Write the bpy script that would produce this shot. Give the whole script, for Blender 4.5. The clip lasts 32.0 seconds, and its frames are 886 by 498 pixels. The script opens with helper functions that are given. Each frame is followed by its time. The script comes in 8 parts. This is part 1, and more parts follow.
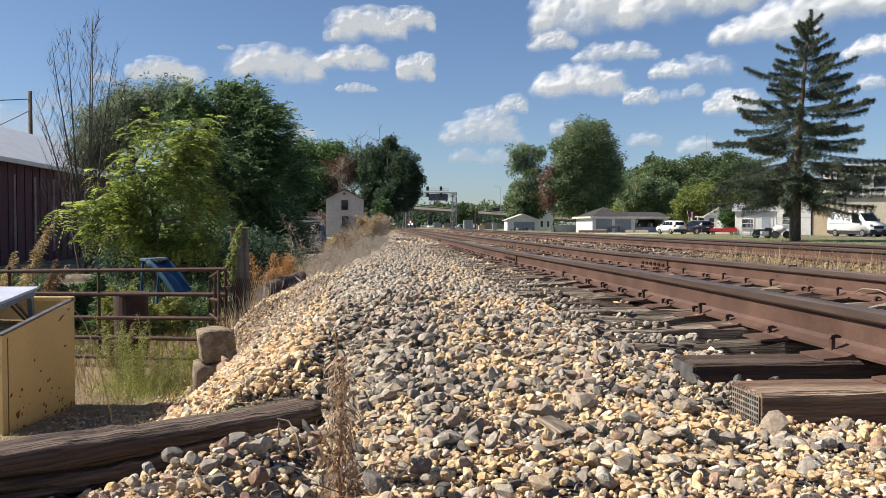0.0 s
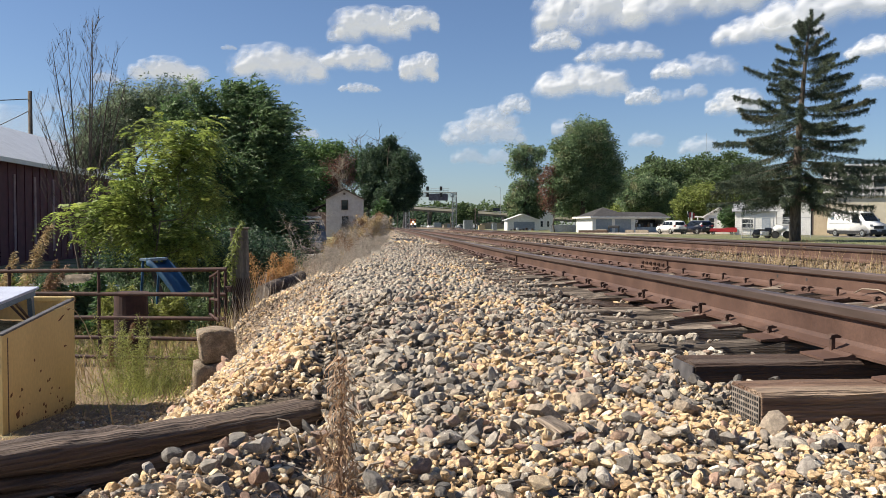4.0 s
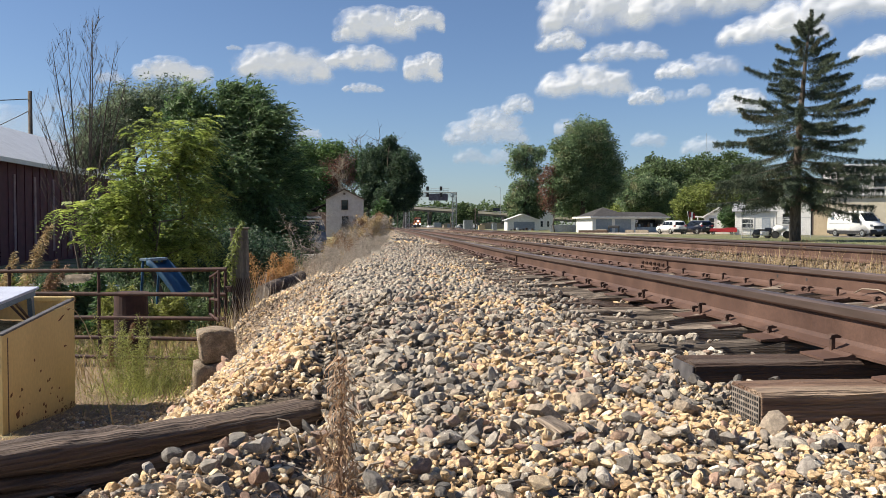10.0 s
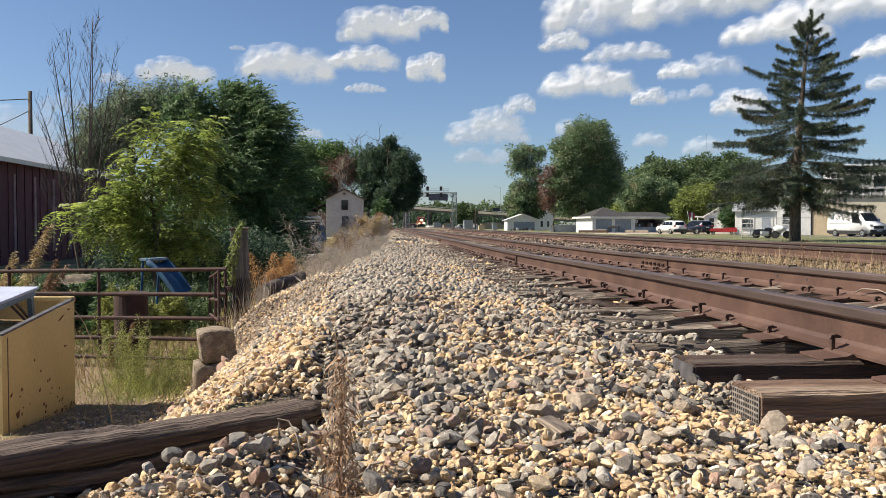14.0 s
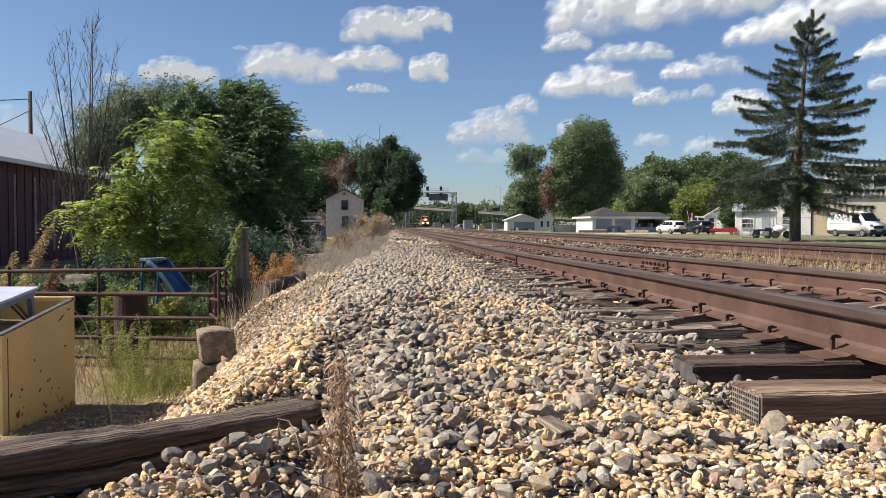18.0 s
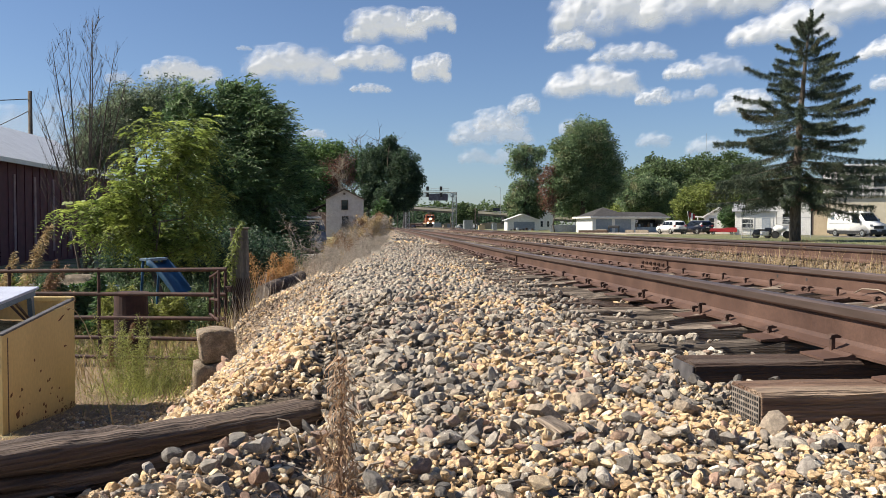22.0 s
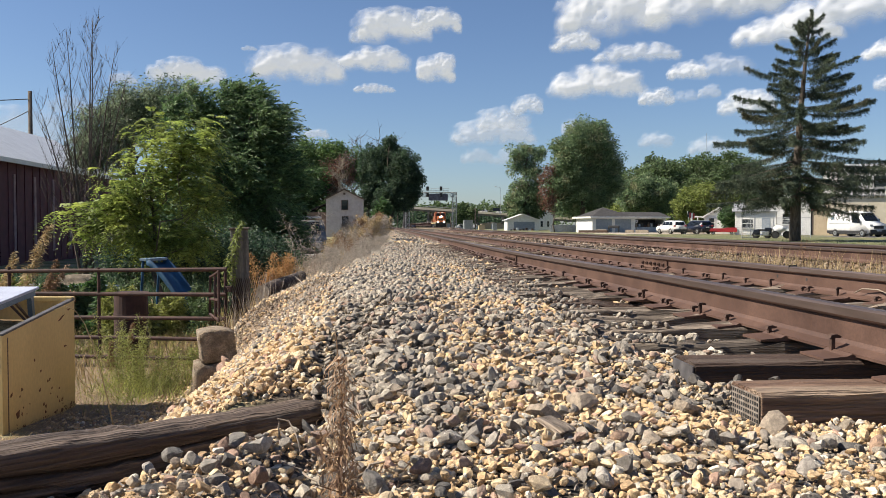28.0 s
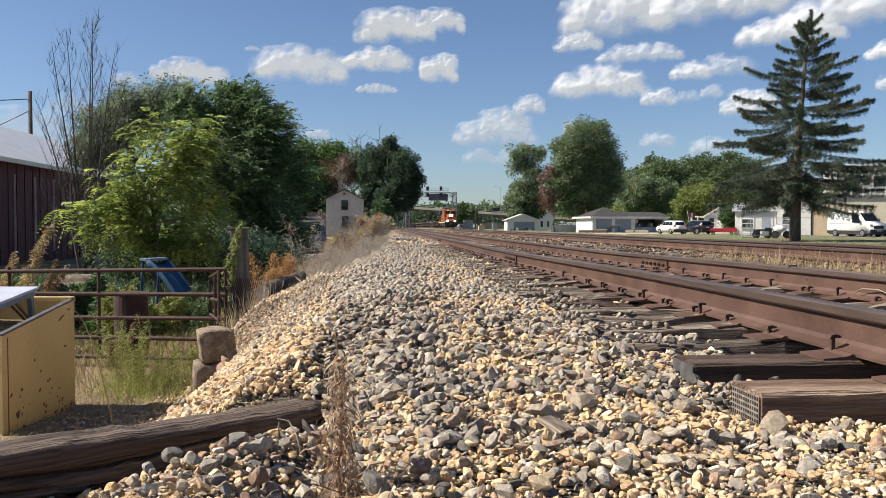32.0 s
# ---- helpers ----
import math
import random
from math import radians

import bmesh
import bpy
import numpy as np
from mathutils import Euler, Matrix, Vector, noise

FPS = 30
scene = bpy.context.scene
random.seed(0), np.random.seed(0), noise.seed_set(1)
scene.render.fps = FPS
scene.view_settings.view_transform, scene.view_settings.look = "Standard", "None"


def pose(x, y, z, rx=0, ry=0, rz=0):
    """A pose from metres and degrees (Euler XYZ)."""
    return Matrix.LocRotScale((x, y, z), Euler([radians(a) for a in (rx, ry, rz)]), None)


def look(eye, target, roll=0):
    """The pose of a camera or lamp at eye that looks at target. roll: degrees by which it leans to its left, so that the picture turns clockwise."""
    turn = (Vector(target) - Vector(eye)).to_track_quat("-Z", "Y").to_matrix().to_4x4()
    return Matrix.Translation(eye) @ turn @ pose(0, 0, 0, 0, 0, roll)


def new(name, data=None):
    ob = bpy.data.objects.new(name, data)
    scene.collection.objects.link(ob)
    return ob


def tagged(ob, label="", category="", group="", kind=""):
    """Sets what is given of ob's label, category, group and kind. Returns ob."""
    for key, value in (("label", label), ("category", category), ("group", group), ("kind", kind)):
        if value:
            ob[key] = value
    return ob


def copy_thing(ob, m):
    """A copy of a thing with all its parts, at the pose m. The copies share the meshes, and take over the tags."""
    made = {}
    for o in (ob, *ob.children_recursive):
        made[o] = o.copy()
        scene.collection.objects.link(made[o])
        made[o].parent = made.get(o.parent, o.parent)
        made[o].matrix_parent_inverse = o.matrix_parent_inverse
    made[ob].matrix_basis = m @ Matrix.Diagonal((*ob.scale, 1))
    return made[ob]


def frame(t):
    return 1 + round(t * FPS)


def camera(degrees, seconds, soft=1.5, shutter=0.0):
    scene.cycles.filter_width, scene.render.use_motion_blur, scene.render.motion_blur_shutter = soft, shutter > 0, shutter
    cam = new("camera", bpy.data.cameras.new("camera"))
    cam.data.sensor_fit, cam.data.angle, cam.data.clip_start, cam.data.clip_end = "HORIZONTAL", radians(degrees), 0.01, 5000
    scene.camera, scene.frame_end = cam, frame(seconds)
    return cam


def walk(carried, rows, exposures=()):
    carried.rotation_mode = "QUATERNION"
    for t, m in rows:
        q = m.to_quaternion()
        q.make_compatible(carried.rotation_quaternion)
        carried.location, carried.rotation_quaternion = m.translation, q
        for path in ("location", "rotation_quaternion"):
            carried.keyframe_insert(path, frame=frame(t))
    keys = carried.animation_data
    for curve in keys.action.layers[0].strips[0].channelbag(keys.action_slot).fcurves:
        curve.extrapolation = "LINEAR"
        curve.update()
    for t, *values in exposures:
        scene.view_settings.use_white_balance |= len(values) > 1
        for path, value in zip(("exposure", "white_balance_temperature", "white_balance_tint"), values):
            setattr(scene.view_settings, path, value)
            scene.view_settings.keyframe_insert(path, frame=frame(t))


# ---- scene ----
# World: y runs along the tracks, x to the right of them, z = 0 at the rail heads.
EYE = (0.0, 0.0, 0.33)
cam = camera(58.5, 32.0, soft=0.5)
AHEAD = pose(*EYE, 90 - 1.637, 0, -4.249)
walk(cam, [(0.0, AHEAD), (32.0, AHEAD)], exposures=[(0.0, 0.87), (32.0, 0.87)])

# ---- daylight ----
SUN = Vector((-0.75, 0.04, 0.72)).normalized()
world = bpy.data.worlds.new("world")
scene.world = world
world.use_nodes = True
wn, wl = world.node_tree.nodes, world.node_tree.links
sky = wn.new("ShaderNodeTexSky")
sky.sky_type = 'NISHITA'
sky.sun_disc = False
sky.sun_elevation = math.asin(SUN.z)
sky.sun_rotation = math.atan2(SUN.x, SUN.y)
sky.altitude = 500
sky.air_density, sky.dust_density, sky.ozone_density = 1.0, 0.9, 3.2
wn["Background"].inputs[1].default_value = 0.057
tone = wn.new("ShaderNodeMix")
tone.data_type, tone.blend_type = 'RGBA', 'MULTIPLY'
tone.inputs[0].default_value, tone.inputs[7].default_value = 1.0, (0.94, 0.99, 1.09, 1)
wl.new(sky.outputs[0], tone.inputs[6])
wl.new(tone.outputs[2], wn["Background"].inputs[0])
sun = new("sun", bpy.data.lights.new("sun", 'SUN'))
sun.data.energy, sun.data.angle, sun.data.color = 5.0, radians(0.53), (1.0, 0.91, 0.77)
sun.matrix_world = look(SUN * 100, (0, 0, 0))


# ---- materials ----
def mat(name, a, b, rough=0.8, scale=6.0, metal=0.0, bump=0.15, fine=60.0, stretch=(1, 1, 1), blot=None, island=0.0,
        through_light=0.0, objectwise=0.0, amount=0.5, spread=0.18, grit=0.35):
    """Two colours mixed by coarse and fine noise, with fine relief. blot: a third colour in patches. island, objectwise: brightness
    differing from piece to piece. through_light: share of light that passes through (leaves)."""
    m = bpy.data.materials.new(name)
    m.use_nodes = True
    n, l = m.node_tree.nodes, m.node_tree.links
    bs = n["Principled BSDF"]
    tc, mp = n.new("ShaderNodeTexCoord"), n.new("ShaderNodeMapping")
    mp.inputs["Scale"].default_value = stretch
    l.new(tc.outputs["Object"], mp.inputs[0])

    def nz(sc, detail=4):
        t = n.new("ShaderNodeTexNoise")
        t.inputs["Scale"].default_value, t.inputs["Detail"].default_value = sc, detail
        l.new(mp.outputs[0], t.inputs["Vector"])
        return t.outputs[0]

    def ramp(fac, lo, hi):
        r = n.new("ShaderNodeMapRange")
        r.interpolation_type = 'SMOOTHSTEP'
        r.inputs[1].default_value, r.inputs[2].default_value = lo, hi
        l.new(fac, r.inputs[0])
        return r.outputs[0]

    def mix(fac, c1, c2, how='MIX'):
        x = n.new("ShaderNodeMix")
        x.data_type, x.blend_type = 'RGBA', how
        for sock, v in ((x.inputs[0], fac), (x.inputs[6], c1), (x.inputs[7], c2)):
            if isinstance(v, (tuple, float)):
                sock.default_value = (*v, 1) if isinstance(v, tuple) else v
            else:
                l.new(v, sock)
        return x.outputs[2]

    coarse, grain = nz(scale), nz(fine, 3)
    col = mix(ramp(coarse, amount - spread, amount + spread), a, b)
    if blot:
        col = mix(ramp(nz(scale * 0.45), 0.55, 0.66), col, blot)
    col = mix(grit, col, mix(ramp(grain, 0.3, 0.7), (0.25, 0.25, 0.25), (1.0, 1.0, 1.0)), 'MULTIPLY')
    for share, node, out in ((island, "ShaderNodeNewGeometry", "Random Per Island"), (objectwise, "ShaderNodeObjectInfo", "Random")):
        if share:
            g = n.new(node)
            k = n.new("ShaderNodeMapRange")
            k.inputs[3].default_value, k.inputs[4].default_value = 1 - share, 1 + share
            l.new(g.outputs[out], k.inputs[0])
            h = n.new("ShaderNodeHueSaturation")
            l.new(k.outputs[0], h.inputs["Value"])
            l.new(col, h.inputs["Color"])
            col = h.outputs[0]
    l.new(col, bs.inputs["Base Color"])
    bs.inputs["Metallic"].default_value = metal
    rr = n.new("ShaderNodeMapRange")
    rr.inputs[3].default_value, rr.inputs[4].default_value = max(0.03, rough - 0.12), min(1, rough + 0.12)
    l.new(grain, rr.inputs[0])
    l.new(rr.outputs[0], bs.inputs["Roughness"])
    if bump:
        bp = n.new("ShaderNodeBump")
        bp.inputs["Strength"].default_value, bp.inputs["Distance"].default_value = min(1, bump * 3), bump * 0.05
        ad = n.new("ShaderNodeMath")
        l.new(coarse, ad.inputs[0])
        l.new(grain, ad.inputs[1])
        l.new(ad.outputs[0], bp.inputs["Height"])
        l.new(bp.outputs[0], bs.inputs["Normal"])
    if through_light:
        tr, mx = n.new("ShaderNodeBsdfTranslucent"), n.new("ShaderNodeMixShader")
        l.new(col, tr.inputs[0])
        mx.inputs[0].default_value = through_light
        l.new(bs.outputs[0], mx.inputs[1])
        l.new(tr.outputs[0], mx.inputs[2])
        l.new(mx.outputs[0], n["Material Output"].inputs[0])
    return m


def glow(name, colour, strength):
    m = bpy.data.materials.new(name)
    m.use_nodes = True
    bs = m.node_tree.nodes["Principled BSDF"]
    bs.inputs["Base Color"].default_value = (*colour, 1)
    bs.inputs["Emission Color"].default_value = (*colour, 1)
    bs.inputs["Emission Strength"].default_value = strength
    return m


def leaf_mat(name, a, b, blot=None, thru=0.4):
    return mat(name, a, b, rough=0.6, scale=0.9, bump=0, fine=8, blot=blot, island=0.58, through_light=thru)


def glass_mat(name, tint):
    m = bpy.data.materials.new(name)
    m.use_nodes = True
    bs = m.node_tree.nodes["Principled BSDF"]
    bs.inputs["Base Color"].default_value = (*tint, 1)
    bs.inputs["Roughness"].default_value = 0.05
    bs.inputs["Specular IOR Level"].default_value = 0.7
    return m


def stone_mat(name, stops):
    """Loose stones, each with a colour of its own out of the stops, speckled."""
    m = mat(name, (0.78, 0.765, 0.75), (1.15, 1.14, 1.12), rough=0.92, scale=75, bump=0.17, fine=320, spread=0.14, grit=0.40)
    n, l = m.node_tree.nodes, m.node_tree.links
    bs = n["Principled BSDF"]
    shade = bs.inputs["Base Color"].links[0].from_socket
    g, cr = n.new("ShaderNodeNewGeometry"), n.new("ShaderNodeValToRGB")
    cr.color_ramp.interpolation = 'CONSTANT'
    for i, (p, c) in enumerate(stops):
        e = (cr.color_ramp.elements[0], cr.color_ramp.elements[1])[i] if i < 2 else cr.color_ramp.elements.new(p)
        e.position, e.color = p, (*c, 1)
    l.new(g.outputs["Random Per Island"], cr.inputs[0])
    x = n.new("ShaderNodeMix")
    x.data_type, x.blend_type = 'RGBA', 'MULTIPLY'
    x.inputs[0].default_value = 1.0
    l.new(cr.outputs[0], x.inputs[6])
    l.new(shade, x.inputs[7])
    l.new(x.outputs[2], bs.inputs["Base Color"])
    return m


M_BALLAST = stone_mat("grey ballast stone", [(0, (0.108, 0.099, 0.0904)), (0.08, (0.25, 0.224, 0.193)), (0.24, (0.349, 0.312, 0.263)), (0.40, (0.458, 0.41, 0.338)), (0.52, (0.283, 0.243, 0.204)),
                                             (0.61, (0.441, 0.389, 0.314)), (0.71, (0.374, 0.271, 0.212)), (0.79, (0.366, 0.301, 0.232)), (0.89, (0.191, 0.175, 0.157)), (0.95, (0.433, 0.373, 0.299))])
M_PEBBLE = stone_mat("tan gravel stone", [(0, (0.301, 0.266, 0.231)), (0.07, (0.474, 0.383, 0.289)), (0.15, (0.638, 0.462, 0.274)), (0.33, (0.693, 0.513, 0.304)), (0.49, (0.528, 0.364, 0.207)),
                                          (0.61, (0.729, 0.583, 0.375)), (0.75, (0.619, 0.424, 0.226)), (0.85, (0.474, 0.313, 0.231)), (0.91, (0.693, 0.634, 0.53))])
M_SOILSTONE = stone_mat("grey-brown gravel and clods", [(0, (0.17, 0.13, 0.10)), (0.25, (0.28, 0.215, 0.16)), (0.5, (0.38, 0.30, 0.22)), (0.75, (0.25, 0.21, 0.18)), (0.9, (0.46, 0.39, 0.30))])
M_BOULDER = stone_mat("speckled boulder stone", [(0, (0.18, 0.167, 0.152)), (0.18, (0.324, 0.295, 0.261)), (0.38, (0.432, 0.396, 0.348)), (0.55, (0.27, 0.176, 0.131)), (0.68, (0.378, 0.255, 0.178)),
                                                   (0.80, (0.468, 0.37, 0.252)), (0.92, (0.153, 0.145, 0.139))])
M_RUSTSTONE = mat("rust-stained ballast", (0.15, 0.09, 0.062), (0.29, 0.21, 0.155), rough=0.9, scale=25, bump=0.15, fine=160, island=0.5, blot=(0.42, 0.36, 0.29))
M_RAIL = mat("rusty rail steel", (0.082, 0.044, 0.032), (0.13, 0.073, 0.053), rough=0.62, scale=3, metal=0.15, bump=0.04, fine=90, blot=(0.07, 0.037, 0.027))
M_RAILTOP = mat("worn rail head", (0.10, 0.072, 0.062), (0.155, 0.115, 0.10), rough=0.45, scale=4, metal=0.4, bump=0.02, fine=70, stretch=(1, 0.05, 1))
M_TIE = mat("weathered tie timber", (0.10, 0.077, 0.06), (0.34, 0.275, 0.215), rough=0.9, scale=4, bump=0.4, fine=30, stretch=(0.3, 4.5, 4.5), objectwise=0.25, grit=0.65, spread=0.12)
M_TIE_NEW = mat("sawn brown tie timber", (0.15, 0.085, 0.055), (0.25, 0.155, 0.105), rough=0.88, scale=4, bump=0.5, fine=40, stretch=(0.15, 2.6, 2.6), blot=(0.36, 0.265, 0.19), grit=0.6)
M_POST = mat("grey weathered post", (0.17, 0.15, 0.13), (0.32, 0.285, 0.245), rough=0.9, scale=5, bump=0.5, fine=45, stretch=(4, 4, 0.25), grit=0.6)
M_TIE_DARK = mat("creosoted tie timber", (0.050, 0.028, 0.019), (0.11, 0.066, 0.045), rough=0.85, scale=7, bump=0.5, fine=60, stretch=(0.15, 2.2, 2.2), blot=(0.12, 0.085, 0.065))
M_TIMBER = mat("old dark timber", (0.085, 0.058, 0.046), (0.20, 0.148, 0.118), rough=0.88, scale=5, bump=0.7, fine=16, stretch=(0.22, 4.5, 4.5), blot=(0.25, 0.19, 0.15), spread=0.16, grit=0.75)
M_IRON = mat("dark rusty iron", (0.055, 0.034, 0.026), (0.11, 0.062, 0.045), rough=0.7, scale=12, metal=0.2, bump=0.1, fine=90)
M_BARK = mat("grey-brown bark", (0.08, 0.062, 0.05), (0.16, 0.13, 0.105), rough=0.95, scale=4, bump=0.6, fine=25, stretch=(3, 3, 0.6))
M_TWIG = mat("pale dry twig", (0.20, 0.16, 0.12), (0.34, 0.29, 0.23), rough=0.9, scale=8, bump=0.1)
M_STRAW = mat("dry straw", (0.36, 0.26, 0.13), (0.50, 0.39, 0.22), rough=0.8, scale=3, bump=0, island=0.4, through_light=0.25)
M_DEADWEED = mat("dead brown weed", (0.22, 0.13, 0.075), (0.34, 0.22, 0.13), rough=0.85, scale=3, bump=0, island=0.35, through_light=0.2)
M_WILT = mat("wilted pale brown leaf", (0.33, 0.21, 0.13), (0.49, 0.34, 0.22), rough=0.85, scale=9, bump=0, island=0.35, through_light=0.3)
M_ENDPLATE = mat("dull galvanised plate", (0.20, 0.165, 0.135), (0.30, 0.26, 0.22), rough=0.7, scale=30, metal=0.2, bump=0.03)
M_ZINC = mat("dull blue-grey sheet metal", (0.085, 0.08, 0.085), (0.14, 0.135, 0.14), rough=0.6, scale=20, metal=0.3, bump=0.03)
M_RUSTWEED = mat("rust-gold dry weed", (0.42, 0.23, 0.09), (0.56, 0.35, 0.15), rough=0.85, scale=3, bump=0, island=0.35, through_light=0.25)
M_PANEL = mat("mauve-grey weathered panel", (0.085, 0.083, 0.115), (0.15, 0.145, 0.18), rough=0.7, scale=1.5, bump=0.05, fine=8)
M_GREYWEED = mat("grey dry weed", (0.34, 0.29, 0.24), (0.50, 0.44, 0.37), rough=0.9, scale=3, bump=0, island=0.3, through_light=0.15)
M_GRASS = leaf_mat("fresh weed green", (0.23, 0.26, 0.065), (0.36, 0.37, 0.12), blot=(0.46, 0.38, 0.18))
M_LEAF_NEAR = leaf_mat("yellow-green leaf", (0.19, 0.26, 0.065), (0.34, 0.40, 0.10), blot=(0.46, 0.42, 0.10), thru=0.55)
M_LEAF_DARK = leaf_mat("dark green leaf", (0.045, 0.10, 0.033), (0.105, 0.185, 0.058))
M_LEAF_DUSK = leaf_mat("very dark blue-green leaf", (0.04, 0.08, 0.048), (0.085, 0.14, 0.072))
M_LEAF_MID = leaf_mat("mid green leaf", (0.075, 0.125, 0.05), (0.145, 0.20, 0.08))
M_LEAF_BLUE = leaf_mat("grey-green willow leaf", (0.13, 0.18, 0.105), (0.24, 0.29, 0.18))
M_LEAF_WIND = leaf_mat("dark green leaf with pale underside", (0.065, 0.13, 0.05), (0.18, 0.27, 0.11), blot=(0.32, 0.40, 0.23))
M_LEAF_MAPLE = leaf_mat("maple leaf turning red", (0.10, 0.17, 0.08), (0.22, 0.295, 0.145), blot=(0.30, 0.31, 0.17))
M_LEAF_RED = leaf_mat("russet leaf", (0.15, 0.075, 0.052), (0.23, 0.125, 0.085))
M_LEAF_FRESH = leaf_mat("bright green leaf", (0.09, 0.165, 0.05), (0.175, 0.27, 0.085))
M_LEAF_YEL = leaf_mat("yellowing leaf", (0.16, 0.21, 0.05), (0.26, 0.30, 0.08))
M_NEEDLE = mat("spruce needle", (0.042, 0.066, 0.045), (0.09, 0.115, 0.07), rough=0.85, scale=0.8, bump=0, fine=8, island=0.5, through_light=0.2, blot=(0.095, 0.095, 0.055))
M_CONC = mat("pale concrete", (0.29, 0.235, 0.175), (0.43, 0.36, 0.275), rough=0.9, scale=5, bump=0.35, fine=50, blot=(0.33, 0.28, 0.22))
M_BLOCK = mat("old brown concrete", (0.22, 0.165, 0.115), (0.40, 0.315, 0.225), rough=0.92, scale=9, bump=0.6, fine=70, blot=(0.30, 0.26, 0.20), grit=0.5)
M_WHITE = mat("white house paint", (0.74, 0.73, 0.70), (0.82, 0.81, 0.78), rough=0.6, scale=2, bump=0.03, fine=30)
M_CREAM = mat("cream painted wall", (0.62, 0.55, 0.42), (0.70, 0.63, 0.50), rough=0.7, scale=0.6, bump=0.03, fine=20)
M_TANPANEL = mat("tan panel", (0.64, 0.50, 0.33), (0.70, 0.56, 0.38), rough=0.7, scale=1, bump=0.03)
M_GREYDOOR = mat("blue-grey door paint", (0.24, 0.28, 0.33), (0.30, 0.34, 0.39), rough=0.5, scale=2, bump=0.03)
M_ROOFDARK = mat("dark asphalt shingle", (0.03, 0.029, 0.03), (0.055, 0.052, 0.054), rough=0.95, scale=2, bump=0.2, fine=14)
M_ROOFMETAL = mat("pale metal roofing", (0.68, 0.69, 0.70), (0.77, 0.78, 0.79), rough=0.45, scale=1.2, metal=0.1, bump=0.02, fine=20)
M_MAROON = mat("maroon metal siding", (0.058, 0.009, 0.022), (0.085, 0.015, 0.031), rough=0.7, scale=2, bump=0.03, fine=25, blot=(0.08, 0.02, 0.032))
M_STUCCO = mat("warm grey siding", (0.48, 0.435, 0.42), (0.56, 0.515, 0.50), rough=0.8, scale=1.5, bump=0.04, fine=20)
M_TRIM = mat("brown trim", (0.11, 0.075, 0.06), (0.16, 0.11, 0.085), rough=0.7, scale=3, bump=0.03)
M_DARKGLASS = glass_mat("dark window glass", (0.02, 0.025, 0.03))
M_TYRE = mat("black rubber", (0.016, 0.016, 0.017), (0.03, 0.03, 0.03), rough=0.85, scale=10, bump=0.05)
M_CHROME = mat("silver alloy", (0.5, 0.5, 0.5), (0.62, 0.62, 0.62), rough=0.3, scale=8, metal=0.9, bump=0)
M_CARWHITE = mat("white car paint", (0.76, 0.76, 0.75), (0.80, 0.80, 0.79), rough=0.25, scale=1, bump=0)
M_CARNAVY = mat("navy car paint", (0.012, 0.016, 0.028), (0.02, 0.024, 0.04), rough=0.2, scale=1, bump=0)
M_CARRED = mat("red vehicle paint", (0.30, 0.02, 0.025), (0.38, 0.03, 0.035), rough=0.35, scale=1, bump=0)
M_TRUCK = mat("dull blue-grey truck paint", (0.11, 0.135, 0.145), (0.19, 0.215, 0.225), rough=0.4, scale=3, bump=0.03, blot=(0.14, 0.11, 0.09))
M_LILAC = mat("lilac car paint", (0.42, 0.36, 0.58), (0.48, 0.42, 0.64), rough=0.3, scale=1, bump=0)
M_BLACK = mat("black plastic", (0.02, 0.02, 0.021), (0.035, 0.035, 0.036), rough=0.6, scale=6, bump=0.03)
M_YELLOW = mat("chipped yellow paint", (0.55, 0.40, 0.17), (0.62, 0.46, 0.20), rough=0.5, scale=1.6, bump=0.03, fine=35, blot=(0.49, 0.35, 0.155), stretch=(1, 1, 0.5), grit=0.16)
M_RUSTSPOT = mat("bare rust", (0.12, 0.05, 0.025), (0.20, 0.09, 0.04), rough=0.9, scale=20, bump=0.2)
M_BLUETOP = mat("pale blue sheet steel", (0.42, 0.45, 0.56), (0.52, 0.55, 0.66), rough=0.5, scale=3, bump=0.03)
M_BLUESTEEL = mat("blue painted steel", (0.10, 0.16, 0.22), (0.17, 0.24, 0.31), rough=0.45, scale=4, bump=0.04)
M_BLUE = mat("faded blue plastic", (0.007, 0.052, 0.115), (0.014, 0.085, 0.18), rough=0.75, scale=3, bump=0.03)
M_BATTEN = mat("weathered mauve batten", (0.20, 0.13, 0.15), (0.30, 0.21, 0.23), rough=0.8, scale=2, bump=0.03)
M_DRUM = mat("dark rusted drum steel", (0.03, 0.012, 0.011), (0.055, 0.024, 0.02), rough=0.8, scale=6, bump=0.1, fine=60)
M_GATE = mat("rusted pipe", (0.036, 0.016, 0.013), (0.072, 0.03, 0.023), rough=0.8, scale=9, bump=0.15, fine=80)
M_ORANGE = mat("orange locomotive paint", (0.255, 0.072, 0.026), (0.33, 0.10, 0.036), rough=0.4, scale=0.8, bump=0.01)
M_STEEL = mat("galvanised steel", (0.36, 0.37, 0.38), (0.48, 0.49, 0.50), rough=0.5, scale=3, metal=0.4, bump=0.02)
M_DECK = mat("bridge concrete", (0.54, 0.46, 0.36), (0.66, 0.58, 0.46), rough=0.9, scale=0.3, bump=0.05, fine=4)
# much darker than the deck: under-bridge shade is put into this colour
M_FARCONC = mat("girder and pier darkened for shade", (0.13, 0.12, 0.115), (0.20, 0.185, 0.17), rough=0.9, scale=0.5, bump=0.05, fine=4)
M_HEADLAMP = glow("lit headlamp", (1.0, 0.84, 0.58), 22)


# ---- mesh helpers ----
def smooth(a, b, v):
    t = np.clip((np.asarray(v, float) - a) / (b - a), 0, 1)
    return t * t * (3 - 2 * t)


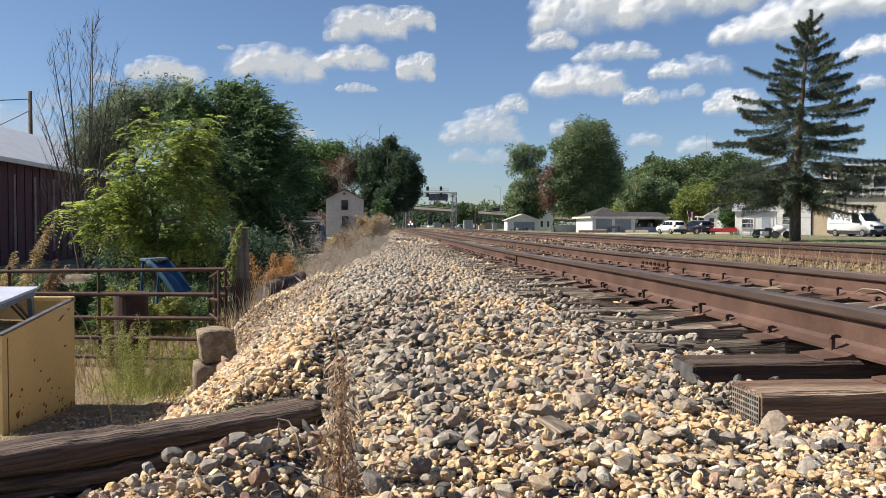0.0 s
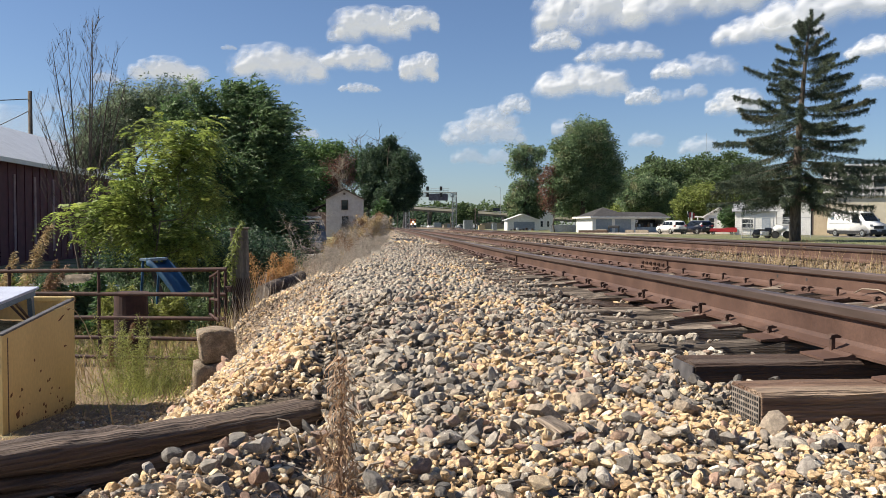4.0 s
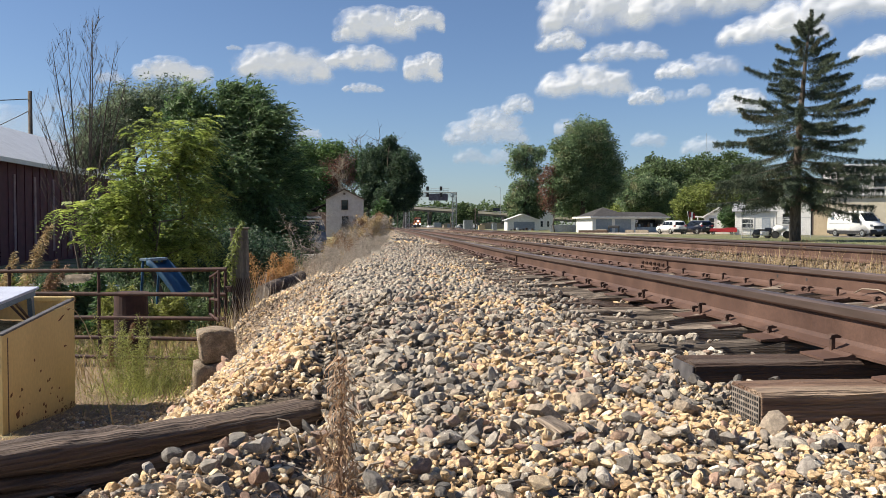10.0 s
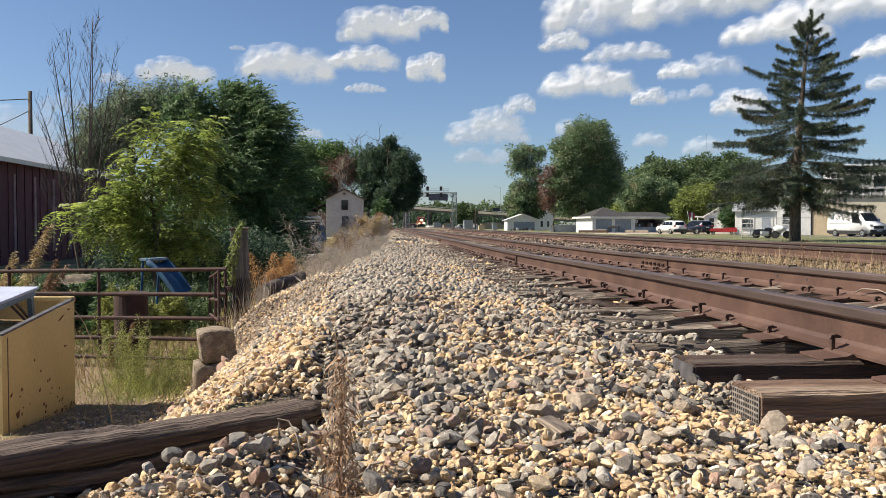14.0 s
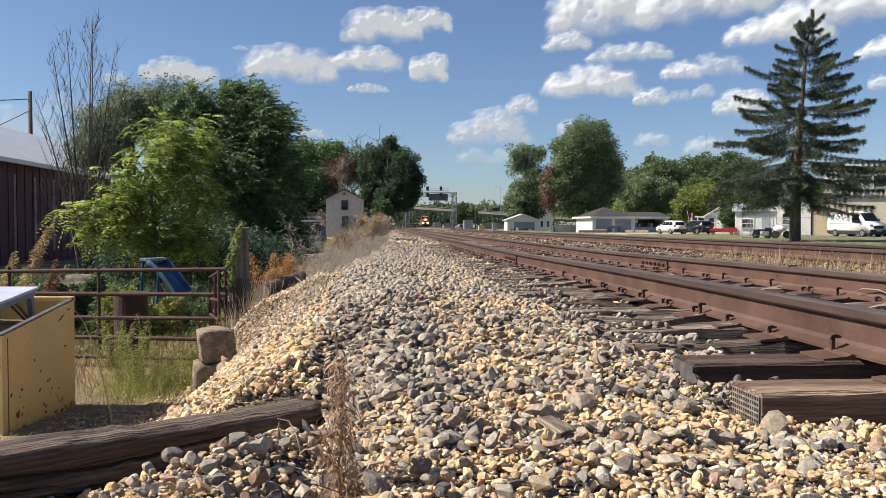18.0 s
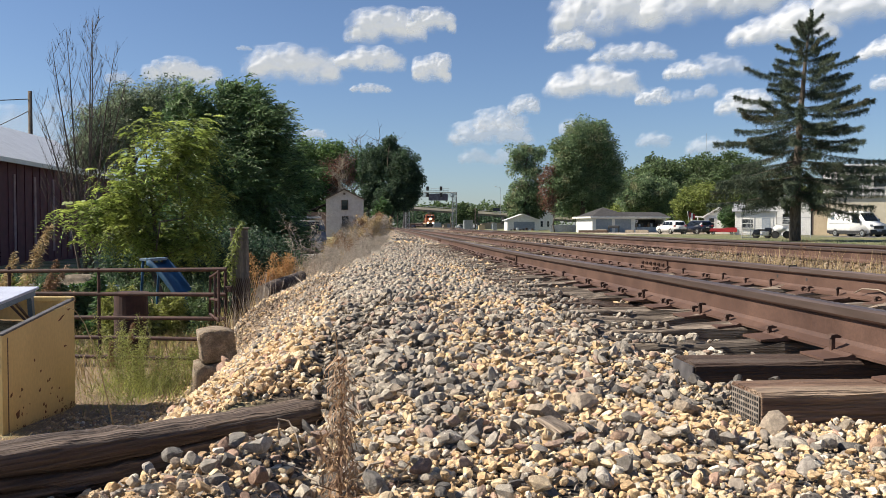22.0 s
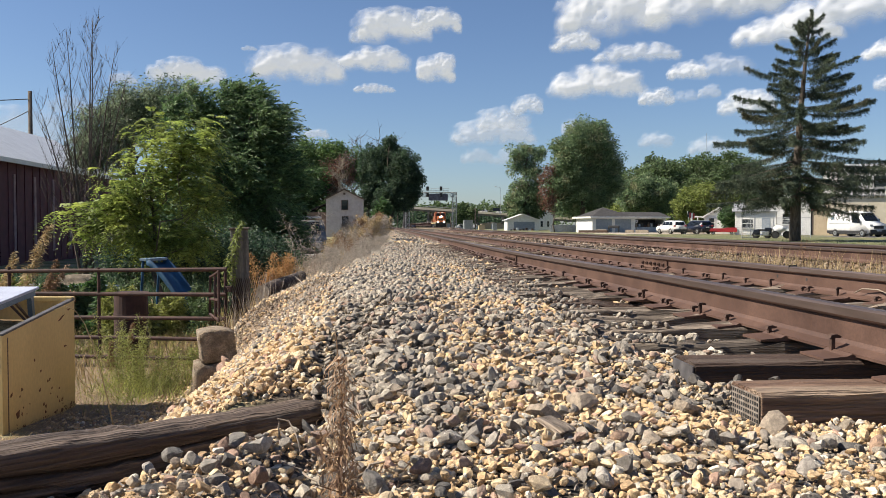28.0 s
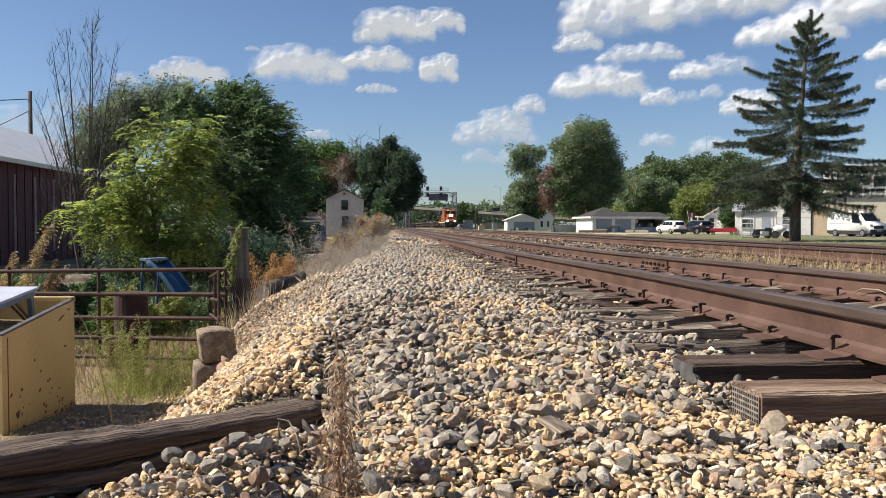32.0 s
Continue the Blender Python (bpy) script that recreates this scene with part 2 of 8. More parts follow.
def fast_mesh(name, verts, faces, material, shade=False):
    """A mesh from arrays: verts n x 3, faces n x k."""
    me = bpy.data.meshes.new(name)
    verts, faces = np.asarray(verts, np.float32), np.asarray(faces, np.int32)
    k = faces.shape[1]
    me.vertices.add(len(verts))
    me.vertices.foreach_set("co", verts.ravel())
    me.loops.add(faces.size)
    me.loops.foreach_set("vertex_index", faces.ravel())
    me.polygons.add(len(faces))
    me.polygons.foreach_set("loop_start", np.arange(0, faces.size, k, dtype=np.int32))
    me.update(calc_edges=True)
    me.validate()
    me.materials.append(material)
    me.polygons.foreach_set("use_smooth", np.full(len(faces), bool(shade)))
    return me


def place(ob, parent):
    if parent:
        ob.parent = parent
    return ob


def part(name, bm, material, parent=None, label="", soft=False):
    """Links a bmesh as one mesh object, under its thing or part if one is given."""
    me = bpy.data.meshes.new(name)
    bmesh.ops.recalc_face_normals(bm, faces=bm.faces[:])
    for f in bm.faces:
        f.smooth = soft
    bm.to_mesh(me)
    bm.free()
    me.materials.append(material)
    ob = place(new(name, me), parent)
    if label:
        ob["label"] = label
    return ob


def piece(name, me, parent, m=None, label=""):
    ob = place(new(name, me), parent)
    if m is not None:
        ob.matrix_basis = m
    if label:
        ob["label"] = label
    return ob


def empty(name, m, label, category, group="", kind=""):
    ob = new(name)
    ob.empty_display_size = 0.2
    ob.matrix_basis = m
    return tagged(ob, label, category, group, kind)


def box(bm, x0, x1, y0, y1, z0, z1, bevel=0.0, m=None):
    v = bmesh.ops.create_cube(bm, size=1.0)["verts"]
    bmesh.ops.scale(bm, vec=(x1 - x0, y1 - y0, z1 - z0), verts=v)
    bmesh.ops.translate(bm, vec=((x0 + x1) / 2, (y0 + y1) / 2, (z0 + z1) / 2), verts=v)
    if bevel:
        e = list({e for q in v for e in q.link_edges})
        r = bmesh.ops.bevel(bm, geom=e, offset=bevel, segments=2, affect='EDGES', profile=0.6)
        v = list(set(r["verts"]) | {q for q in v if q.is_valid})
    if m is not None:
        bmesh.ops.transform(bm, matrix=m, verts=v)
    return bm


def abox(*args, **kw):
    return box(bmesh.new(), *args, **kw)


def tube(bm, p, q, r0, r1=None, seg=8):
    p, q = Vector(p), Vector(q)
    d = q - p
    m = Matrix.Translation((p + q) / 2) @ d.to_track_quat('Z', 'Y').to_matrix().to_4x4()
    bmesh.ops.create_cone(bm, cap_ends=True, segments=seg, radius1=r0, radius2=r0 if r1 is None else r1, depth=d.length, matrix=m)
    return bm


def atube(*args, **kw):
    return tube(bmesh.new(), *args, **kw)


def prism(bm, outline, x0, x1, axis='x'):
    """A polygon of (a, b) points pushed from x0 to x1: along x (a = y, b = z) or along y (a = x, b = z)."""
    def at(p, d):
        return (d, p[0], p[1]) if axis == 'x' else (p[0], d, p[1])
    a = [bm.verts.new(at(p, x0)) for p in outline]
    b = [bm.verts.new(at(p, x1)) for p in outline]
    bm.faces.new(a)
    bm.faces.new(b[::-1])
    for i in range(len(a)):
        j = (i + 1) % len(a)
        bm.faces.new((a[i], b[i], b[j], a[j]))
    return bm


def aprism(*args, **kw):
    return prism(bmesh.new(), *args, **kw)


# ---- the lie of the land ----
TRACKS = (2.70, 7.35)          # centre lines of the two tracks, x near the camera
GAUGE = 0.753                  # half the distance between rail centres


def centre_two(y):
    return TRACKS[1] + 9.05 * smooth(62, 195, y)


def rail_dip(y):
    """The old track sags a little a few metres ahead."""
    y = np.asarray(y, float)
    return -0.045 * smooth(4, 13, y) * (1 - 0.7 * smooth(25, 60, y))


def lumps(x, y, size, amp, k=0.0):
    return amp * (np.sin(x / size * 1.7 + 1.3 * k) * np.sin(y / size * 1.3 + 2.1 + k) + 0.6 * np.sin(x / size * 3.1 + y / size * 2.3 + k))


def land(x, y):
    """Height of the ground: ballast bed, the bank down to the yard on one side, the lawn and road on the other."""
    x, y = np.asarray(x, float), np.asarray(y, float)
    near = 1 - smooth(-0.12 - 0.5 * smooth(-0.42, -0.12, x), 0.12, (y - 3.93) - 0.79 * (x + 0.55))          # on the camera's side of the retaining timber
    near = near * (1 - smooth(-0.38, -0.02, x))
    crest = -0.30 - 0.06 * np.sin(y * 0.9) + 0.50 * (1 - smooth(4.5, 9.0, y))
    shelf = smooth(9.2, 10.2, y)                                            # behind the blocks the bank widens to a shelf
    foot = -2.55 + 0.09 * np.clip(y - 5, 0, 5) - 0.45 * shelf
    crest = crest - 0.80 * shelf
    k = np.clip((x - foot) / (crest - foot), 0, 1)
    bank = 0.5 * (k * k * (3 - 2 * k)) + 0.5 * (1 - (1 - k) ** 2)
    z_left = -1.72 + bank * (1.47 - 0.13 * shelf) + 0.13 * shelf * smooth(-1.0, -0.1, x)
    behind = (y - 4.09) - 0.79 * (x + 0.55)
    low = np.minimum(z_left, -0.56 + 0.3 * np.maximum(behind, 0))          # the bank starts level with the timber's top
    z_left = z_left + (low - z_left) * (1 - smooth(-0.36, 0.02, x)) * (y < 6)
    past = (x + 0.43) * -0.876 + (y - 2.05) * 0.482
    z_near = -0.25 - 0.03 * smooth(0.1, 0.8, -x) - 0.50 * smooth(0, 0.55, past) - 0.92 * smooth(3.0, 4.6, -x)
    z = near * z_near + (1 - near) * z_left
    z = z - 0.13 * np.exp(-((x + 1.25) / 0.3) ** 2) * smooth(9.3, 10.2, y) * (1 - smooth(15, 17, y))
    z = np.where(x > 0.3, -0.25, z)
    # stone scraped away round the first tie ends, and empty cribs under the rails there
    dug = (1 - smooth(2.9, 3.5, y)) * smooth(0.4, 1.1, x) * (1 - smooth(4.6, 5.0, x))
    z = z - 0.065 * dug
    crib = smooth(1.5, 1.75, x) * (1 - smooth(3.9, 4.2, x)) * (1 - smooth(4.5, 6.5, y)) * (y > 2.3)
    z = z - 0.05 * crib
    z = z - 0.034 * smooth(0.95, 1.15, x) * (1 - smooth(4.3, 4.5, x)) * smooth(3.2, 3.7, y)
    mid = smooth(4.3, 4.7, x) * (1 - smooth(5.8, 6.2, x))
    z = z - 0.10 * mid
    edge = centre_two(y) + 2.0
    z = np.where(x > edge - 1, z - 0.45 * smooth(0, 2.2, x - edge), z)
    z = z + smooth(2, 8, np.abs(x - 4)) * lumps(x, y, 3.0, 0.025) + lumps(x, y, 0.45, 0.010, 2.0) * (y < 40)
    # berm of dumped stone along the crest
    z = z + 0.05 * np.exp(-((x - 0.10) / 0.40) ** 2) * smooth(2.6, 3.8, y) * (1 - smooth(25, 60, y))
    far = smooth(300, 900, np.hypot(x, y))
    return z * (1 - far) - 1.5 * far


def spaced(stops):
    """Coordinates from (start, end, step) stretches."""
    out = []
    for a, b, s in stops:
        out += list(np.arange(a, b, s))
    return np.array(out + [stops[-1][1]])


def ground_mat():
    m = mat("ground", (0.20, 0.14, 0.092), (0.30, 0.22, 0.148), rough=0.95, scale=2.2, bump=0.5, fine=40, blot=(0.22, 0.19, 0.10))
    n, l = m.node_tree.nodes, m.node_tree.links
    bs = n["Principled BSDF"]
    soil = bs.inputs["Base Color"].links[0].from_socket
    tc, sp = n.new("ShaderNodeTexCoord"), n.new("ShaderNodeSeparateXYZ")
    l.new(tc.outputs["Object"], sp.inputs[0])
    nz = n.new("ShaderNodeTexNoise")
    nz.inputs["Scale"].default_value, nz.inputs["Detail"].default_value = 0.5, 6
    l.new(tc.outputs["Object"], nz.inputs["Vector"])
    nf = n.new("ShaderNodeTexNoise")
    nf.inputs["Scale"].default_value = 35
    l.new(tc.outputs["Object"], nf.inputs["Vector"])

    def rng(sock, lo, hi):
        r = n.new("ShaderNodeMapRange")
        r.interpolation_type = 'SMOOTHSTEP'
        r.inputs[1].default_value, r.inputs[2].default_value = lo, hi
        l.new(sock, r.inputs[0])
        return r.outputs[0]

    def op(a, b, how):
        q = n.new("ShaderNodeMath")
        q.operation = how
        for s, v in zip(q.inputs, (a, b)):
            if isinstance(v, (int, float)):
                s.default_value = v
            else:
                l.new(v, s)
        return q.outputs[0]

    def mix(f, a, b):
        x = n.new("ShaderNodeMix")
        x.data_type = 'RGBA'
        l.new(f, x.inputs[0])
        for s, v in ((x.inputs[6], a), (x.inputs[7], b)):
            if isinstance(v, tuple):
                s.default_value = (*v, 1)
            else:
                l.new(v, s)
        return x.outputs[2]

    wob = op(op(nz.outputs[0], 0.5, 'SUBTRACT'), 6.0, 'MULTIPLY')
    right = rng(op(sp.outputs[0], wob, 'ADD'), 12.0, 15.0)
    green = mix(rng(nf.outputs[0], 0.3, 0.7), (0.075, 0.09, 0.035), (0.14, 0.14, 0.06))
    green = mix(rng(nz.outputs[0], 0.52, 0.68), green, (0.27, 0.22, 0.11))
    col = mix(right, soil, green)
    left = rng(op(op(sp.outputs[0], wob, 'ADD'), -1, 'MULTIPLY'), 4.5, 7.5)
    col = mix(left, col, mix(rng(nz.outputs[0], 0.4, 0.6), (0.12, 0.13, 0.04), (0.24, 0.20, 0.11)))
    # ballast bed ground coloured near black: shade of the gaps between stones
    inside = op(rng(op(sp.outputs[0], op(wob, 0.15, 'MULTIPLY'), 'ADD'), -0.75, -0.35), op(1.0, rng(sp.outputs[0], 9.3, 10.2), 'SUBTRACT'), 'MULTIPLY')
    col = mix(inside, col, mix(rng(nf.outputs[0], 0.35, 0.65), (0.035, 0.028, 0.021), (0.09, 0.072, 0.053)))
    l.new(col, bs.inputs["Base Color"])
    return m


M_GROUND = ground_mat()
gx = spaced([(-3500, -500, 300), (-500, -60, 40), (-60, -14, 3), (-14, -5, 0.7), (-5, -3.2, 0.2), (-3.2, 1.4, 0.07), (1.4, 5, 0.2), (5, 14, 0.3),
             (14, 30, 1.2), (30, 90, 6), (90, 500, 40), (500, 3500, 300)])
gy = spaced([(-3500, -300, 400), (-300, -20, 35), (-20, 0, 1.2), (0, 8, 0.09), (8, 16, 0.25), (16, 45, 0.8), (45, 120, 3), (120, 600, 14), (600, 4000, 340)])
GX, GY = np.meshgrid(gx, gy)
GV = np.stack([GX, GY, land(GX, GY)], -1).reshape(-1, 3)
ids = np.arange(len(GV)).reshape(GX.shape)
GF = np.stack([ids[:-1, :-1], ids[:-1, 1:], ids[1:, 1:], ids[1:, :-1]], -1).reshape(-1, 4)
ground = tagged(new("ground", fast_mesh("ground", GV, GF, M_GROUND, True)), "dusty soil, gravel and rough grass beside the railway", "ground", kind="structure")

# ---- loose stones ----
rng = np.random.default_rng(7)


def stone_shapes(sub, count, cuts, lump=0.05):
    """Stone forms: a ball with planes cut off it, flattened."""
    bm = bmesh.new()
    bmesh.ops.create_icosphere(bm, subdivisions=sub, radius=1.0)
    v0 = np.array([v.co[:] for v in bm.verts])
    f = np.array([[v.index for v in q.verts] for q in bm.faces])
    bm.free()
    out = []
    for _ in range(count):
        v = v0 * rng.uniform(1 - lump, 1 + lump, (len(v0), 1))
        for _ in range(cuts):
            d = rng.normal(size=3)
            d /= np.linalg.norm(d)
            over = np.maximum(0, v @ d - rng.uniform(0.40, 0.74))
            v = v - over[:, None] * d
        out.append(v * np.array([rng.uniform(1.0, 1.35), rng.uniform(0.75, 1.0), rng.uniform(0.50, 0.78)]))
    return out, f


def turns(n, tilt=1.0):
    q = rng.normal(size=(n, 4)) * np.array([1, tilt, tilt, 1])
    q /= np.linalg.norm(q, axis=1)[:, None]
    w, x, y, z = q.T
    return np.stack([1 - 2 * (y * y + z * z), 2 * (x * y - z * w), 2 * (x * z + y * w), 2 * (x * y + z * w), 1 - 2 * (x * x + z * z),
                     2 * (y * z - x * w), 2 * (x * z - y * w), 2 * (y * z + x * w), 1 - 2 * (x * x + y * y)], -1).reshape(n, 3, 3)


def strew(name, spots, sizes, shapes, faces, material, soft=False):
    """One mesh of many stones: spots n x 3, sizes n."""
    vs, fs, base = [], [], 0
    pick = rng.integers(0, len(shapes), len(spots))
    for k, shape in enumerate(shapes):
        sel = np.flatnonzero(pick == k)
        if not len(sel):
            continue
        r = turns(len(sel), 0.26)
        v = np.einsum('nij,vj->nvi', r, shape) * sizes[sel][:, None, None] + spots[sel][:, None, :]
        vs.append(v.reshape(-1, 3))
        fs.append((faces[None] + (np.arange(len(sel)) * len(shape))[:, None, None] + base).reshape(-1, 3))
        base += len(sel) * len(shape)
    return fast_mesh(name, np.concatenate(vs), np.concatenate(fs), material, soft)


def on_land(x, y, lift):
    return np.stack([x, y, land(x, y) + lift], -1)


def free_of_ties(x, y):
    """Keeps stones off the tops of the ties, which lie bare."""
    tie = ((y - 2.62 + 0.25) % 0.5)
    return ~((x > 1.20) & (x < 4.25) & (np.abs(tie - 0.25) < 0.125) & (y > 2.3))


SH2, F2 = stone_shapes(2, 30, 12)
SH1, F1 = stone_shapes(1, 30, 3, 0.14)



def chip_shapes(count):
    """Small stones of twelve triangles: blocks knocked out of square."""
    v0 = np.array([(a, b, c) for a in (-1, 1) for b in (-1, 1) for c in (-1, 1)], float) * 0.66
    q = ((0, 1, 3, 2), (4, 6, 7, 5), (0, 4, 5, 1), (2, 3, 7, 6), (0, 2, 6, 4), (1, 5, 7, 3))
    f = np.array([t for a, b, c, d in q for t in ((a, b, c), (a, c, d))])
    return [(v0 + rng.uniform(-0.26, 0.26, v0.shape)) * np.array([rng.uniform(1.0, 1.3), 1.0, rng.uniform(0.6, 0.9)]) for _ in range(count)], f


SH0, F0 = chip_shapes(30)


def scatter(n, x0, x1, y0, y1, power=1.0):
    return rng.uniform(x0, x1, n), y0 + (y1 - y0) * rng.uniform(0, 1, n) ** power


def off_timber(x, y):
    return np.abs((y - 3.94) - 0.79 * (x + 0.55)) > np.where((x > -3.0) & (x < -0.42), 0.14, 0.0)


def bed(name, n, x0, x1, y0, y1, s0, s1, shapes, faces, material, label, power=1.0, where=None, rise=0.25):
    x, y = scatter(n, x0, x1, y0, y1, power)
    keep = free_of_ties(x, y) & off_timber(x, y)
    if where is not None:
        keep &= where(x, y)
    x, y = x[keep], y[keep]
    s = s0 + (s1 - s0) * rng.uniform(0, 1, len(x)) ** 1.8
    me = strew(name, on_land(x, y, s * rng.uniform(-0.5, 1.2, len(x)) * rise * 2), s, shapes, faces, material, shapes is SH0)
    return tagged(new(name, me), label, "gravel", kind="stuff")


def tan_zone(x, y):
    """Tan gravel down the bank and in a band before the ties; a ridge of grey ballast between, stones of both kinds in front."""
    patch = 0.30 * np.sin(x * 2.3 + y * 1.1) * np.sin(y * 1.4 - x) * (x > 0.2)
    v = np.where(x > 0.30, 0.42 + 0.14 * smooth(3.2, 5.0, y), 0.08 + 0.26 * smooth(6, 10, y)) + patch
    v = v + 0.30 * smooth(0.9, 1.3, x) * smooth(2.9, 3.6, y)
    wave = y + 0.06 * np.sin(x * 5) + 0.04 * np.sin(x * 13 + 1)
    band = smooth(2.10, 2.28, wave) * (1 - smooth(2.58, 2.80, wave)) * smooth(0.05, 0.40, x)
    v = np.maximum(v, 0.985 * band)
    v = np.maximum(v, 0.89 * (1 - smooth(1.98, 2.2, wave)) * (x > -0.1))
    v = np.maximum(v, 0.72 * (1 - smooth(2.4, 2.8, y)) * (x < 0.1))
    v = np.maximum(v, 0.93 * smooth(0.32, 0.55, -x + 0.05 * np.sin(y * 2.1)) * smooth(2.8, 3.2, y))
    return rng.uniform(0, 1, len(x)) < np.clip(v, 0.05, 0.985)


def bank_zone(x, y):
    """Soil shows between the stones on the shelf of the bank."""
    return tan_zone(x, y) & (rng.uniform(0, 1, len(x)) < 1 - 0.88 * smooth(0.35, 0.75, -x) * smooth(6.6, 7.8, y))


def grey_zone(x, y):
    return ~tan_zone(x, y)


def on_ties(x, y):
    return (np.abs((y - 2.62 + 0.25) % 0.5 - 0.25) < 0.10) & (rng.uniform(0, 1, len(x)) < (1 - smooth(1.2, 1.6, x)))


bed("ballast_stones", 17000, -1.4, 3.4, 1.5, 3.4, 0.012, 0.034, SH2, F2, M_BALLAST, "angular grey crushed ballast stones", 1.0, grey_zone, 0.55)
bed("gravel_stones", 13000, -1.6, 3.0, 1.5, 3.4, 0.012, 0.024, SH2, F2, M_PEBBLE, "tan and yellow rounded gravel stones", 1.0, tan_zone, 0.55)
bed("gravel_stones", 28000, -1.6, 3.0, 1.5, 3.4, 0.006, 0.013, SH1, F1, M_PEBBLE, "small tan gravel stones", 1.0, tan_zone, 0.75)
bed("ballast_stones", 16000, -1.4, 3.0, 1.5, 3.4, 0.005, 0.012, SH0, F0, M_BALLAST, "small chips of grey ballast", 1.0, grey_zone, 0.5)
bed("ballast_stones", 170, -0.9, 2.4, 1.5, 2.2, 0.022, 0.040, SH2, F2, M_BOULDER, "larger speckled stones among the gravel", 1.0, None, 0.55)
bed("ballast_stones", 240, -0.3, 2.2, 2.85, 6.5, 0.030, 0.042, SH2, F2, M_BALLAST, "larger flat ballast stones on the ridge", 1.1, None, 0.5)
bed("ballast_stones", 17000, -1.0, 4.2, 3.3, 6.0, 0.014, 0.036, SH2, F2, M_BALLAST, "grey crushed ballast stones beside the ties", 1.0, grey_zone, 0.55)
bed("gravel_stones", 32000, -2.5, 1.9, 3.0, 6.0, 0.010, 0.026, SH1, F1, M_PEBBLE, "tan gravel stones on the slope of the bank", 1.0, tan_zone, 0.5)
bed("gravel_stones", 1500, -2.2, -0.3, 3.2, 6.2, 0.026, 0.045, SH2, F2, M_PEBBLE, "larger tan stones on the slope of the bank", 1.0, None, 0.5)
bed("ballast_stones", 52000, -1.2, 1.7, 6.0, 14, 0.012, 0.029, SH0, F0, M_BALLAST, "grey crushed ballast stones along the track", 1.2, grey_zone, 0.5)
bed("gravel_stones", 36000, -2.6, 1.7, 6.0, 15, 0.009, 0.024, SH0, F0, M_PEBBLE, "tan gravel stones down the bank", 1.2, bank_zone, 0.45)
bed("gravel_stones", 30000, -2.4, -0.3, 6.4, 13, 0.006, 0.018, SH0, F0, M_SOILSTONE, "small grey-brown stones and clods on the bank", 1.0, None, 0.5)
bed("gravel_stones", 4200, -2.7, -0.9, 8.6, 15, 0.010, 0.028, SH0, F0, M_PEBBLE, "tan gravel stones on the shelf of the bank", 1.0, None, 0.45)
bed("ballast_stones", 26000, -1.2, 1.7, 13, 48, 0.018, 0.038, SH0, F0, M_BALLAST, "grey ballast stones farther along the track", 1.6, grey_zone)
bed("gravel_stones", 16000, -1.8, 1.7, 13, 48, 0.016, 0.032, SH0, F0, M_SOILSTONE, "grey-brown stones farther along the track", 1.6, tan_zone)
bed("ballast_stones", 12000, 1.6, 4.6, 3.4, 30, 0.020, 0.040, SH0, F0, M_BALLAST, "ballast stones between the ties of the first track", 1.5, grey_zone)
bed("gravel_stones", 8000, 1.6, 4.6, 3.4, 30, 0.020, 0.038, SH0, F0, M_PEBBLE, "tan stones between the ties of the first track", 1.5, tan_zone)
bed("ballast_stones", 8000, 4.4, 12.0, 28, 100, 0.035, 0.07, SH0, F0, M_RUSTSTONE, "rust-stained ballast stones far along the tracks", 1.4, None, 0.7)
bed("ballast_stones", 5000, -1.6, 6.0, -5.0, 1.4, 0.022, 0.045, SH0, F0, M_BALLAST, "grey ballast stones along the near track", 1.0, None, 0.5)
bed("ballast_stones", 24000, 4.4, 9.4, 5.0, 40, 0.018, 0.038, SH0, F0, M_RUSTSTONE, "rust-stained ballast stones round the second track", 1.6, None, 0.7)
bed("gravel_stones", 2600, -3.4, -1.5, 4.4, 9.0, 0.008, 0.026, SH0, F0, M_PEBBLE, "scattered tan stones on the yard soil", 1.0, None, 0.4)
bed("ballast_stones", 9000, -1.6, 1.9, 26, 110, 0.04, 0.075, SH0, F0, M_BALLAST, "grey stones far along the track", 1.3)
bed("gravel_stones", 4000, -1.6, 1.9, 26, 110, 0.04, 0.07, SH0, F0, M_PEBBLE, "tan stones far along the track", 1.3)
# stones that lie on the ends of the ties
tx, ty = scatter(2600, 1.10, 1.80, 3.5, 20, 1.3)
sel = on_ties(tx, ty)
tx, ty = tx[sel], ty[sel]
ts = rng.uniform(0.012, 0.026, len(tx))
me = strew("ballast_stones", np.stack([tx, ty, -0.203 + rail_dip(ty) + ts * 0.4], -1), ts, SH1, F1, M_BALLAST)
tagged(new("ballast_stones", me), "stray ballast stones lying on the tie ends", "gravel", kind="stuff")


def big_stones(spots):
    for (x, y, s), tone in zip(spots, range(99)):
        me = strew("stone", np.array([[0.0, 0, 0]]), np.array([s]), [SH2[tone % len(SH2)]], F2, (M_BALLAST, M_PEBBLE)[tone % 2])
        ob = piece("stone", me, None, Matrix.LocRotScale((x, y, float(land(x, y)) + s * 0.35), Euler((0.1, 0.2, tone * 1.3)), (1, 1, 1)))
        tagged(ob, ("large grey angular stone lying on the gravel", "large tan boulder at the foot of the bank")[tone % 2], "stone", "large stones")


big_stones([(1.03, 2.62, 0.065), (-2.15, 7.0, 0.16), (1.20, 2.34, 0.06), (-1.72, 8.6, 0.12), (0.62, 2.45, 0.055), (-1.55, 7.9, 0.10), (0.48, 2.30, 0.06), (-2.05, 7.9, 0.09)])


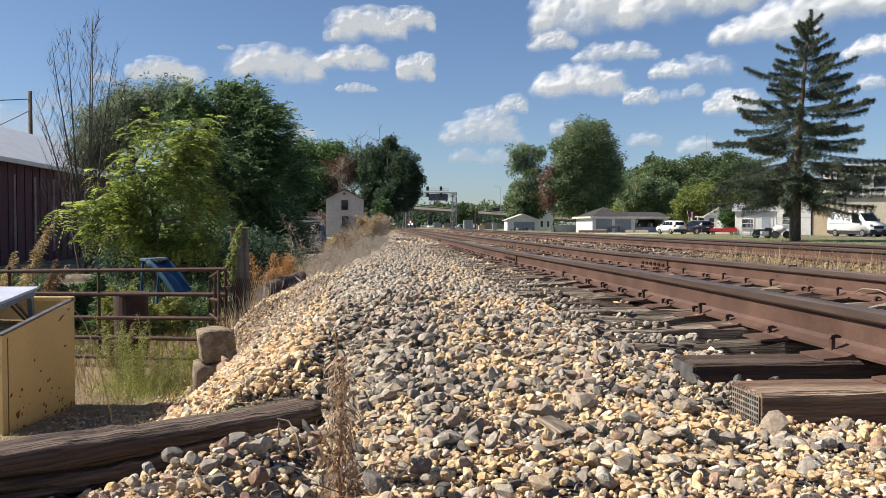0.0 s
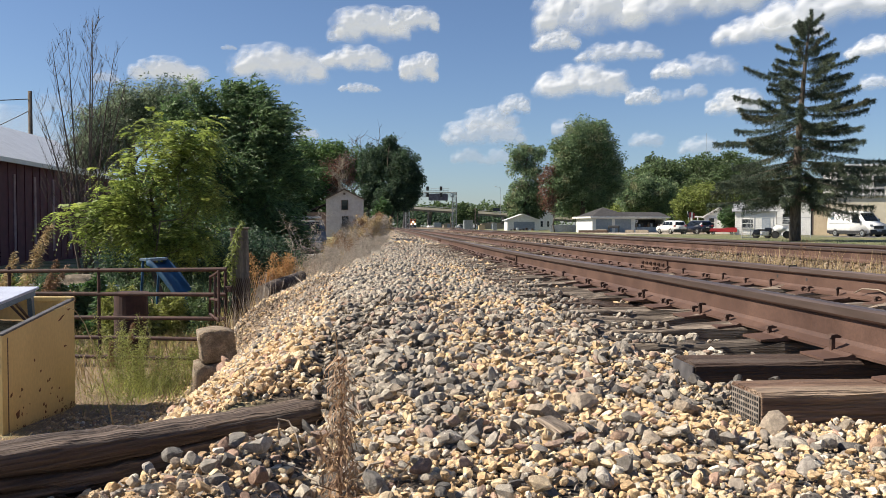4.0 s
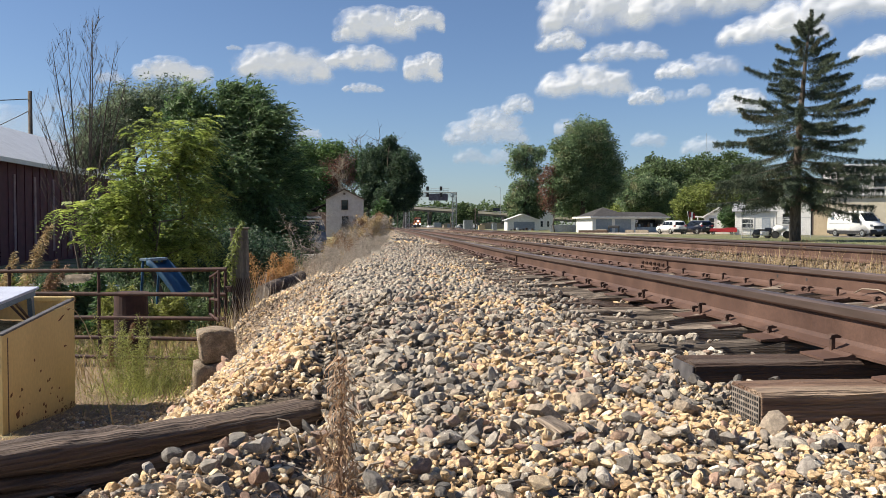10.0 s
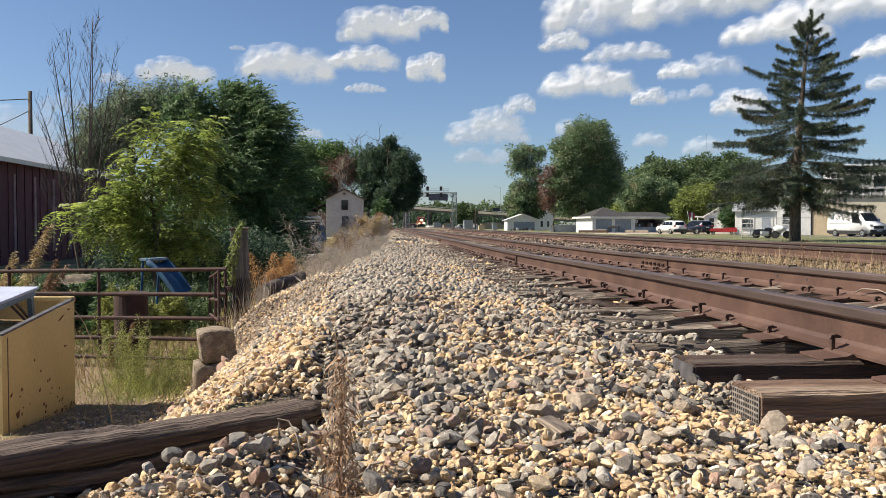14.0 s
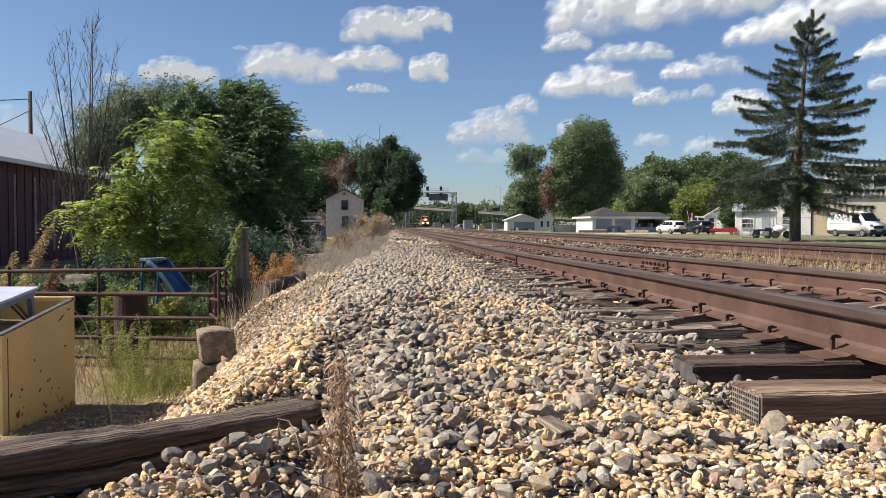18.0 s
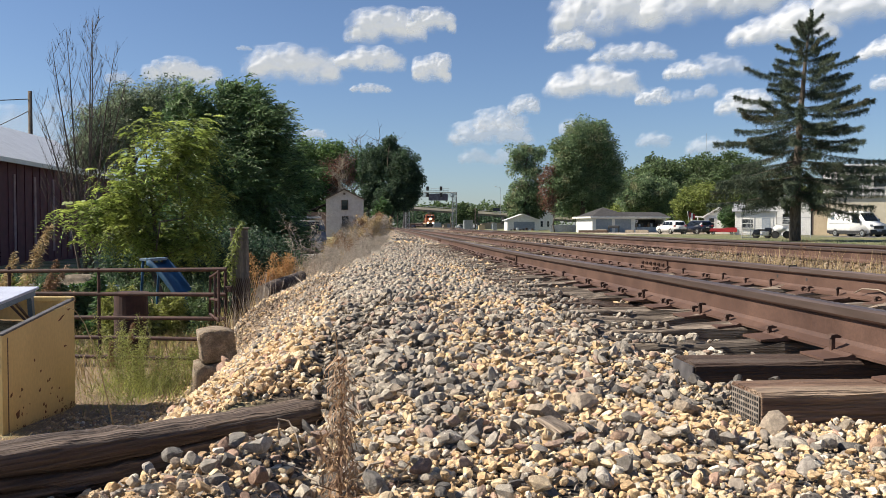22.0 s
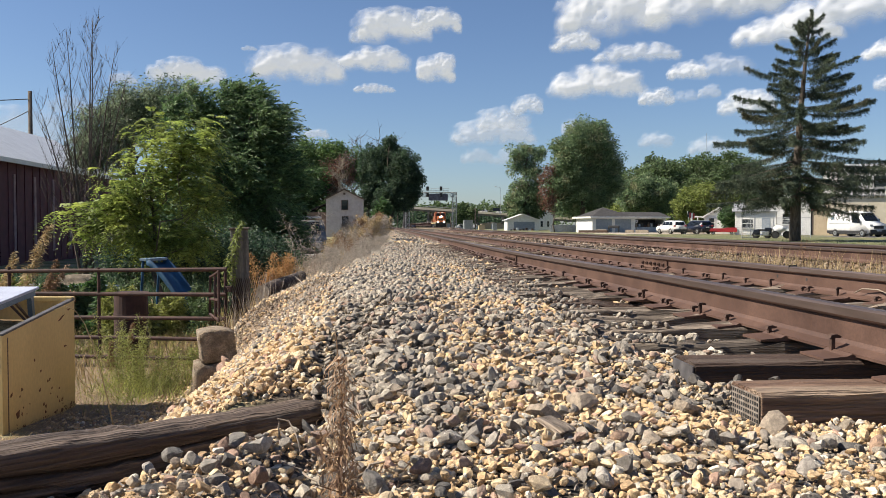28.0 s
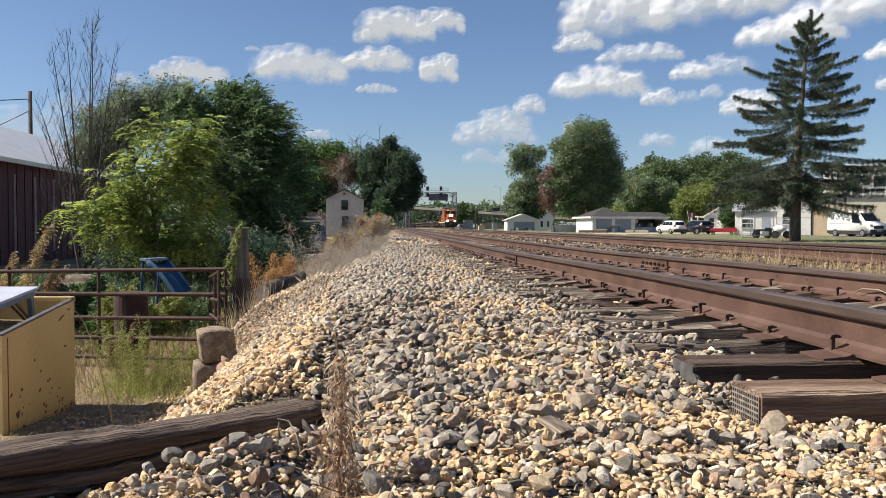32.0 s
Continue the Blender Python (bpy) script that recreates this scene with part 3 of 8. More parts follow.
# ---- tracks ----
def rail_outline(w_head=0.070, w_foot=0.140, h=0.192):
    """Half profile mirrored: foot, web and head, top at 0."""
    half = [(w_foot / 2, -h), (w_foot / 2, -h + 0.012), (0.022, -h + 0.030), (0.010, -h + 0.048), (0.009, -0.058), (w_head / 2 - 0.006, -0.050),
            (w_head / 2, -0.042), (w_head / 2, -0.010), (w_head / 2 - 0.010, -0.001)]
    return half + [(-a, b) for a, b in half[::-1]]


def rail_mesh(name, x_of, y_list, dip):
    prof = np.array(rail_outline())
    k = len(prof)
    ys = np.asarray(y_list)
    xs, zs = x_of(ys), dip(ys)
    v = np.stack([xs[:, None] + prof[None, :, 0], np.repeat(ys[:, None], k, 1), zs[:, None] + prof[None, :, 1]], -1).reshape(-1, 3)
    i, j = np.meshgrid(np.arange(len(ys) - 1), np.arange(k), indexing='ij')
    f = np.stack([i * k + j, i * k + (j + 1) % k, (i + 1) * k + (j + 1) % k, (i + 1) * k + j], -1).reshape(-1, 4)
    me = fast_mesh(name, v, f, M_RAIL)
    me.materials.append(M_RAILTOP)
    top = np.isin(j.ravel(), (6, 7, 8, 9, 10)).astype(np.int32)
    me.polygons.foreach_set("material_index", top)
    return me


def track(y_first, y_last, centre, name_label, dip):
    t = empty("railway_track", pose(0, 0, 0), name_label, "railway track", "railway tracks", kind="structure")
    ys = spaced([(y_first, 30, 1.0), (30, 90, 4), (90, 320, 8), (320, y_last, 60)])
    for side in (-1, 1):
        piece("rail", rail_mesh("rail", lambda y, s=side: centre(y) + s * GAUGE, ys, dip), t, label="rust-brown steel rail with a worn head")
    return t


def one(c):
    return lambda y: c + 0 * np.asarray(y, float)


def tie_mesh(length, seedling, square=False):
    """A sawn sleeper with rounded, split and sagging edges."""
    r = np.random.default_rng(seedling)
    n = 14
    xs = np.linspace(0, length, n)
    prof = np.array([(-0.112, -0.18), (-0.112, -0.012), (-0.098, 0), (-0.04, 0), (0.03, -0.0), (0.098, 0), (0.112, -0.012), (0.112, -0.18)])
    k = len(prof)
    rough = 0.002 if square else 0.016
    v = np.zeros((n, k, 3))
    v[..., 0] = xs[:, None]
    v[..., 1] = prof[None, :, 0] + r.normal(0, rough * 0.5, (n, k))
    v[..., 2] = prof[None, :, 1] + r.normal(0, rough, (n, k)) * (prof[None, :, 1] > -0.1)
    v[..., 2] -= 0.0 if square else np.abs(r.normal(0, 0.012, (n, 1))) * (xs < 0.6)[:, None]
    if not square:
        v[0, :, 0] += r.uniform(-0.05, 0.03, k)
        v[0, :, 2] -= 0.02 * (prof[:, 1] > -0.1)
    bm = bmesh.new()
    rows = [[bm.verts.new(p) for p in ring] for ring in v]
    for a, b in zip(rows, rows[1:]):
        for j in range(k):
            bm.faces.new((a[j], b[j], b[(j + 1) % k], a[(j + 1) % k]))
    bm.faces.new(rows[0])
    bm.faces.new(rows[-1][::-1])
    bmesh.ops.recalc_face_normals(bm, faces=bm.faces[:])
    me = bpy.data.meshes.new("tie")
    bm.to_mesh(me)
    bm.free()
    return me


def plate_mesh():
    """A tie plate with raised shoulders beside the rail foot."""
    bm = bmesh.new()
    prism(bm, [(-0.20, 0), (-0.20, 0.010), (-0.10, 0.016), (-0.082, 0.028), (-0.073, 0.026), (-0.071, 0.012), (0.071, 0.012), (0.073, 0.026), (0.082, 0.028),
               (0.10, 0.016), (0.20, 0.010), (0.20, 0)], -0.095, 0.095, 'y')
    bmesh.ops.bevel(bm, geom=[e for e in bm.edges if abs((e.verts[0].co - e.verts[1].co).y) < 0.01 and e.is_manifold and abs(e.verts[0].co.y) > 0.09],
                    offset=0.002, segments=1, affect='EDGES')
    bmesh.ops.recalc_face_normals(bm, faces=bm.faces[:])
    me = bpy.data.meshes.new("tie_plate")
    bm.to_mesh(me)
    bm.free()
    me.materials.append(M_RAIL)
    return me


def spike_mesh():
    """A track spike: square shank and a head with a lip toward the rail."""
    bm = bmesh.new()
    box(bm, -0.008, 0.008, -0.008, 0.008, -0.05, 0.036)
    prism(bm, [(-0.016, 0.034), (-0.012, 0.046), (0.010, 0.050), (0.030, 0.042), (0.030, 0.034)], -0.015, 0.015, 'y')
    bmesh.ops.recalc_face_normals(bm, faces=bm.faces[:])
    me = bpy.data.meshes.new("spike")
    bm.to_mesh(me)
    bm.free()
    me.materials.append(M_IRON)
    return me


ME_PLATE, ME_SPIKE = plate_mesh(), spike_mesh()
TIE_SHAPES = []
for i in range(6):
    for mt in (M_TIE, M_TIE_DARK):
        me = tie_mesh(3.02, 40 + i, square=False)
        me.materials.append(mt)
        TIE_SHAPES.append(me)
TIE_SQUARE = tie_mesh(3.05, 90, True)
TIE_SQUARE.materials.append(M_TIE_DARK)
TIE_FIRST = tie_mesh(3.05, 91, True)
TIE_FIRST.materials.append(M_TIE_NEW)


def lay_ties(t, centre, y0, count, near_first, dip, fine):
    r = random.Random(5 + int(y0 * 10))
    for i in range(count):
        y = y0 + 0.5 * i + (0 if i < 2 else r.uniform(-0.03, 0.03))
        x = centre - 1.51 + (r.uniform(-0.06, 0.08) if i > 1 else (0.05, 0.03)[i])
        z = -0.208 + float(dip(y)) + (0 if i > 0 else -0.012)
        if near_first and i < 2:
            me = (TIE_FIRST, TIE_SQUARE)[i]
        else:
            me = TIE_SHAPES[r.choice((0, 2, 4, 6, 8, 10, 1, 5))]
        tie = piece("tie", me, t, pose(x, y, z, 0, 0, 0 if i > 1 else (1.5, -1.0)[i]))
        if not fine or i > fine:
            continue
        for side in (-1, 1):
            px = centre + side * GAUGE - x
            plate = piece("tie_plate", ME_PLATE, tie, pose(px, r.uniform(-0.02, 0.02), 0.001))
            for s2, off in ((-1, 0.045), (1, -0.045), (-1, -0.05)):
                if s2 == -1 and off < 0 and r.random() < 0.55:
                    continue
                up = r.choice((0.008, 0.012, 0.02, 0.04, 0.010)) if i < 14 else 0.015
                piece("spike", ME_SPIKE, plate, pose(s2 * 0.086, off, up + 0.0, 0, r.uniform(-6, 6), 0 if s2 < 0 else 180))


TRACK_1 = track(-6, 900, one(TRACKS[0]), "railway track with rusty rails on weathered wooden ties", rail_dip)
lay_ties(TRACK_1, TRACKS[0], 2.62, 56, True, rail_dip, 40)
lay_ties(TRACK_1, TRACKS[0], -5.88, 14, False, rail_dip, 14)
TRACK_2 = track(-6, 900, centre_two, "second railway track with rusty rails and dry grass", lambda y: 0.02 + 0 * np.asarray(y, float))
lay_ties(TRACK_2, TRACKS[1], 4.0, 50, False, lambda y: -0.015, 44)


def far_ties(name, centre, y0, y1, dip):
    ys = np.arange(y0, y1, 0.5)
    c = np.array([(0, -.11, -.15), (3, -.11, -.15), (3, .11, -.15), (0, .11, -.15), (0, -.11, 0), (3, -.11, 0), (3, .11, 0), (0, .11, 0)])
    q = np.array([(4, 5, 6, 7), (0, 1, 5, 4), (1, 2, 6, 5), (2, 3, 7, 6), (3, 0, 4, 7)])
    base = np.stack([centre(ys) - 1.5 + rng.uniform(-.05, .05, len(ys)), ys, -0.20 + dip(ys)], -1)
    v = (base[:, None, :] + c[None]).reshape(-1, 3)
    f = (q[None] + (np.arange(len(ys)) * 8)[:, None, None]).reshape(-1, 4)
    return fast_mesh(name, v, f, M_TIE)


for t, c, d, y0 in ((TRACK_1, one(TRACKS[0]), rail_dip, 30.6), (TRACK_2, centre_two, lambda y: -0.03 + 0 * y, 29.1)):
    ob = piece("far_ties", far_ties("far_ties", c, y0, 220, d), t, label="grey wooden ties in the distance")
    ob["kind"] = "stuff"


# ---- plants ----
def leaf_cloud(r, centres, spread, per, size, droop, aspect=2.2, flat=0.0, squash=0.8):
    """Leaves (two triangles, bent along the rib) strewn round the clump centres; returns verts and quads."""
    n = len(centres) * per
    c = np.repeat(centres, per, 0)
    off = r.normal(size=(n, 3))
    off /= np.maximum(1e-6, np.linalg.norm(off, axis=1))[:, None]
    sp = np.repeat(np.broadcast_to(spread, len(centres)), per)[:, None]
    p = c + off * sp * r.uniform(0.15, 1, (n, 1)) ** 0.6 * np.array([1, 1, squash])
    a = r.normal(size=(n, 3)) * np.array([1, 1, 0.5]) + off * 0.8
    a[:, 2] -= droop
    a /= np.linalg.norm(a, axis=1)[:, None]
    b = np.cross(a, r.normal(size=(n, 3)) * np.array([1, 1, 1 - flat]))
    b /= np.maximum(1e-6, np.linalg.norm(b, axis=1))[:, None]
    s = size * r.uniform(0.6, 1.3, (n, 1))
    w = s / aspect
    nrm = np.cross(a, b)
    v = np.stack([p, p + a * s * 0.5 + b * w * 0.5 + nrm * w * 0.15, p + a * s, p + a * s * 0.5 - b * w * 0.5 + nrm * w * 0.15], 1).reshape(-1, 3)
    f = np.arange(n * 4).reshape(-1, 4)
    return v, f


def frond_cloud(r, centres, spread, per, size, droop, pairs=8, squash=0.7):
    """Compound leaves: arching ribs, each with pairs of small leaflets; returns verts and quads."""
    n = len(centres) * per
    off = r.normal(size=(n, 3))
    off /= np.maximum(1e-6, np.linalg.norm(off, axis=1))[:, None]
    sp = np.repeat(np.broadcast_to(spread, len(centres)), per)[:, None]
    p = np.repeat(centres, per, 0) + off * sp * r.uniform(0.1, 0.8, (n, 1)) * np.array([1, 1, squash])
    a = off * np.array([1, 1, 0.5]) + r.normal(0, 0.6, (n, 3)) + np.array([0.25, 0, 0.1])
    a /= np.linalg.norm(a, axis=1)[:, None]
    side = np.cross(a, np.array([0, 0, 1.0]))
    side /= np.maximum(1e-6, np.linalg.norm(side, axis=1))[:, None]
    L = size * r.uniform(0.6, 1.25, (n, 1))
    out = []
    for j in range(pairs):
        k = 0.15 + 0.85 * j / (pairs - 1)
        q = p + a * L * k - np.array([0, 0, 1.0]) * L * droop * k * k
        ll = L * 0.30 * math.sin(math.pi * (0.25 + 0.65 * k)) * r.uniform(0.8, 1.2, (n, 1))
        for s in (-1, 1):
            d = side * s + a * 0.45 + np.array([0, 0, -0.35])
            d = d / np.linalg.norm(d, axis=1)[:, None]
            w = a * ll * 0.21
            out.append(np.stack([q, q + d * ll * 0.5 - w, q + d * ll, q + d * ll * 0.5 + w], 1))
    v = np.concatenate(out).reshape(-1, 3)
    return v, np.arange(len(v)).reshape(-1, 4)


def spray_cloud(r, centres, spread, per, size, droop, leaves=18, wind=(0.55, -0.05)):
    """Wind-blown sprays: arching shoots from each clump, set with narrow leaves; returns verts and quads."""
    n = len(centres) * per
    heart = centres.mean(0)
    c = np.repeat(centres, per, 0) + r.normal(0, 0.16, (n, 3))
    d = (c - heart) / np.maximum(0.3, np.linalg.norm(c - heart, axis=1))[:, None] * 0.55 + r.normal(0, 0.42, (n, 3)) + np.array([wind[0] * 0.5, wind[1], 0.55])
    d /= np.linalg.norm(d, axis=1)[:, None]
    L = np.repeat(np.broadcast_to(spread, len(centres)), per)[:, None] * r.uniform(0.6, 1.3, (n, 1))
    bend = np.array([wind[0], wind[1], -droop])
    out = []
    for j in range(leaves):
        k = 0.12 + 0.88 * j / (leaves - 1)
        p = c + L * (d * k + bend * k * k * 0.8)
        a = d + bend * 1.6 * k + r.normal(0, 0.45, (n, 3))
        a[:, 2] -= 0.25
        a /= np.linalg.norm(a, axis=1)[:, None]
        b = np.cross(a, r.normal(size=(n, 3)))
        b /= np.maximum(1e-6, np.linalg.norm(b, axis=1))[:, None]
        ll = size * r.uniform(0.6, 1.25, (n, 1)) * (1.15 - 0.4 * k)
        out.append(np.stack([p, p + a * ll * 0.5 + b * ll * 0.13, p + a * ll, p + a * ll * 0.5 - b * ll * 0.13], 1))
    v = np.concatenate(out).reshape(-1, 3)
    return v, np.arange(len(v)).reshape(-1, 4)


def limb(bm, p, q, r0, r1, r, bend=0.12, seg=6, steps=4):
    """A crooked tapering limb; returns its points."""
    p, q = Vector(p), Vector(q)
    pts, L = [p], (q - p).length
    for i in range(1, steps + 1):
        k = i / steps
        pts.append(p.lerp(q, k) + Vector(r.normal(size=3)) * L * bend * 0.35 * (1 if i < steps else 0.4))
    for i in range(steps):
        ra, rb = r0 + (r1 - r0) * i / steps, r0 + (r1 - r0) * (i + 1) / steps
        tube(bm, pts[i], pts[i + 1], ra, rb, seg)
    return pts


def crown_points(r, blobs, n, shell=0.55):
    """Clump centres inside a set of ellipsoids (x, y, z, rx, ry, rz), mostly near their skin, with a ragged outline."""
    vol = np.array([b[3] * b[4] * b[5] for b in blobs]) ** 0.67
    k = r.choice(len(blobs), n, p=vol / vol.sum())
    bl = np.array(blobs)[k]
    d = r.normal(size=(n, 3))
    d /= np.linalg.norm(d, axis=1)[:, None]
    rad = r.uniform(shell, 1.0, (n, 1)) * (1 + 0.10 * np.sin(d[:, :1] * 5 + k[:, None]) * np.cos(d[:, 2:] * 6))
    return bl[:, :3] + d * rad * bl[:, 3:]


def tree(label, base, trunk_h, trunk_r, blobs, clumps, per, leaf, material, seedling, droop=0.4, spread=None, boughs=1, name="tree", category="tree",
         bark=None, limbs=14, aspect=2.2, shell=0.5, squash=0.8, fronds=0, sprays=0):
    """Tapered trunk, limbs and a crown of leaf clumps. boughs > 1: the crown is cut into that many boughs, which can sway."""
    r = np.random.default_rng(seedling)
    t = empty(name, pose(*base), label, category, "trees" if category == "tree" else "shrubs")
    b0 = np.array(base)
    blobs = [(b[0] - b0[0], b[1] - b0[1], b[2] - b0[2], *b[3:]) for b in blobs]
    pts = crown_points(r, blobs, clumps, shell)
    bm = bmesh.new()
    top = Vector((np.mean([b[0] for b in blobs]) * 0.5, np.mean([b[1] for b in blobs]) * 0.5, trunk_h))
    line = limb(bm, (0, 0, -0.15), top, trunk_r, trunk_r * 0.5, r, 0.10, 10, 5)
    for q in pts[:limbs]:
        s = line[int(r.integers(2, 6))]
        mid = limb(bm, s, Vector(q), trunk_r * 0.32, trunk_r * 0.07, r, 0.2, 6, 4)
        limb(bm, mid[2], Vector(pts[int(r.integers(0, clumps))]).lerp(Vector(q), 0.6), trunk_r * 0.14, trunk_r * 0.04, r, 0.2, 5, 3)
    part("trunk", bm, bark or M_BARK, t, soft=True)
    sp = spread or 0.3 * float(np.mean([b[3] for b in blobs]))
    out = []
    order = np.argsort(np.arctan2(pts[:, 2] - pts[:, 2].mean(), pts[:, 0] - pts[:, 0].mean()))
    for chunk in np.array_split(order, boughs):
        if fronds:
            v, f = frond_cloud(r, pts[chunk], sp * r.uniform(0.6, 1.25, len(chunk)), fronds, leaf, droop)
        elif sprays:
            v, f = spray_cloud(r, pts[chunk], sp * r.uniform(0.6, 1.25, len(chunk)), sprays, leaf, droop)
        else:
            v, f = leaf_cloud(r, pts[chunk], sp * r.uniform(0.6, 1.25, len(chunk)), per, leaf, droop, aspect, squash=squash)
        ob = piece("crown" if boughs == 1 else "bough", fast_mesh("crown", v, f, material), t)
        out.append(ob)
    return t, out


# ---- foreground things ----
def strips(r, bases, dirs, lengths, widths, sag, steps=4):
    """Tapering blades that start at bases along dirs and sag; returns verts and quads."""
    n = len(bases)
    side = np.cross(dirs, r.normal(size=(n, 3)))
    side /= np.maximum(1e-6, np.linalg.norm(side, axis=1))[:, None]
    v = np.zeros((n, steps + 1, 2, 3))
    for i in range(steps + 1):
        k = i / steps
        p = bases + dirs * (lengths * k)[:, None]
        p[:, 2] -= sag * lengths * k * k
        w = (widths * (1 - 0.92 * k ** 1.5))[:, None] * side * 0.5
        v[:, i, 0], v[:, i, 1] = p - w, p + w
    q = np.array([(2 * i, 2 * i + 1, 2 * i + 3, 2 * i + 2) for i in range(steps)])
    f = (q[None] + (np.arange(n) * 2 * (steps + 1))[:, None, None]).reshape(-1, 4)
    return v.reshape(-1, 3), f


def joined(chunks):
    vs, fs, k = [], [], 0
    for v, f in chunks:
        vs.append(v)
        fs.append(f + k)
        k += len(v)
    return np.concatenate(vs), np.concatenate(fs)


def up_dirs(r, n, lean, drift=(0, 0)):
    d = r.normal(0, lean, (n, 3))
    d[:, 2] = 1
    d[:, :2] += drift
    return d / np.linalg.norm(d, axis=1)[:, None]


def turf(name, r, x, y, h0, h1, width, lean, material, label, sag=0.25, category="grass", drift=(0, 0), per=1):
    """A patch of grass blades rooted in the ground."""
    x, y = np.repeat(x, per), np.repeat(y, per)
    x, y = x + r.normal(0, 0.03, len(x)), y + r.normal(0, 0.03, len(y))
    b = np.stack([x, y, land(x, y) - 0.01], -1)
    v, f = strips(r, b, up_dirs(r, len(b), lean, drift), r.uniform(h0, h1, len(b)), np.full(len(b), width), np.full(len(b), sag), 3)
    return tagged(new(name, fast_mesh(name, v, f, material)), label, category, kind="stuff")


def plume(r, height, n, seed_len, fan, droop, lean=(0, 0), start=0.4, width=None):
    """A stalk with short side sprigs that bear seeds on its upper part; root at the origin."""
    k = r.uniform(start, 1, n)
    stem = np.stack([lean[0] * k ** 2, lean[1] * k ** 2, k], -1) * height
    d = r.normal(size=(n, 3)) * np.array([1, 1, 0.4])
    d[:, 2] += 0.7
    d /= np.linalg.norm(d, axis=1)[:, None]
    reach = fan * (1.15 - k) * r.uniform(0.2, 1, n)
    tips = stem + d * reach[:, None]
    sd = d + r.normal(0, 0.5, (n, 3))
    sd[:, 2] -= droop
    sd /= np.linalg.norm(sd, axis=1)[:, None]
    seeds = strips(r, tips, sd, np.full(n, seed_len), np.full(n, seed_len * (width or 0.4)), np.full(n, 0.3), 2)
    m = n // 3
    sprigs = strips(r, stem[:m], d[:m], reach[:m] + 1e-3, np.full(m, 0.004), np.zeros(m), 2)
    kk = np.linspace(0, 1, 9)
    sp = np.stack([lean[0] * kk ** 2, lean[1] * kk ** 2, kk], -1) * height
    sv, sf = [], []
    for a in ((0.004, 0, 0), (0, 0.004, 0)):
        base = len(sv) * 18
        ww = np.array(a)[None] * (1.3 - kk)[:, None]
        sv.append(np.stack([sp - ww, sp + ww], 1).reshape(-1, 3))
        sf.append(np.array([(2 * i, 2 * i + 1, 2 * i + 3, 2 * i + 2) for i in range(8)]) + base)
    return joined([seeds, sprigs, (np.concatenate(sv), np.concatenate(sf))])


def weed(label, spot, height, n, seed_len, fan, droop, material, seedling, lean=(0, 0), stalks=1, start=0.4, category="weed", width=None):
    r = np.random.default_rng(seedling)
    chunks = []
    for i in range(stalks):
        v, f = plume(r, height * r.uniform(0.75, 1.05), n, seed_len, fan, droop, (lean[0] + r.normal(0, 0.12) * (stalks > 1), lean[1] + r.normal(0, 0.12)), start, width)
        if i:
            v = v + np.array([r.normal(0, 0.06 + 0.03 * stalks ** 0.5), r.normal(0, 0.06), 0])
        chunks.append((v, f))
    ob = new("weed", fast_mesh("weed", *joined(chunks), material))
    ob.matrix_basis = pose(spot[0], spot[1], float(land(*spot[:2])) - 0.02 if len(spot) < 3 else spot[2])
    return tagged(ob, label, category, "weeds")


def wilted_weed():
    """The dead broad-leaved weed with curled hanging leaves, near the camera."""
    r = np.random.default_rng(3)
    x, y = -0.098, 1.80
    t = empty("dead_weed", pose(x, y, float(land(x, y)) - 0.01), "dead brown weed with curled hanging leaves in the gravel", "weed", "weeds")
    bm = bmesh.new()
    pts = [Vector((0, 0, 0)), Vector((-0.006, 0, 0.12)), Vector((0.004, 0.0, 0.24)), Vector((-0.012, 0.01, 0.42))]
    for a, b, ra, rb in zip(pts, pts[1:], (0.005, 0.004, 0.003), (0.004, 0.003, 0.0015)):
        tube(bm, a, b, ra, rb, 6)
    for i in range(7):
        z = 0.06 + 0.04 * i
        tube(bm, (0, 0, z), (r.uniform(-0.07, 0.06), r.uniform(-0.05, 0.05), z + 0.03), 0.0022, 0.001, 5)
    part("stem", bm, M_DEADWEED, t)
    n = 430
    k = r.uniform(0.0, 1, n) ** 1.15
    b = np.stack([r.normal(0, 0.019, n) * (1.25 - k * 0.9), r.normal(0, 0.022, n) * (1.25 - k * 0.8), 0.02 + 0.36 * k], -1)
    b[:46, 0] -= 0.05 * r.uniform(0.3, 1, 46)
    b[:46, 2] = r.uniform(0.13, 0.22, 46)
    d = r.normal(size=(n, 3)) * np.array([0.8, 0.8, 0.4])
    d[:, 2] -= 0.6
    d /= np.linalg.norm(d, axis=1)[:, None]
    v, f = strips(r, b, d, r.uniform(0.02, 0.065, n), r.uniform(0.002, 0.0055, n), r.uniform(0.1, 0.9, n), 5)
    v = v + 0.004 * np.sin(v[:, [2, 0, 1]] * 160)
    piece("foliage", fast_mesh("foliage", v, f, M_WILT, True), t, label="curled brown dead leaves")


wilted_weed()


def pipe(bm, pts, r0, r1, seg=6):
    """One unbroken tapering tube through the points."""
    pts = [Vector(p) for p in pts]
    rings = []
    for i, p in enumerate(pts):
        d = (pts[min(i + 1, len(pts) - 1)] - pts[max(i - 1, 0)]).normalized()
        q = d.to_track_quat('Z', 'Y')
        rad = r0 + (r1 - r0) * i / (len(pts) - 1)
        rings.append([bm.verts.new(p + q @ Vector((rad * math.cos(g), rad * math.sin(g), 0))) for g in np.linspace(0, 2 * math.pi, seg, endpoint=False)])
    for a, b in zip(rings, rings[1:]):
        for j in range(seg):
            bm.faces.new((a[j], b[j], b[(j + 1) % seg], a[(j + 1) % seg]))
    bm.faces.new(rings[0][::-1])
    bm.faces.new(rings[-1])
    return bm


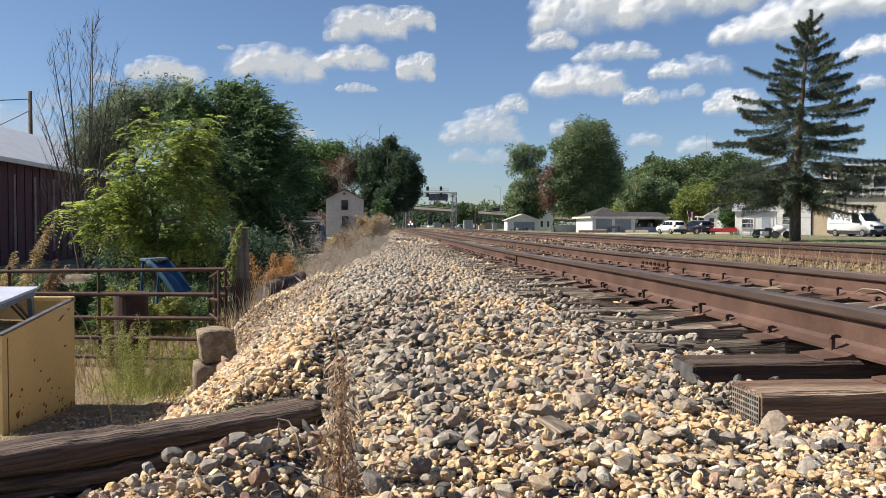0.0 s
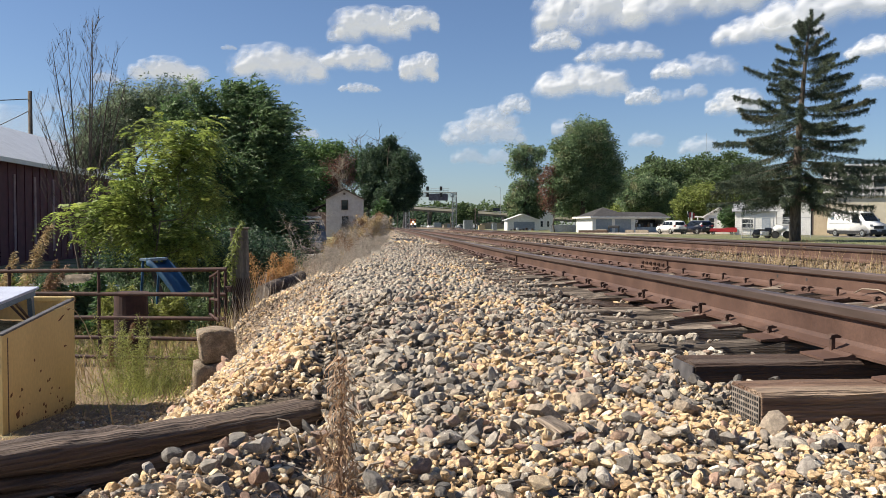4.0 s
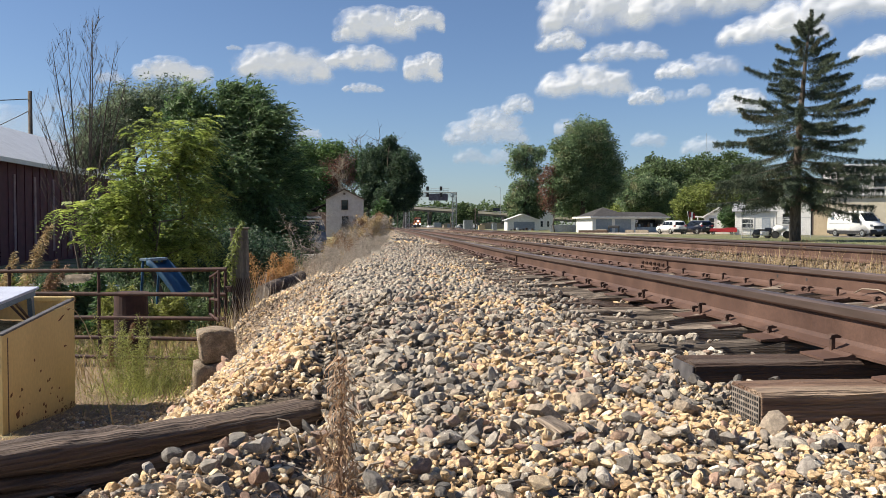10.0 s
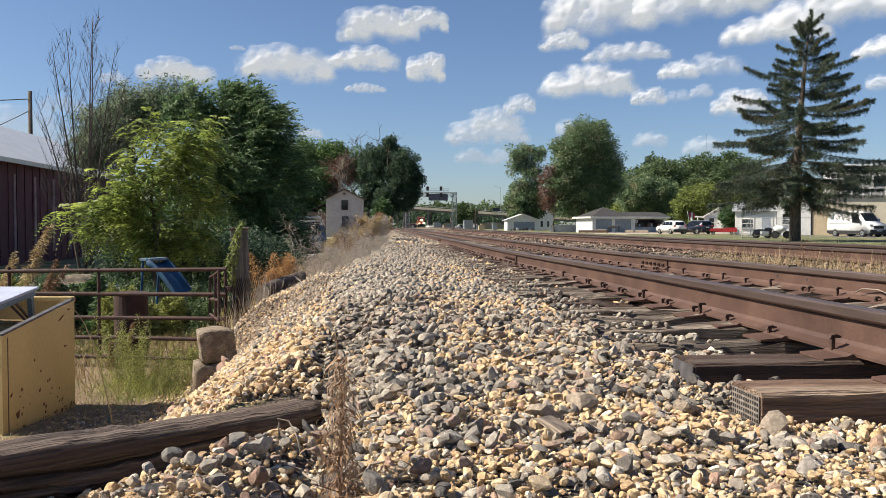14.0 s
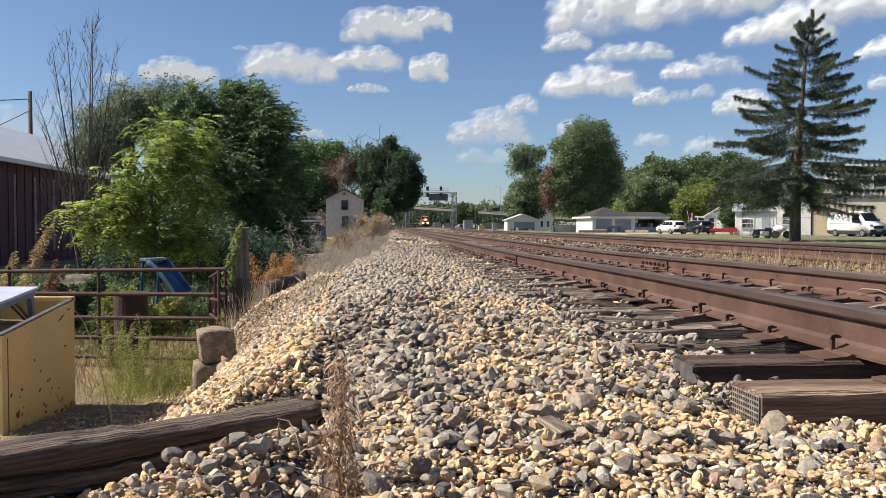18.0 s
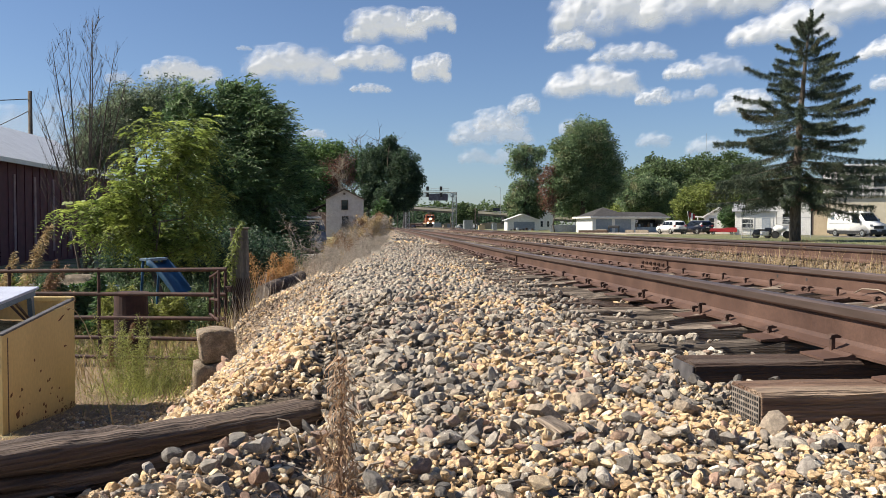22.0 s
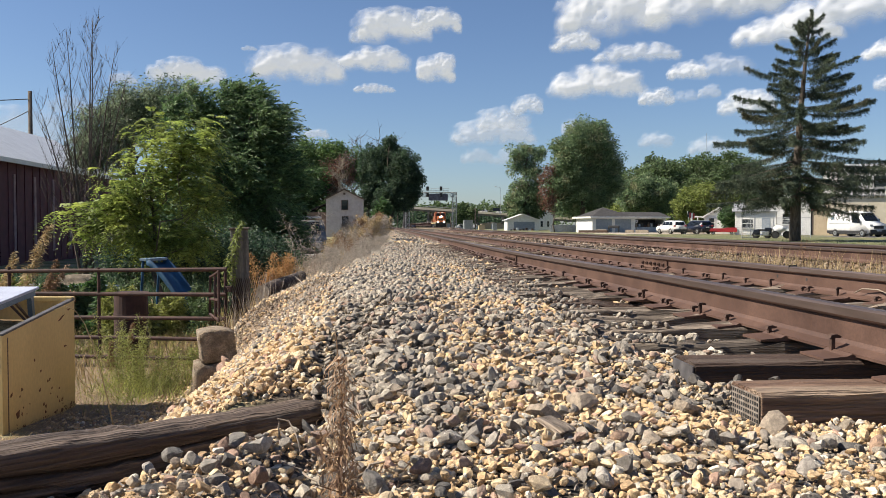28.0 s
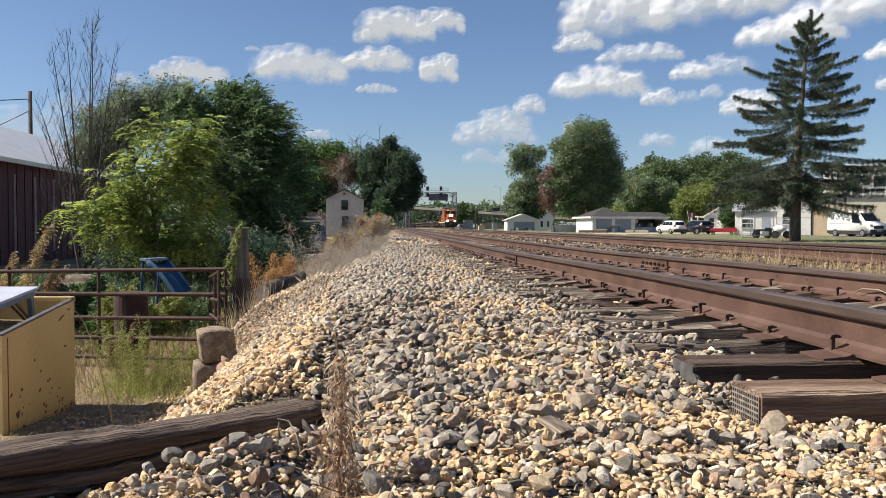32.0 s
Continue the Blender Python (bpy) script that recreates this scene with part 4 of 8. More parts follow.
def crooked(name, pts, r0, r1, material, label, category="twig"):
    return tagged(part(name, pipe(bmesh.new(), pts, r0, r1), material, soft=True), label, category, "twigs")


def twig(label, x, y, dx, dy, lift, seedling, r0=0.004, arch=0.0, n=9):
    r = np.random.default_rng(seedling)
    pts = []
    for i in range(n):
        k = i / (n - 1)
        px, py = x + dx * k + r.normal(0, 0.012), y + dy * k + r.normal(0, 0.012)
        pts.append((px, py, float(land(px, py)) + 0.015 + lift * k + arch * math.sin(k * math.pi)))
    crooked("twig", pts, r0, r0 * 0.4, M_TWIG, label)


twig("thin crooked pale root arching over the timber", -0.62, 2.35, 0.10, 0.62, 0.0, 1, 0.005, 0.14)
twig("thin dry root lying on stones", -0.28, 2.15, 0.16, -0.20, 0.0, 2, 0.004, 0.03)
twig("thin dry root lying on stones", -0.33, 2.35, 0.12, -0.12, 0.0, 3, 0.0035, 0.06)
twig("bundle of dry grey roots", -0.20, 1.75, 0.22, 0.18, 0.0, 4, 0.006, 0.02)
twig("bundle of dry grey roots", -0.16, 1.72, 0.18, 0.22, 0.0, 5, 0.005, 0.03)
twig("pale dry stick on the gravel", -0.30, 1.95, 0.14, -0.22, 0.0, 6, 0.005, 0.02)
twig("pale dry stick on the gravel", -1.25, 5.6, 0.4, 0.25, 0.0, 7, 0.008, 0.02)
crooked("dry_stalk", [(-2.60, 7.8, -1.66), (-2.66, 7.8, -1.35), (-2.73, 7.8, -1.05), (-2.80, 7.8, -0.78), (-2.87, 7.8, -0.60), (-2.96, 7.8, -0.47), (-3.06, 7.8, -0.43), (-3.15, 7.8, -0.47)],
        0.007, 0.003, M_STRAW, "long arching dry stalk in the yard", "weed")
rr = np.random.default_rng(21)
turf("dry_grass", rr, rr.normal(-0.10, 0.11, 260), rr.normal(1.80, 0.08, 260), 0.04, 0.14, 0.004, 0.9, M_WILT, "matted dead grass and roots among stones", 0.5)


def splinter():
    """A long weathered splinter of tie lying against the first tie, and a broken chip of bark."""
    for x, y, L, w, turn, tilt in ((1.66, 2.30, 0.34, 0.05, 14, -5), (0.46, 2.12, 0.13, 0.05, -60, 18)):
        bm = bmesh.new()
        prism(bm, [(-L / 2, 0), (-L * 0.3, 0.018), (L * 0.1, 0.026), (L * 0.42, 0.035), (L / 2, 0.03), (L * 0.3, 0.004)], -w / 2, w / 2, 'y')
        bmesh.ops.bevel(bm, geom=bm.edges[:], offset=0.004, segments=1, affect='EDGES')
        ob = part("wood_splinter", bm, M_TIE)
        ob.matrix_basis = pose(x, y, float(land(x, y)) + 0.02, 0, tilt, turn)
        tagged(ob, "weathered split piece of tie timber on the gravel", "wood scrap", "wood scraps")


splinter()


def nail_plate():
    """The pressed-metal plate on the end of the first tie, with its rows of slots."""
    bm = bmesh.new()
    w, h, nx, nz = 0.200, 0.150, 13, 8
    box(bm, -0.0030, 0, -w / 2, w / 2, -h, 0)
    plate = part("end_plate", bm, M_ENDPLATE, None, "grey pressed-metal nail plate with rows of slots")
    tie = next(o for o in TRACK_1.children if o.name == "tie")
    plate.parent = tie
    plate.matrix_basis = pose(-0.004, 0, -0.014)
    bm = bmesh.new()
    for i in range(nx):
        for j in range(nz):
            y, z = -w / 2 + (i + 0.5) * w / nx, -h + (j + 0.5) * h / nz
            box(bm, -0.0052, -0.0032, y - 0.0034, y + 0.0034, z - 0.0055, z + 0.0055)
    part("slots", bm, M_BLACK, plate)["kind"] = "stuff"


nail_plate()
second = [o for o in TRACK_1.children if o.name.startswith("tie")][1]
part("end_sheet", abox(-0.012, -0.006, -0.11, 0.11, -0.17, -0.012), M_ZINC, second, "plain dark grey metal sheet on the tie end")


# ---- rail joints, bond wires ----
def joint(x, y, side, dip, length=0.95):
    bm = bmesh.new()
    s = side
    z = dip
    prism(bm, [(s * 0.012, z - 0.160), (s * 0.060, z - 0.168), (s * 0.060, z - 0.158), (s * 0.030, z - 0.140), (s * 0.030, z - 0.075), (s * 0.034, z - 0.058), (s * 0.012, z - 0.062)],
          y - length / 2, y + length / 2, 'y')
    bmesh.ops.translate(bm, verts=bm.verts[:], vec=(x, 0, 0))
    bar = part("joint_bar", bm, M_RAIL, TRACK_1, "bolted steel joint bar on the rail web")
    for i in range(6):
        yy = y + (i - 2.5) * 0.15
        b = tube(bmesh.new(), (x + s * 0.028, yy, z - 0.108), (x + s * 0.052, yy, z - 0.108), 0.022, 0.022, 6)
        tube(b, (x + s * 0.05, yy, z - 0.108), (x + s * 0.066, yy, z - 0.108), 0.011, 0.011, 8)
        part("bolt", b, M_IRON, bar)


XA, XB = TRACKS[0] - GAUGE, TRACKS[0] + GAUGE
joint(XA, 11.9, -1, float(rail_dip(11.9)))
joint(XB, 9.85, -1, float(rail_dip(9.85)))
joint(XA, 27.5, -1, float(rail_dip(27.5)))
part("rail_gap", abox(XB - 0.036, XB + 0.036, 6.455, 6.463, -0.050, 0.001), M_BLACK, TRACK_1, "narrow gap between two rail ends")
for y in (6.22, 6.70):
    part("bolt_hole", atube((XB - 0.0105, y, -0.105), (XB - 0.0085, y, -0.105), 0.014, 0.014, 10), M_BLACK, TRACK_1, "empty bolt hole in the web")


def wire(pts, label):
    cu = bmesh.new()
    pipe(cu, pts, 0.0045, 0.0045)
    part("bond_wire", cu, M_TWIG, TRACK_1, label, True)


wire([(XB - 0.07, 5.46, -0.15), (XB - 0.05, 5.40, -0.115), (XB - 0.03, 5.25, -0.11), (XB - 0.05, 5.05, -0.14), (XB - 0.09, 4.9, -0.19)], "pale bent bond wire at the rail foot")


# ---- the retaining timber ----
def timber():
    r = np.random.default_rng(31)
    n, L = 44, 3.32
    xs = np.linspace(0, L, n)
    # front face with long drying cracks; 1 marks a crack's bottom
    prof = [(-0.12, -0.25, 0), (-0.125, -0.199, 0), (-0.125, -0.188, 1), (-0.125, -0.177, 0), (-0.127, -0.141, 0), (-0.127, -0.131, 1), (-0.127, -0.121, 0), (-0.13, -0.085, 0),
            (-0.13, -0.076, 1), (-0.13, -0.067, 0), (-0.124, -0.030, 0), (-0.098, -0.004, 0), (-0.055, 0.004, 0), (-0.050, 0.004, 1), (-0.045, 0.004, 0), (0.05, 0.0, 0), (0.11, -0.02, 0), (0.12, -0.25, 0)]
    bm = bmesh.new()
    rings = []
    for i, x in enumerate(xs):
        k = x / L
        dz = 0.03 * math.sin(k * 5) + r.normal(0, 0.003)
        wander = 0.035 * math.sin(k * 6 + 1) + 0.012 * math.sin(k * 17)
        ring = []
        for j, (a, b, c) in enumerate(prof):
            deep = c * 0.075 * max(0.0, math.sin(k * (4 + 0.6 * j) + j)) ** 0.6
            inner = -0.18 < b < -0.03
            ring.append(bm.verts.new((x, a + r.normal(0, 0.0025) + (deep if b < -0.02 else 0), b + dz * (b > -0.2) + wander * inner + r.normal(0, 0.002) - (deep if b > -0.02 else 0))))
        rings.append(ring)
    for a, b in zip(rings, rings[1:]):
        for j in range(len(prof)):
            k = (j + 1) % len(prof)
            bm.faces.new((a[j], b[j], b[k], a[k]))
    bm.faces.new(rings[0])
    bm.faces.new(rings[-1][::-1])
    t = part("retaining_timber", bm, M_TIMBER, soft=True)
    t.matrix_basis = pose(-2.98, 2.06, -0.535, 0, 0.0, 38.2)
    return tagged(t, "old dark weathered timber holding back the gravel bank", "timber")


TIMBER = timber()


# ---- the yard below the bank ----
def dumpster():
    """A chipped yellow steel bin, open on top, its rim sloping."""
    ax, ay = Vector((-0.092, -0.996, 0)), Vector((-0.996, 0.092, 0))
    m = Matrix(((ax.x, ay.x, 0, -3.53), (ax.y, ay.y, 0, 9.29), (ax.z, ay.z, 1, -1.74), (0, 0, 0, 1)))
    t = empty("waste_bin", m, "chipped yellow steel bin with sloping open top", "bin")
    L, W, h0, h1, th = 1.44, 1.5, 1.235, 1.02, 0.04
    def side(y0, y1):
        return aprism([(0, 0), (L, 0), (L, h1), (0, h0)], y0, y1, 'y')
    part("side_panel", side(0, th), M_YELLOW, t, "chipped yellow panel with rust spots")
    part("side_panel", side(W - th, W), M_YELLOW, t)
    part("end_panel", abox(0, th, th, W - th, 0, h0), M_YELLOW, t)
    part("end_panel", abox(L - th, L, th, W - th, 0, h1), M_YELLOW, t)
    part("floor_panel", abox(th, L - th, th, W - th, 0.02, 0.08), M_YELLOW, t)
    slope = math.degrees(math.atan2(h0 - h1, L))
    for y, mt, lb in ((-0.008, M_ZINC, "rim worn down to dark steel"), (W - 0.05, M_YELLOW, "worn yellow rim")):
        part("rim", abox(0, math.hypot(L, h0 - h1), 0, 0.06, -0.005, 0.018, bevel=0.006, m=pose(0, y, h0, 0, slope, 0)), mt, t, lb)
    part("rim", abox(-0.02, 0.05, 0, W, h0 - 0.02, h0 + 0.035, bevel=0.008), M_YELLOW, t)
    part("fill", abox(th, L - th, th, W - th, 0.3, 0.55), M_DEADWEED, t, "dry leaves heaped in the bin")
    bm = bmesh.new()
    for i in range(26):
        for d in (-1, 1):
            a = Vector((0.72 - d * 0.25 + (i - 12.5) * 0.045, 0.1, 0.99))
            tube(bm, a, a + Vector((d * 0.5, 1.3, 0.06)), 0.005, 0.005, 4)
    part("wire_mesh", bm, M_STRAW, t, "rusty yellow wire mesh lying inside")
    r = np.random.default_rng(8)
    for i in range(44):
        k = r.random()
        x, z = r.uniform(0.02, 1.36), 0.04 + 0.75 * k ** 2.2
        n = r.integers(5, 9)
        s = r.uniform(0.006, 0.022) * (1.8 if r.random() < 0.15 else 1)
        ang = np.sort(r.uniform(0, 6.28, n))
        rad = s * r.uniform(0.5, 1.2, n)
        bm = bmesh.new()
        prism(bm, [(x + q * math.cos(g), z + 1.3 * q * math.sin(g)) for q, g in zip(rad, ang)], -0.0035, 0.002, 'y')
        part("rust_spot", bm, M_RUSTSPOT, t)
    part("corner_seam", abox(L - 0.10, L - 0.09, -0.005, 0.002, 0.02, h1 - 0.03), M_TRIM, t, "dark welded seam")
    # two long scratches of bare rust near the rim
    for x, z, w, turn in ((0.30, 1.06, 0.08, 24), (0.12, 1.14, 0.05, 10), (0.22, 0.74, 0.035, -5)):
        bm = aprism([(-w, 0), (-w * 0.3, 0.012), (w, 0.004), (w * 0.4, -0.012)], -0.0035, 0.002, 'y')
        part("rust_scratch", bm, M_RUSTSPOT, t).matrix_basis = pose(x, 0, z, 0, turn, 0)
    return t


dumpster()


def steel_stand():
    """A blue-grey steel table on angle legs, standing a little tilted in the bin."""
    t = empty("steel_table", pose(-3.86, 8.76, -1.22, 7.2, 0, -4), "pale blue painted steel table standing in the yellow bin", "table")
    part("table_top", abox(-1.0, 0, -0.46, 0.46, 0.80, 0.83, bevel=0.006), M_BLUETOP, t, "pale lavender-blue sheet top")
    for x, y in ((-0.93, -0.38), (-0.07, -0.38), (-0.07, 0.38), (-0.93, 0.38)):
        part("leg", abox(x - 0.026, x + 0.026, y - 0.026, y + 0.026, 0, 0.80), M_BLUESTEEL, t)
    part("apron", abox(-0.05, -0.02, -0.40, 0.40, 0.74, 0.80), M_BLUESTEEL, t)
    part("apron", abox(-0.95, -0.06, 0.37, 0.40, 0.74, 0.80), M_BLUESTEEL, t)
    part("brace", atube((-0.07, 0.02, 0.78), (-0.07, 0.36, 0.46), 0.016, 0.016, 6), M_TRIM, t)
    part("brace", atube((-0.42, 0.38, 0.78), (-0.09, 0.38, 0.40), 0.016, 0.016, 6), M_TRIM, t)


steel_stand()


def pipe_gate():
    t = empty("pipe_gate", pose(-2.27, 11.6, -1.62, 0, 0, 168.5), "rusty five-bar pipe farm gate standing closed", "gate")
    for z0, z1 in ((1.33, 1.265), (0.965, 0.94), (0.615, 0.59), (0.315, 0.30), (0.03, 0.015)):
        part("bar", atube((0, 0, z0), (4.4, 0, z1), 0.030, 0.030, 10), M_GATE, t)
    for x in (0.02, 1.97, 3.4, 4.38):
        part("upright", atube((x, 0.0, 0.05), (x, 0.0, 1.34), 0.024, 0.024, 8), M_GATE, t)
    for z in (0.3, 1.0):
        part("hinge", abox(-0.08, 0.03, -0.03, 0.03, z, z + 0.09, bevel=0.01), M_GATE, t)
    return t


pipe_gate()


def swung_frame():
    t = empty("side_gate", pose(-2.30, 11.2, -1.0, 0, 0, 115), "small rusty angle-iron frame leaning by the gate post", "gate")
    for a, b in (((0, 0, 0), (0, 0, 0.72)), ((0.55, 0, 0.05), (0.50, 0, 0.62)), ((0, 0, 0.70), (0.5, 0, 0.60)), ((0, 0, 0.30), (0.54, 0, 0.28)), ((0.0, 0, 0.02), (0.55, 0, 0.06)), ((0.2, 0, 0.02), (0.22, 0, 0.66))):
        part("bar", atube(a, b, 0.020, 0.020, 6), M_GATE, t)


swung_frame()


def gate_post():
    t = empty("gate_post", pose(-2.13, 12.0, -1.05), "weathered square wooden gate post with wire mesh", "post")
    bm = abox(-0.125, 0.125, -0.125, 0.125, -0.4, 1.34, bevel=0.015, m=pose(0, 0, 0, 1.5, -1.0, 8))
    part("post", bm, M_POST, t)
    part("cap", abox(-0.14, 0.14, -0.14, 0.14, 1.335, 1.36, bevel=0.006, m=pose(0, 0, 0, 1.5, -1.0, 8)), M_TIMBER, t)
    bm = bmesh.new()
    for i in range(14):
        tube(bm, (-0.20 + i * 0.03, -0.16, -0.1), (-0.02 + i * 0.03, -0.16, 0.62), 0.004, 0.004, 4)
        tube(bm, (0.20 - i * 0.03, -0.165, -0.1), (0.02 - i * 0.03, -0.165, 0.62), 0.004, 0.004, 4)
    part("wire_mesh", bm, M_GATE, t, "rusty expanded wire mesh nailed to the post")


gate_post()
weed("green vine plume climbing the wooden gate post", (-2.30, 11.75, -1.0), 1.36, 460, 0.055, 0.16, 0.9, M_LEAF_YEL, 51, (0.16, 0), 1, 0.3, width=0.34)


def block(x, y, z, w, d, h, turn, seedling, crown=0.0):
    """A worn concrete block: rounded arrises, a low uneven surface, a weathered top."""
    bm = abox(-w / 2, w / 2, -d / 2, d / 2, 0, h)
    bmesh.ops.subdivide_edges(bm, edges=bm.edges[:], cuts=7, use_grid_fill=True)
    for v in bm.verts:
        q = Vector((v.co.x / (w / 2), v.co.y / (d / 2), (v.co.z - h / 2) / (h / 2)))
        worn = Vector((q.x * (1 - 0.03 * (q.y ** 8 + q.z ** 8)), q.y * (1 - 0.03 * (q.x ** 8 + q.z ** 8)), q.z * (1 - 0.03 * (q.x ** 8 + q.y ** 8))))
        v.co = Vector((worn.x * w / 2, worn.y * d / 2, worn.z * h / 2 + h / 2 - crown * max(0.0, q.z) * q.x * q.x))
        v.co += v.normal * 0.016 * noise.fractal(v.co * 9 + Vector((seedling * 7.0, 0, 0)), 0.9, 2.0, 3)
        v.co.x -= 0.10 * v.co.z * (seedling == 1)
    ob = part("concrete_block", bm, M_BLOCK, soft=True)
    ob.matrix_basis = pose(x, y, z, 0, 0, turn)
    tagged(ob, "broken weathered concrete block at the foot of the bank", "concrete block", "concrete blocks")


block(-1.91, 9.25, -1.215, 0.40, 0.42, 0.38, 17, 1, 0.03)
block(-1.975, 9.22, -1.76, 0.42, 0.46, 0.54, 14, 2)


def barrel():
    t = empty("oil_drum", pose(-3.93, 12.6, -1.70), "rusty brown steel drum standing in weeds", "drum")
    bm = bmesh.new()
    tube(bm, (0, 0, 0), (0, 0, 1.0), 0.25, 0.25, 28)
    part("shell", bm, M_DRUM, t, soft=False)
    for z in (0.0, 0.33, 0.66, 0.985):
        part("hoop", atube((0, 0, z), (0, 0, z + 0.025), 0.262, 0.262, 28), M_DRUM, t)


barrel()


def blue_slide():
    """A faded blue plastic slide leaning in the weeds: a curved channel with raised sides."""
    t = empty("plastic_slide", pose(-4.34, 15.4, -1.72, 0, 0, -25), "faded blue plastic slide lying in weeds", "slide")
    prof = [(-0.25, 0.10), (-0.22, 0.10), (-0.20, 0.0), (0.20, 0.0), (0.22, 0.10), (0.25, 0.10), (0.25, -0.03), (-0.25, -0.03)]
    bm, rings = bmesh.new(), []
    for i in range(13):
        k = i / 12
        x, z = 1.15 * k, 1.36 - 1.30 * k ** 1.35
        rings.append([bm.verts.new((x, a, z + b)) for a, b in prof])
    for a, b in zip(rings, rings[1:]):
        for j in range(8):
            bm.faces.new((a[j], b[j], b[(j + 1) % 8], a[(j + 1) % 8]))
    bm.faces.new(rings[0])
    bm.faces.new(rings[-1][::-1])
    part("channel", bm, M_BLUE, t, soft=True)
    part("platform", abox(-0.16, 0.08, -0.25, 0.25, 1.40, 1.45, bevel=0.01), M_BLUESTEEL, t, "grey platform lid")
    for y in (-0.22, 0.22):
        part("leg", atube((-0.2, y, 0), (-0.1, y, 1.41), 0.025, 0.025, 8), M_BLUE, t)


blue_slide()


def junk_table(x, y, w, h, material, label, turn=0):
    t = empty("table", pose(x, y, float(land(x, y)), 0, 0, turn), label, "table", "yard junk")
    part("table_top", abox(-w / 2, w / 2, -0.3, 0.3, h - 0.05, h, bevel=0.01), material, t)
    for sx in (-1, 1):
        for sy in (-1, 1):
            part("leg", abox(sx * (w / 2 - 0.06) - 0.02, sx * (w / 2 - 0.06) + 0.02, sy * 0.25 - 0.02, sy * 0.25 + 0.02, 0, h - 0.05), material, t)


junk_table(-6.9, 17.2, 1.1, 0.85, M_STEEL, "weathered grey garden table among tall weeds", 8)
junk_table(-5.9, 16.4, 0.9, 0.85, M_BLUESTEEL, "grey metal bench among tall weeds", -10)


def old_boat():
    t = empty("boat_hull", pose(-6.35, 17.0, float(land(-6.35, 17)) - 0.02, 0, 0, 5), "pale upturned boat hull resting on blocks", "boat", "yard junk")
    bm = bmesh.new()
    rings = []
    for i in range(9):
        k = i / 8 * 2 - 1
        w = 0.26 * (1 - abs(k) ** 3) + 0.02
        rings.append([bm.verts.new((k * 0.48, w * math.cos(g), 0.85 + 0.22 * math.sin(g) * (1 - 0.4 * abs(k) ** 3))) for g in np.linspace(0, math.pi, 8)])
    for a, b in zip(rings, rings[1:]):
        for j in range(7):
            bm.faces.new((a[j], b[j], b[j + 1], a[j + 1]))
    bmesh.ops.solidify(bm, geom=bm.faces[:], thickness=0.02)
    part("hull", bm, M_CONC, t, soft=True)
    for x in (-0.3, 0.3):
        part("block", abox(x - 0.1, x + 0.1, -0.25, 0.25, 0, 0.87), M_TIMBER, t)


old_boat()


def log():
    bm = bmesh.new()
    r = np.random.default_rng(4)
    pipe(bm, [(0, 0, 0), (0.08, 0.5, 0.04), (0.18, 1.05, 0.06), (0.32, 1.95, 0.10)], 0.105, 0.085, 14)
    ob = part("log", bm, M_TIMBER, soft=True)
    part("cut_end", atube((0, 0.0, 0), (-0.002, -0.010, 0), 0.098, 0.096, 14), M_TWIG, ob, "pale sawn end of the log")
    ob.matrix_basis = pose(-1.66, 11.0, float(land(-1.66, 11.0)) + 0.17)
    tagged(ob, "dark cut log lying across the bank", "log")


log()


# ---- trees ----
BIG, BIG_BOUGHS = tree("tall dense dark-green tree leaning in the wind", (-5.09, 31, -1.72), 5.0, 0.24, [(-5.9, 31.5, 4.25, 1.8, 1.4, 1.35), (-4.85, 30.7, 4.1, 1.05, 0.95, 1.35), (-4.5, 31.4, 1.8, 1.15, 1.1, 2.3), (-6.2, 30.5, 2.4, 1.9, 1.5, 2.4), (-5.0, 31.6, -0.1, 1.7, 1.6, 1.3), (-7.45, 30.8, 4.75, 0.9, 0.8, 0.85), (-5.5, 31.0, 5.15, 0.5, 0.5, 0.4)], 400, 150, 0.19, M_LEAF_WIND, 11, droop=0.45, boughs=8, spread=0.62, shell=0.35, sprays=15)
YOUNG, YOUNG_BOUGHS = tree("young yellow-green tree with long compound leaves", (-5.36, 19.5, -1.72), 3.04, 0.07, [(-5.15, 19.81, 2.29, 1.04, 0.83, 0.91), (-5.92, 19.25, 1.32, 0.84, 0.67, 0.84), (-4.67, 19.79, 1.18, 0.98, 0.78, 0.98), (-6.8, 19.35, 0.23, 0.5, 0.4, 0.47), (-5.43, 19.88, -0.0, 1.25, 1.0, 0.56), (-6.34, 19.27, 0.62, 0.77, 0.62, 0.67), (-7.45, 19.57, 0.75, 0.22, 0.18, 0.17), (-4.46, 19.33, 0.2, 0.56, 0.45, 0.7)], 230, 110, 0.46, M_LEAF_NEAR, 12, droop=0.75, boughs=7, spread=0.5, shell=0.25, fronds=9)
WILLOW, WILLOW_BOUGHS = tree("grey-green feathery tree behind the shed", (-13.51, 44, -1.72), 6.48, 0.3, [(-13.51, 44.66, 6.49, 2.2, 1.76, 1.57), (-14.77, 43.53, 5.23, 1.57, 1.26, 1.57), (-11.79, 44.38, 7.12, 1.26, 1.01, 1.41), (-15.4, 43.62, 4.29, 1.26, 1.01, 1.1)], 260, 130, 0.24, M_LEAF_BLUE, 18, droop=0.8, aspect=4.5, spread=0.8, shell=0.3)
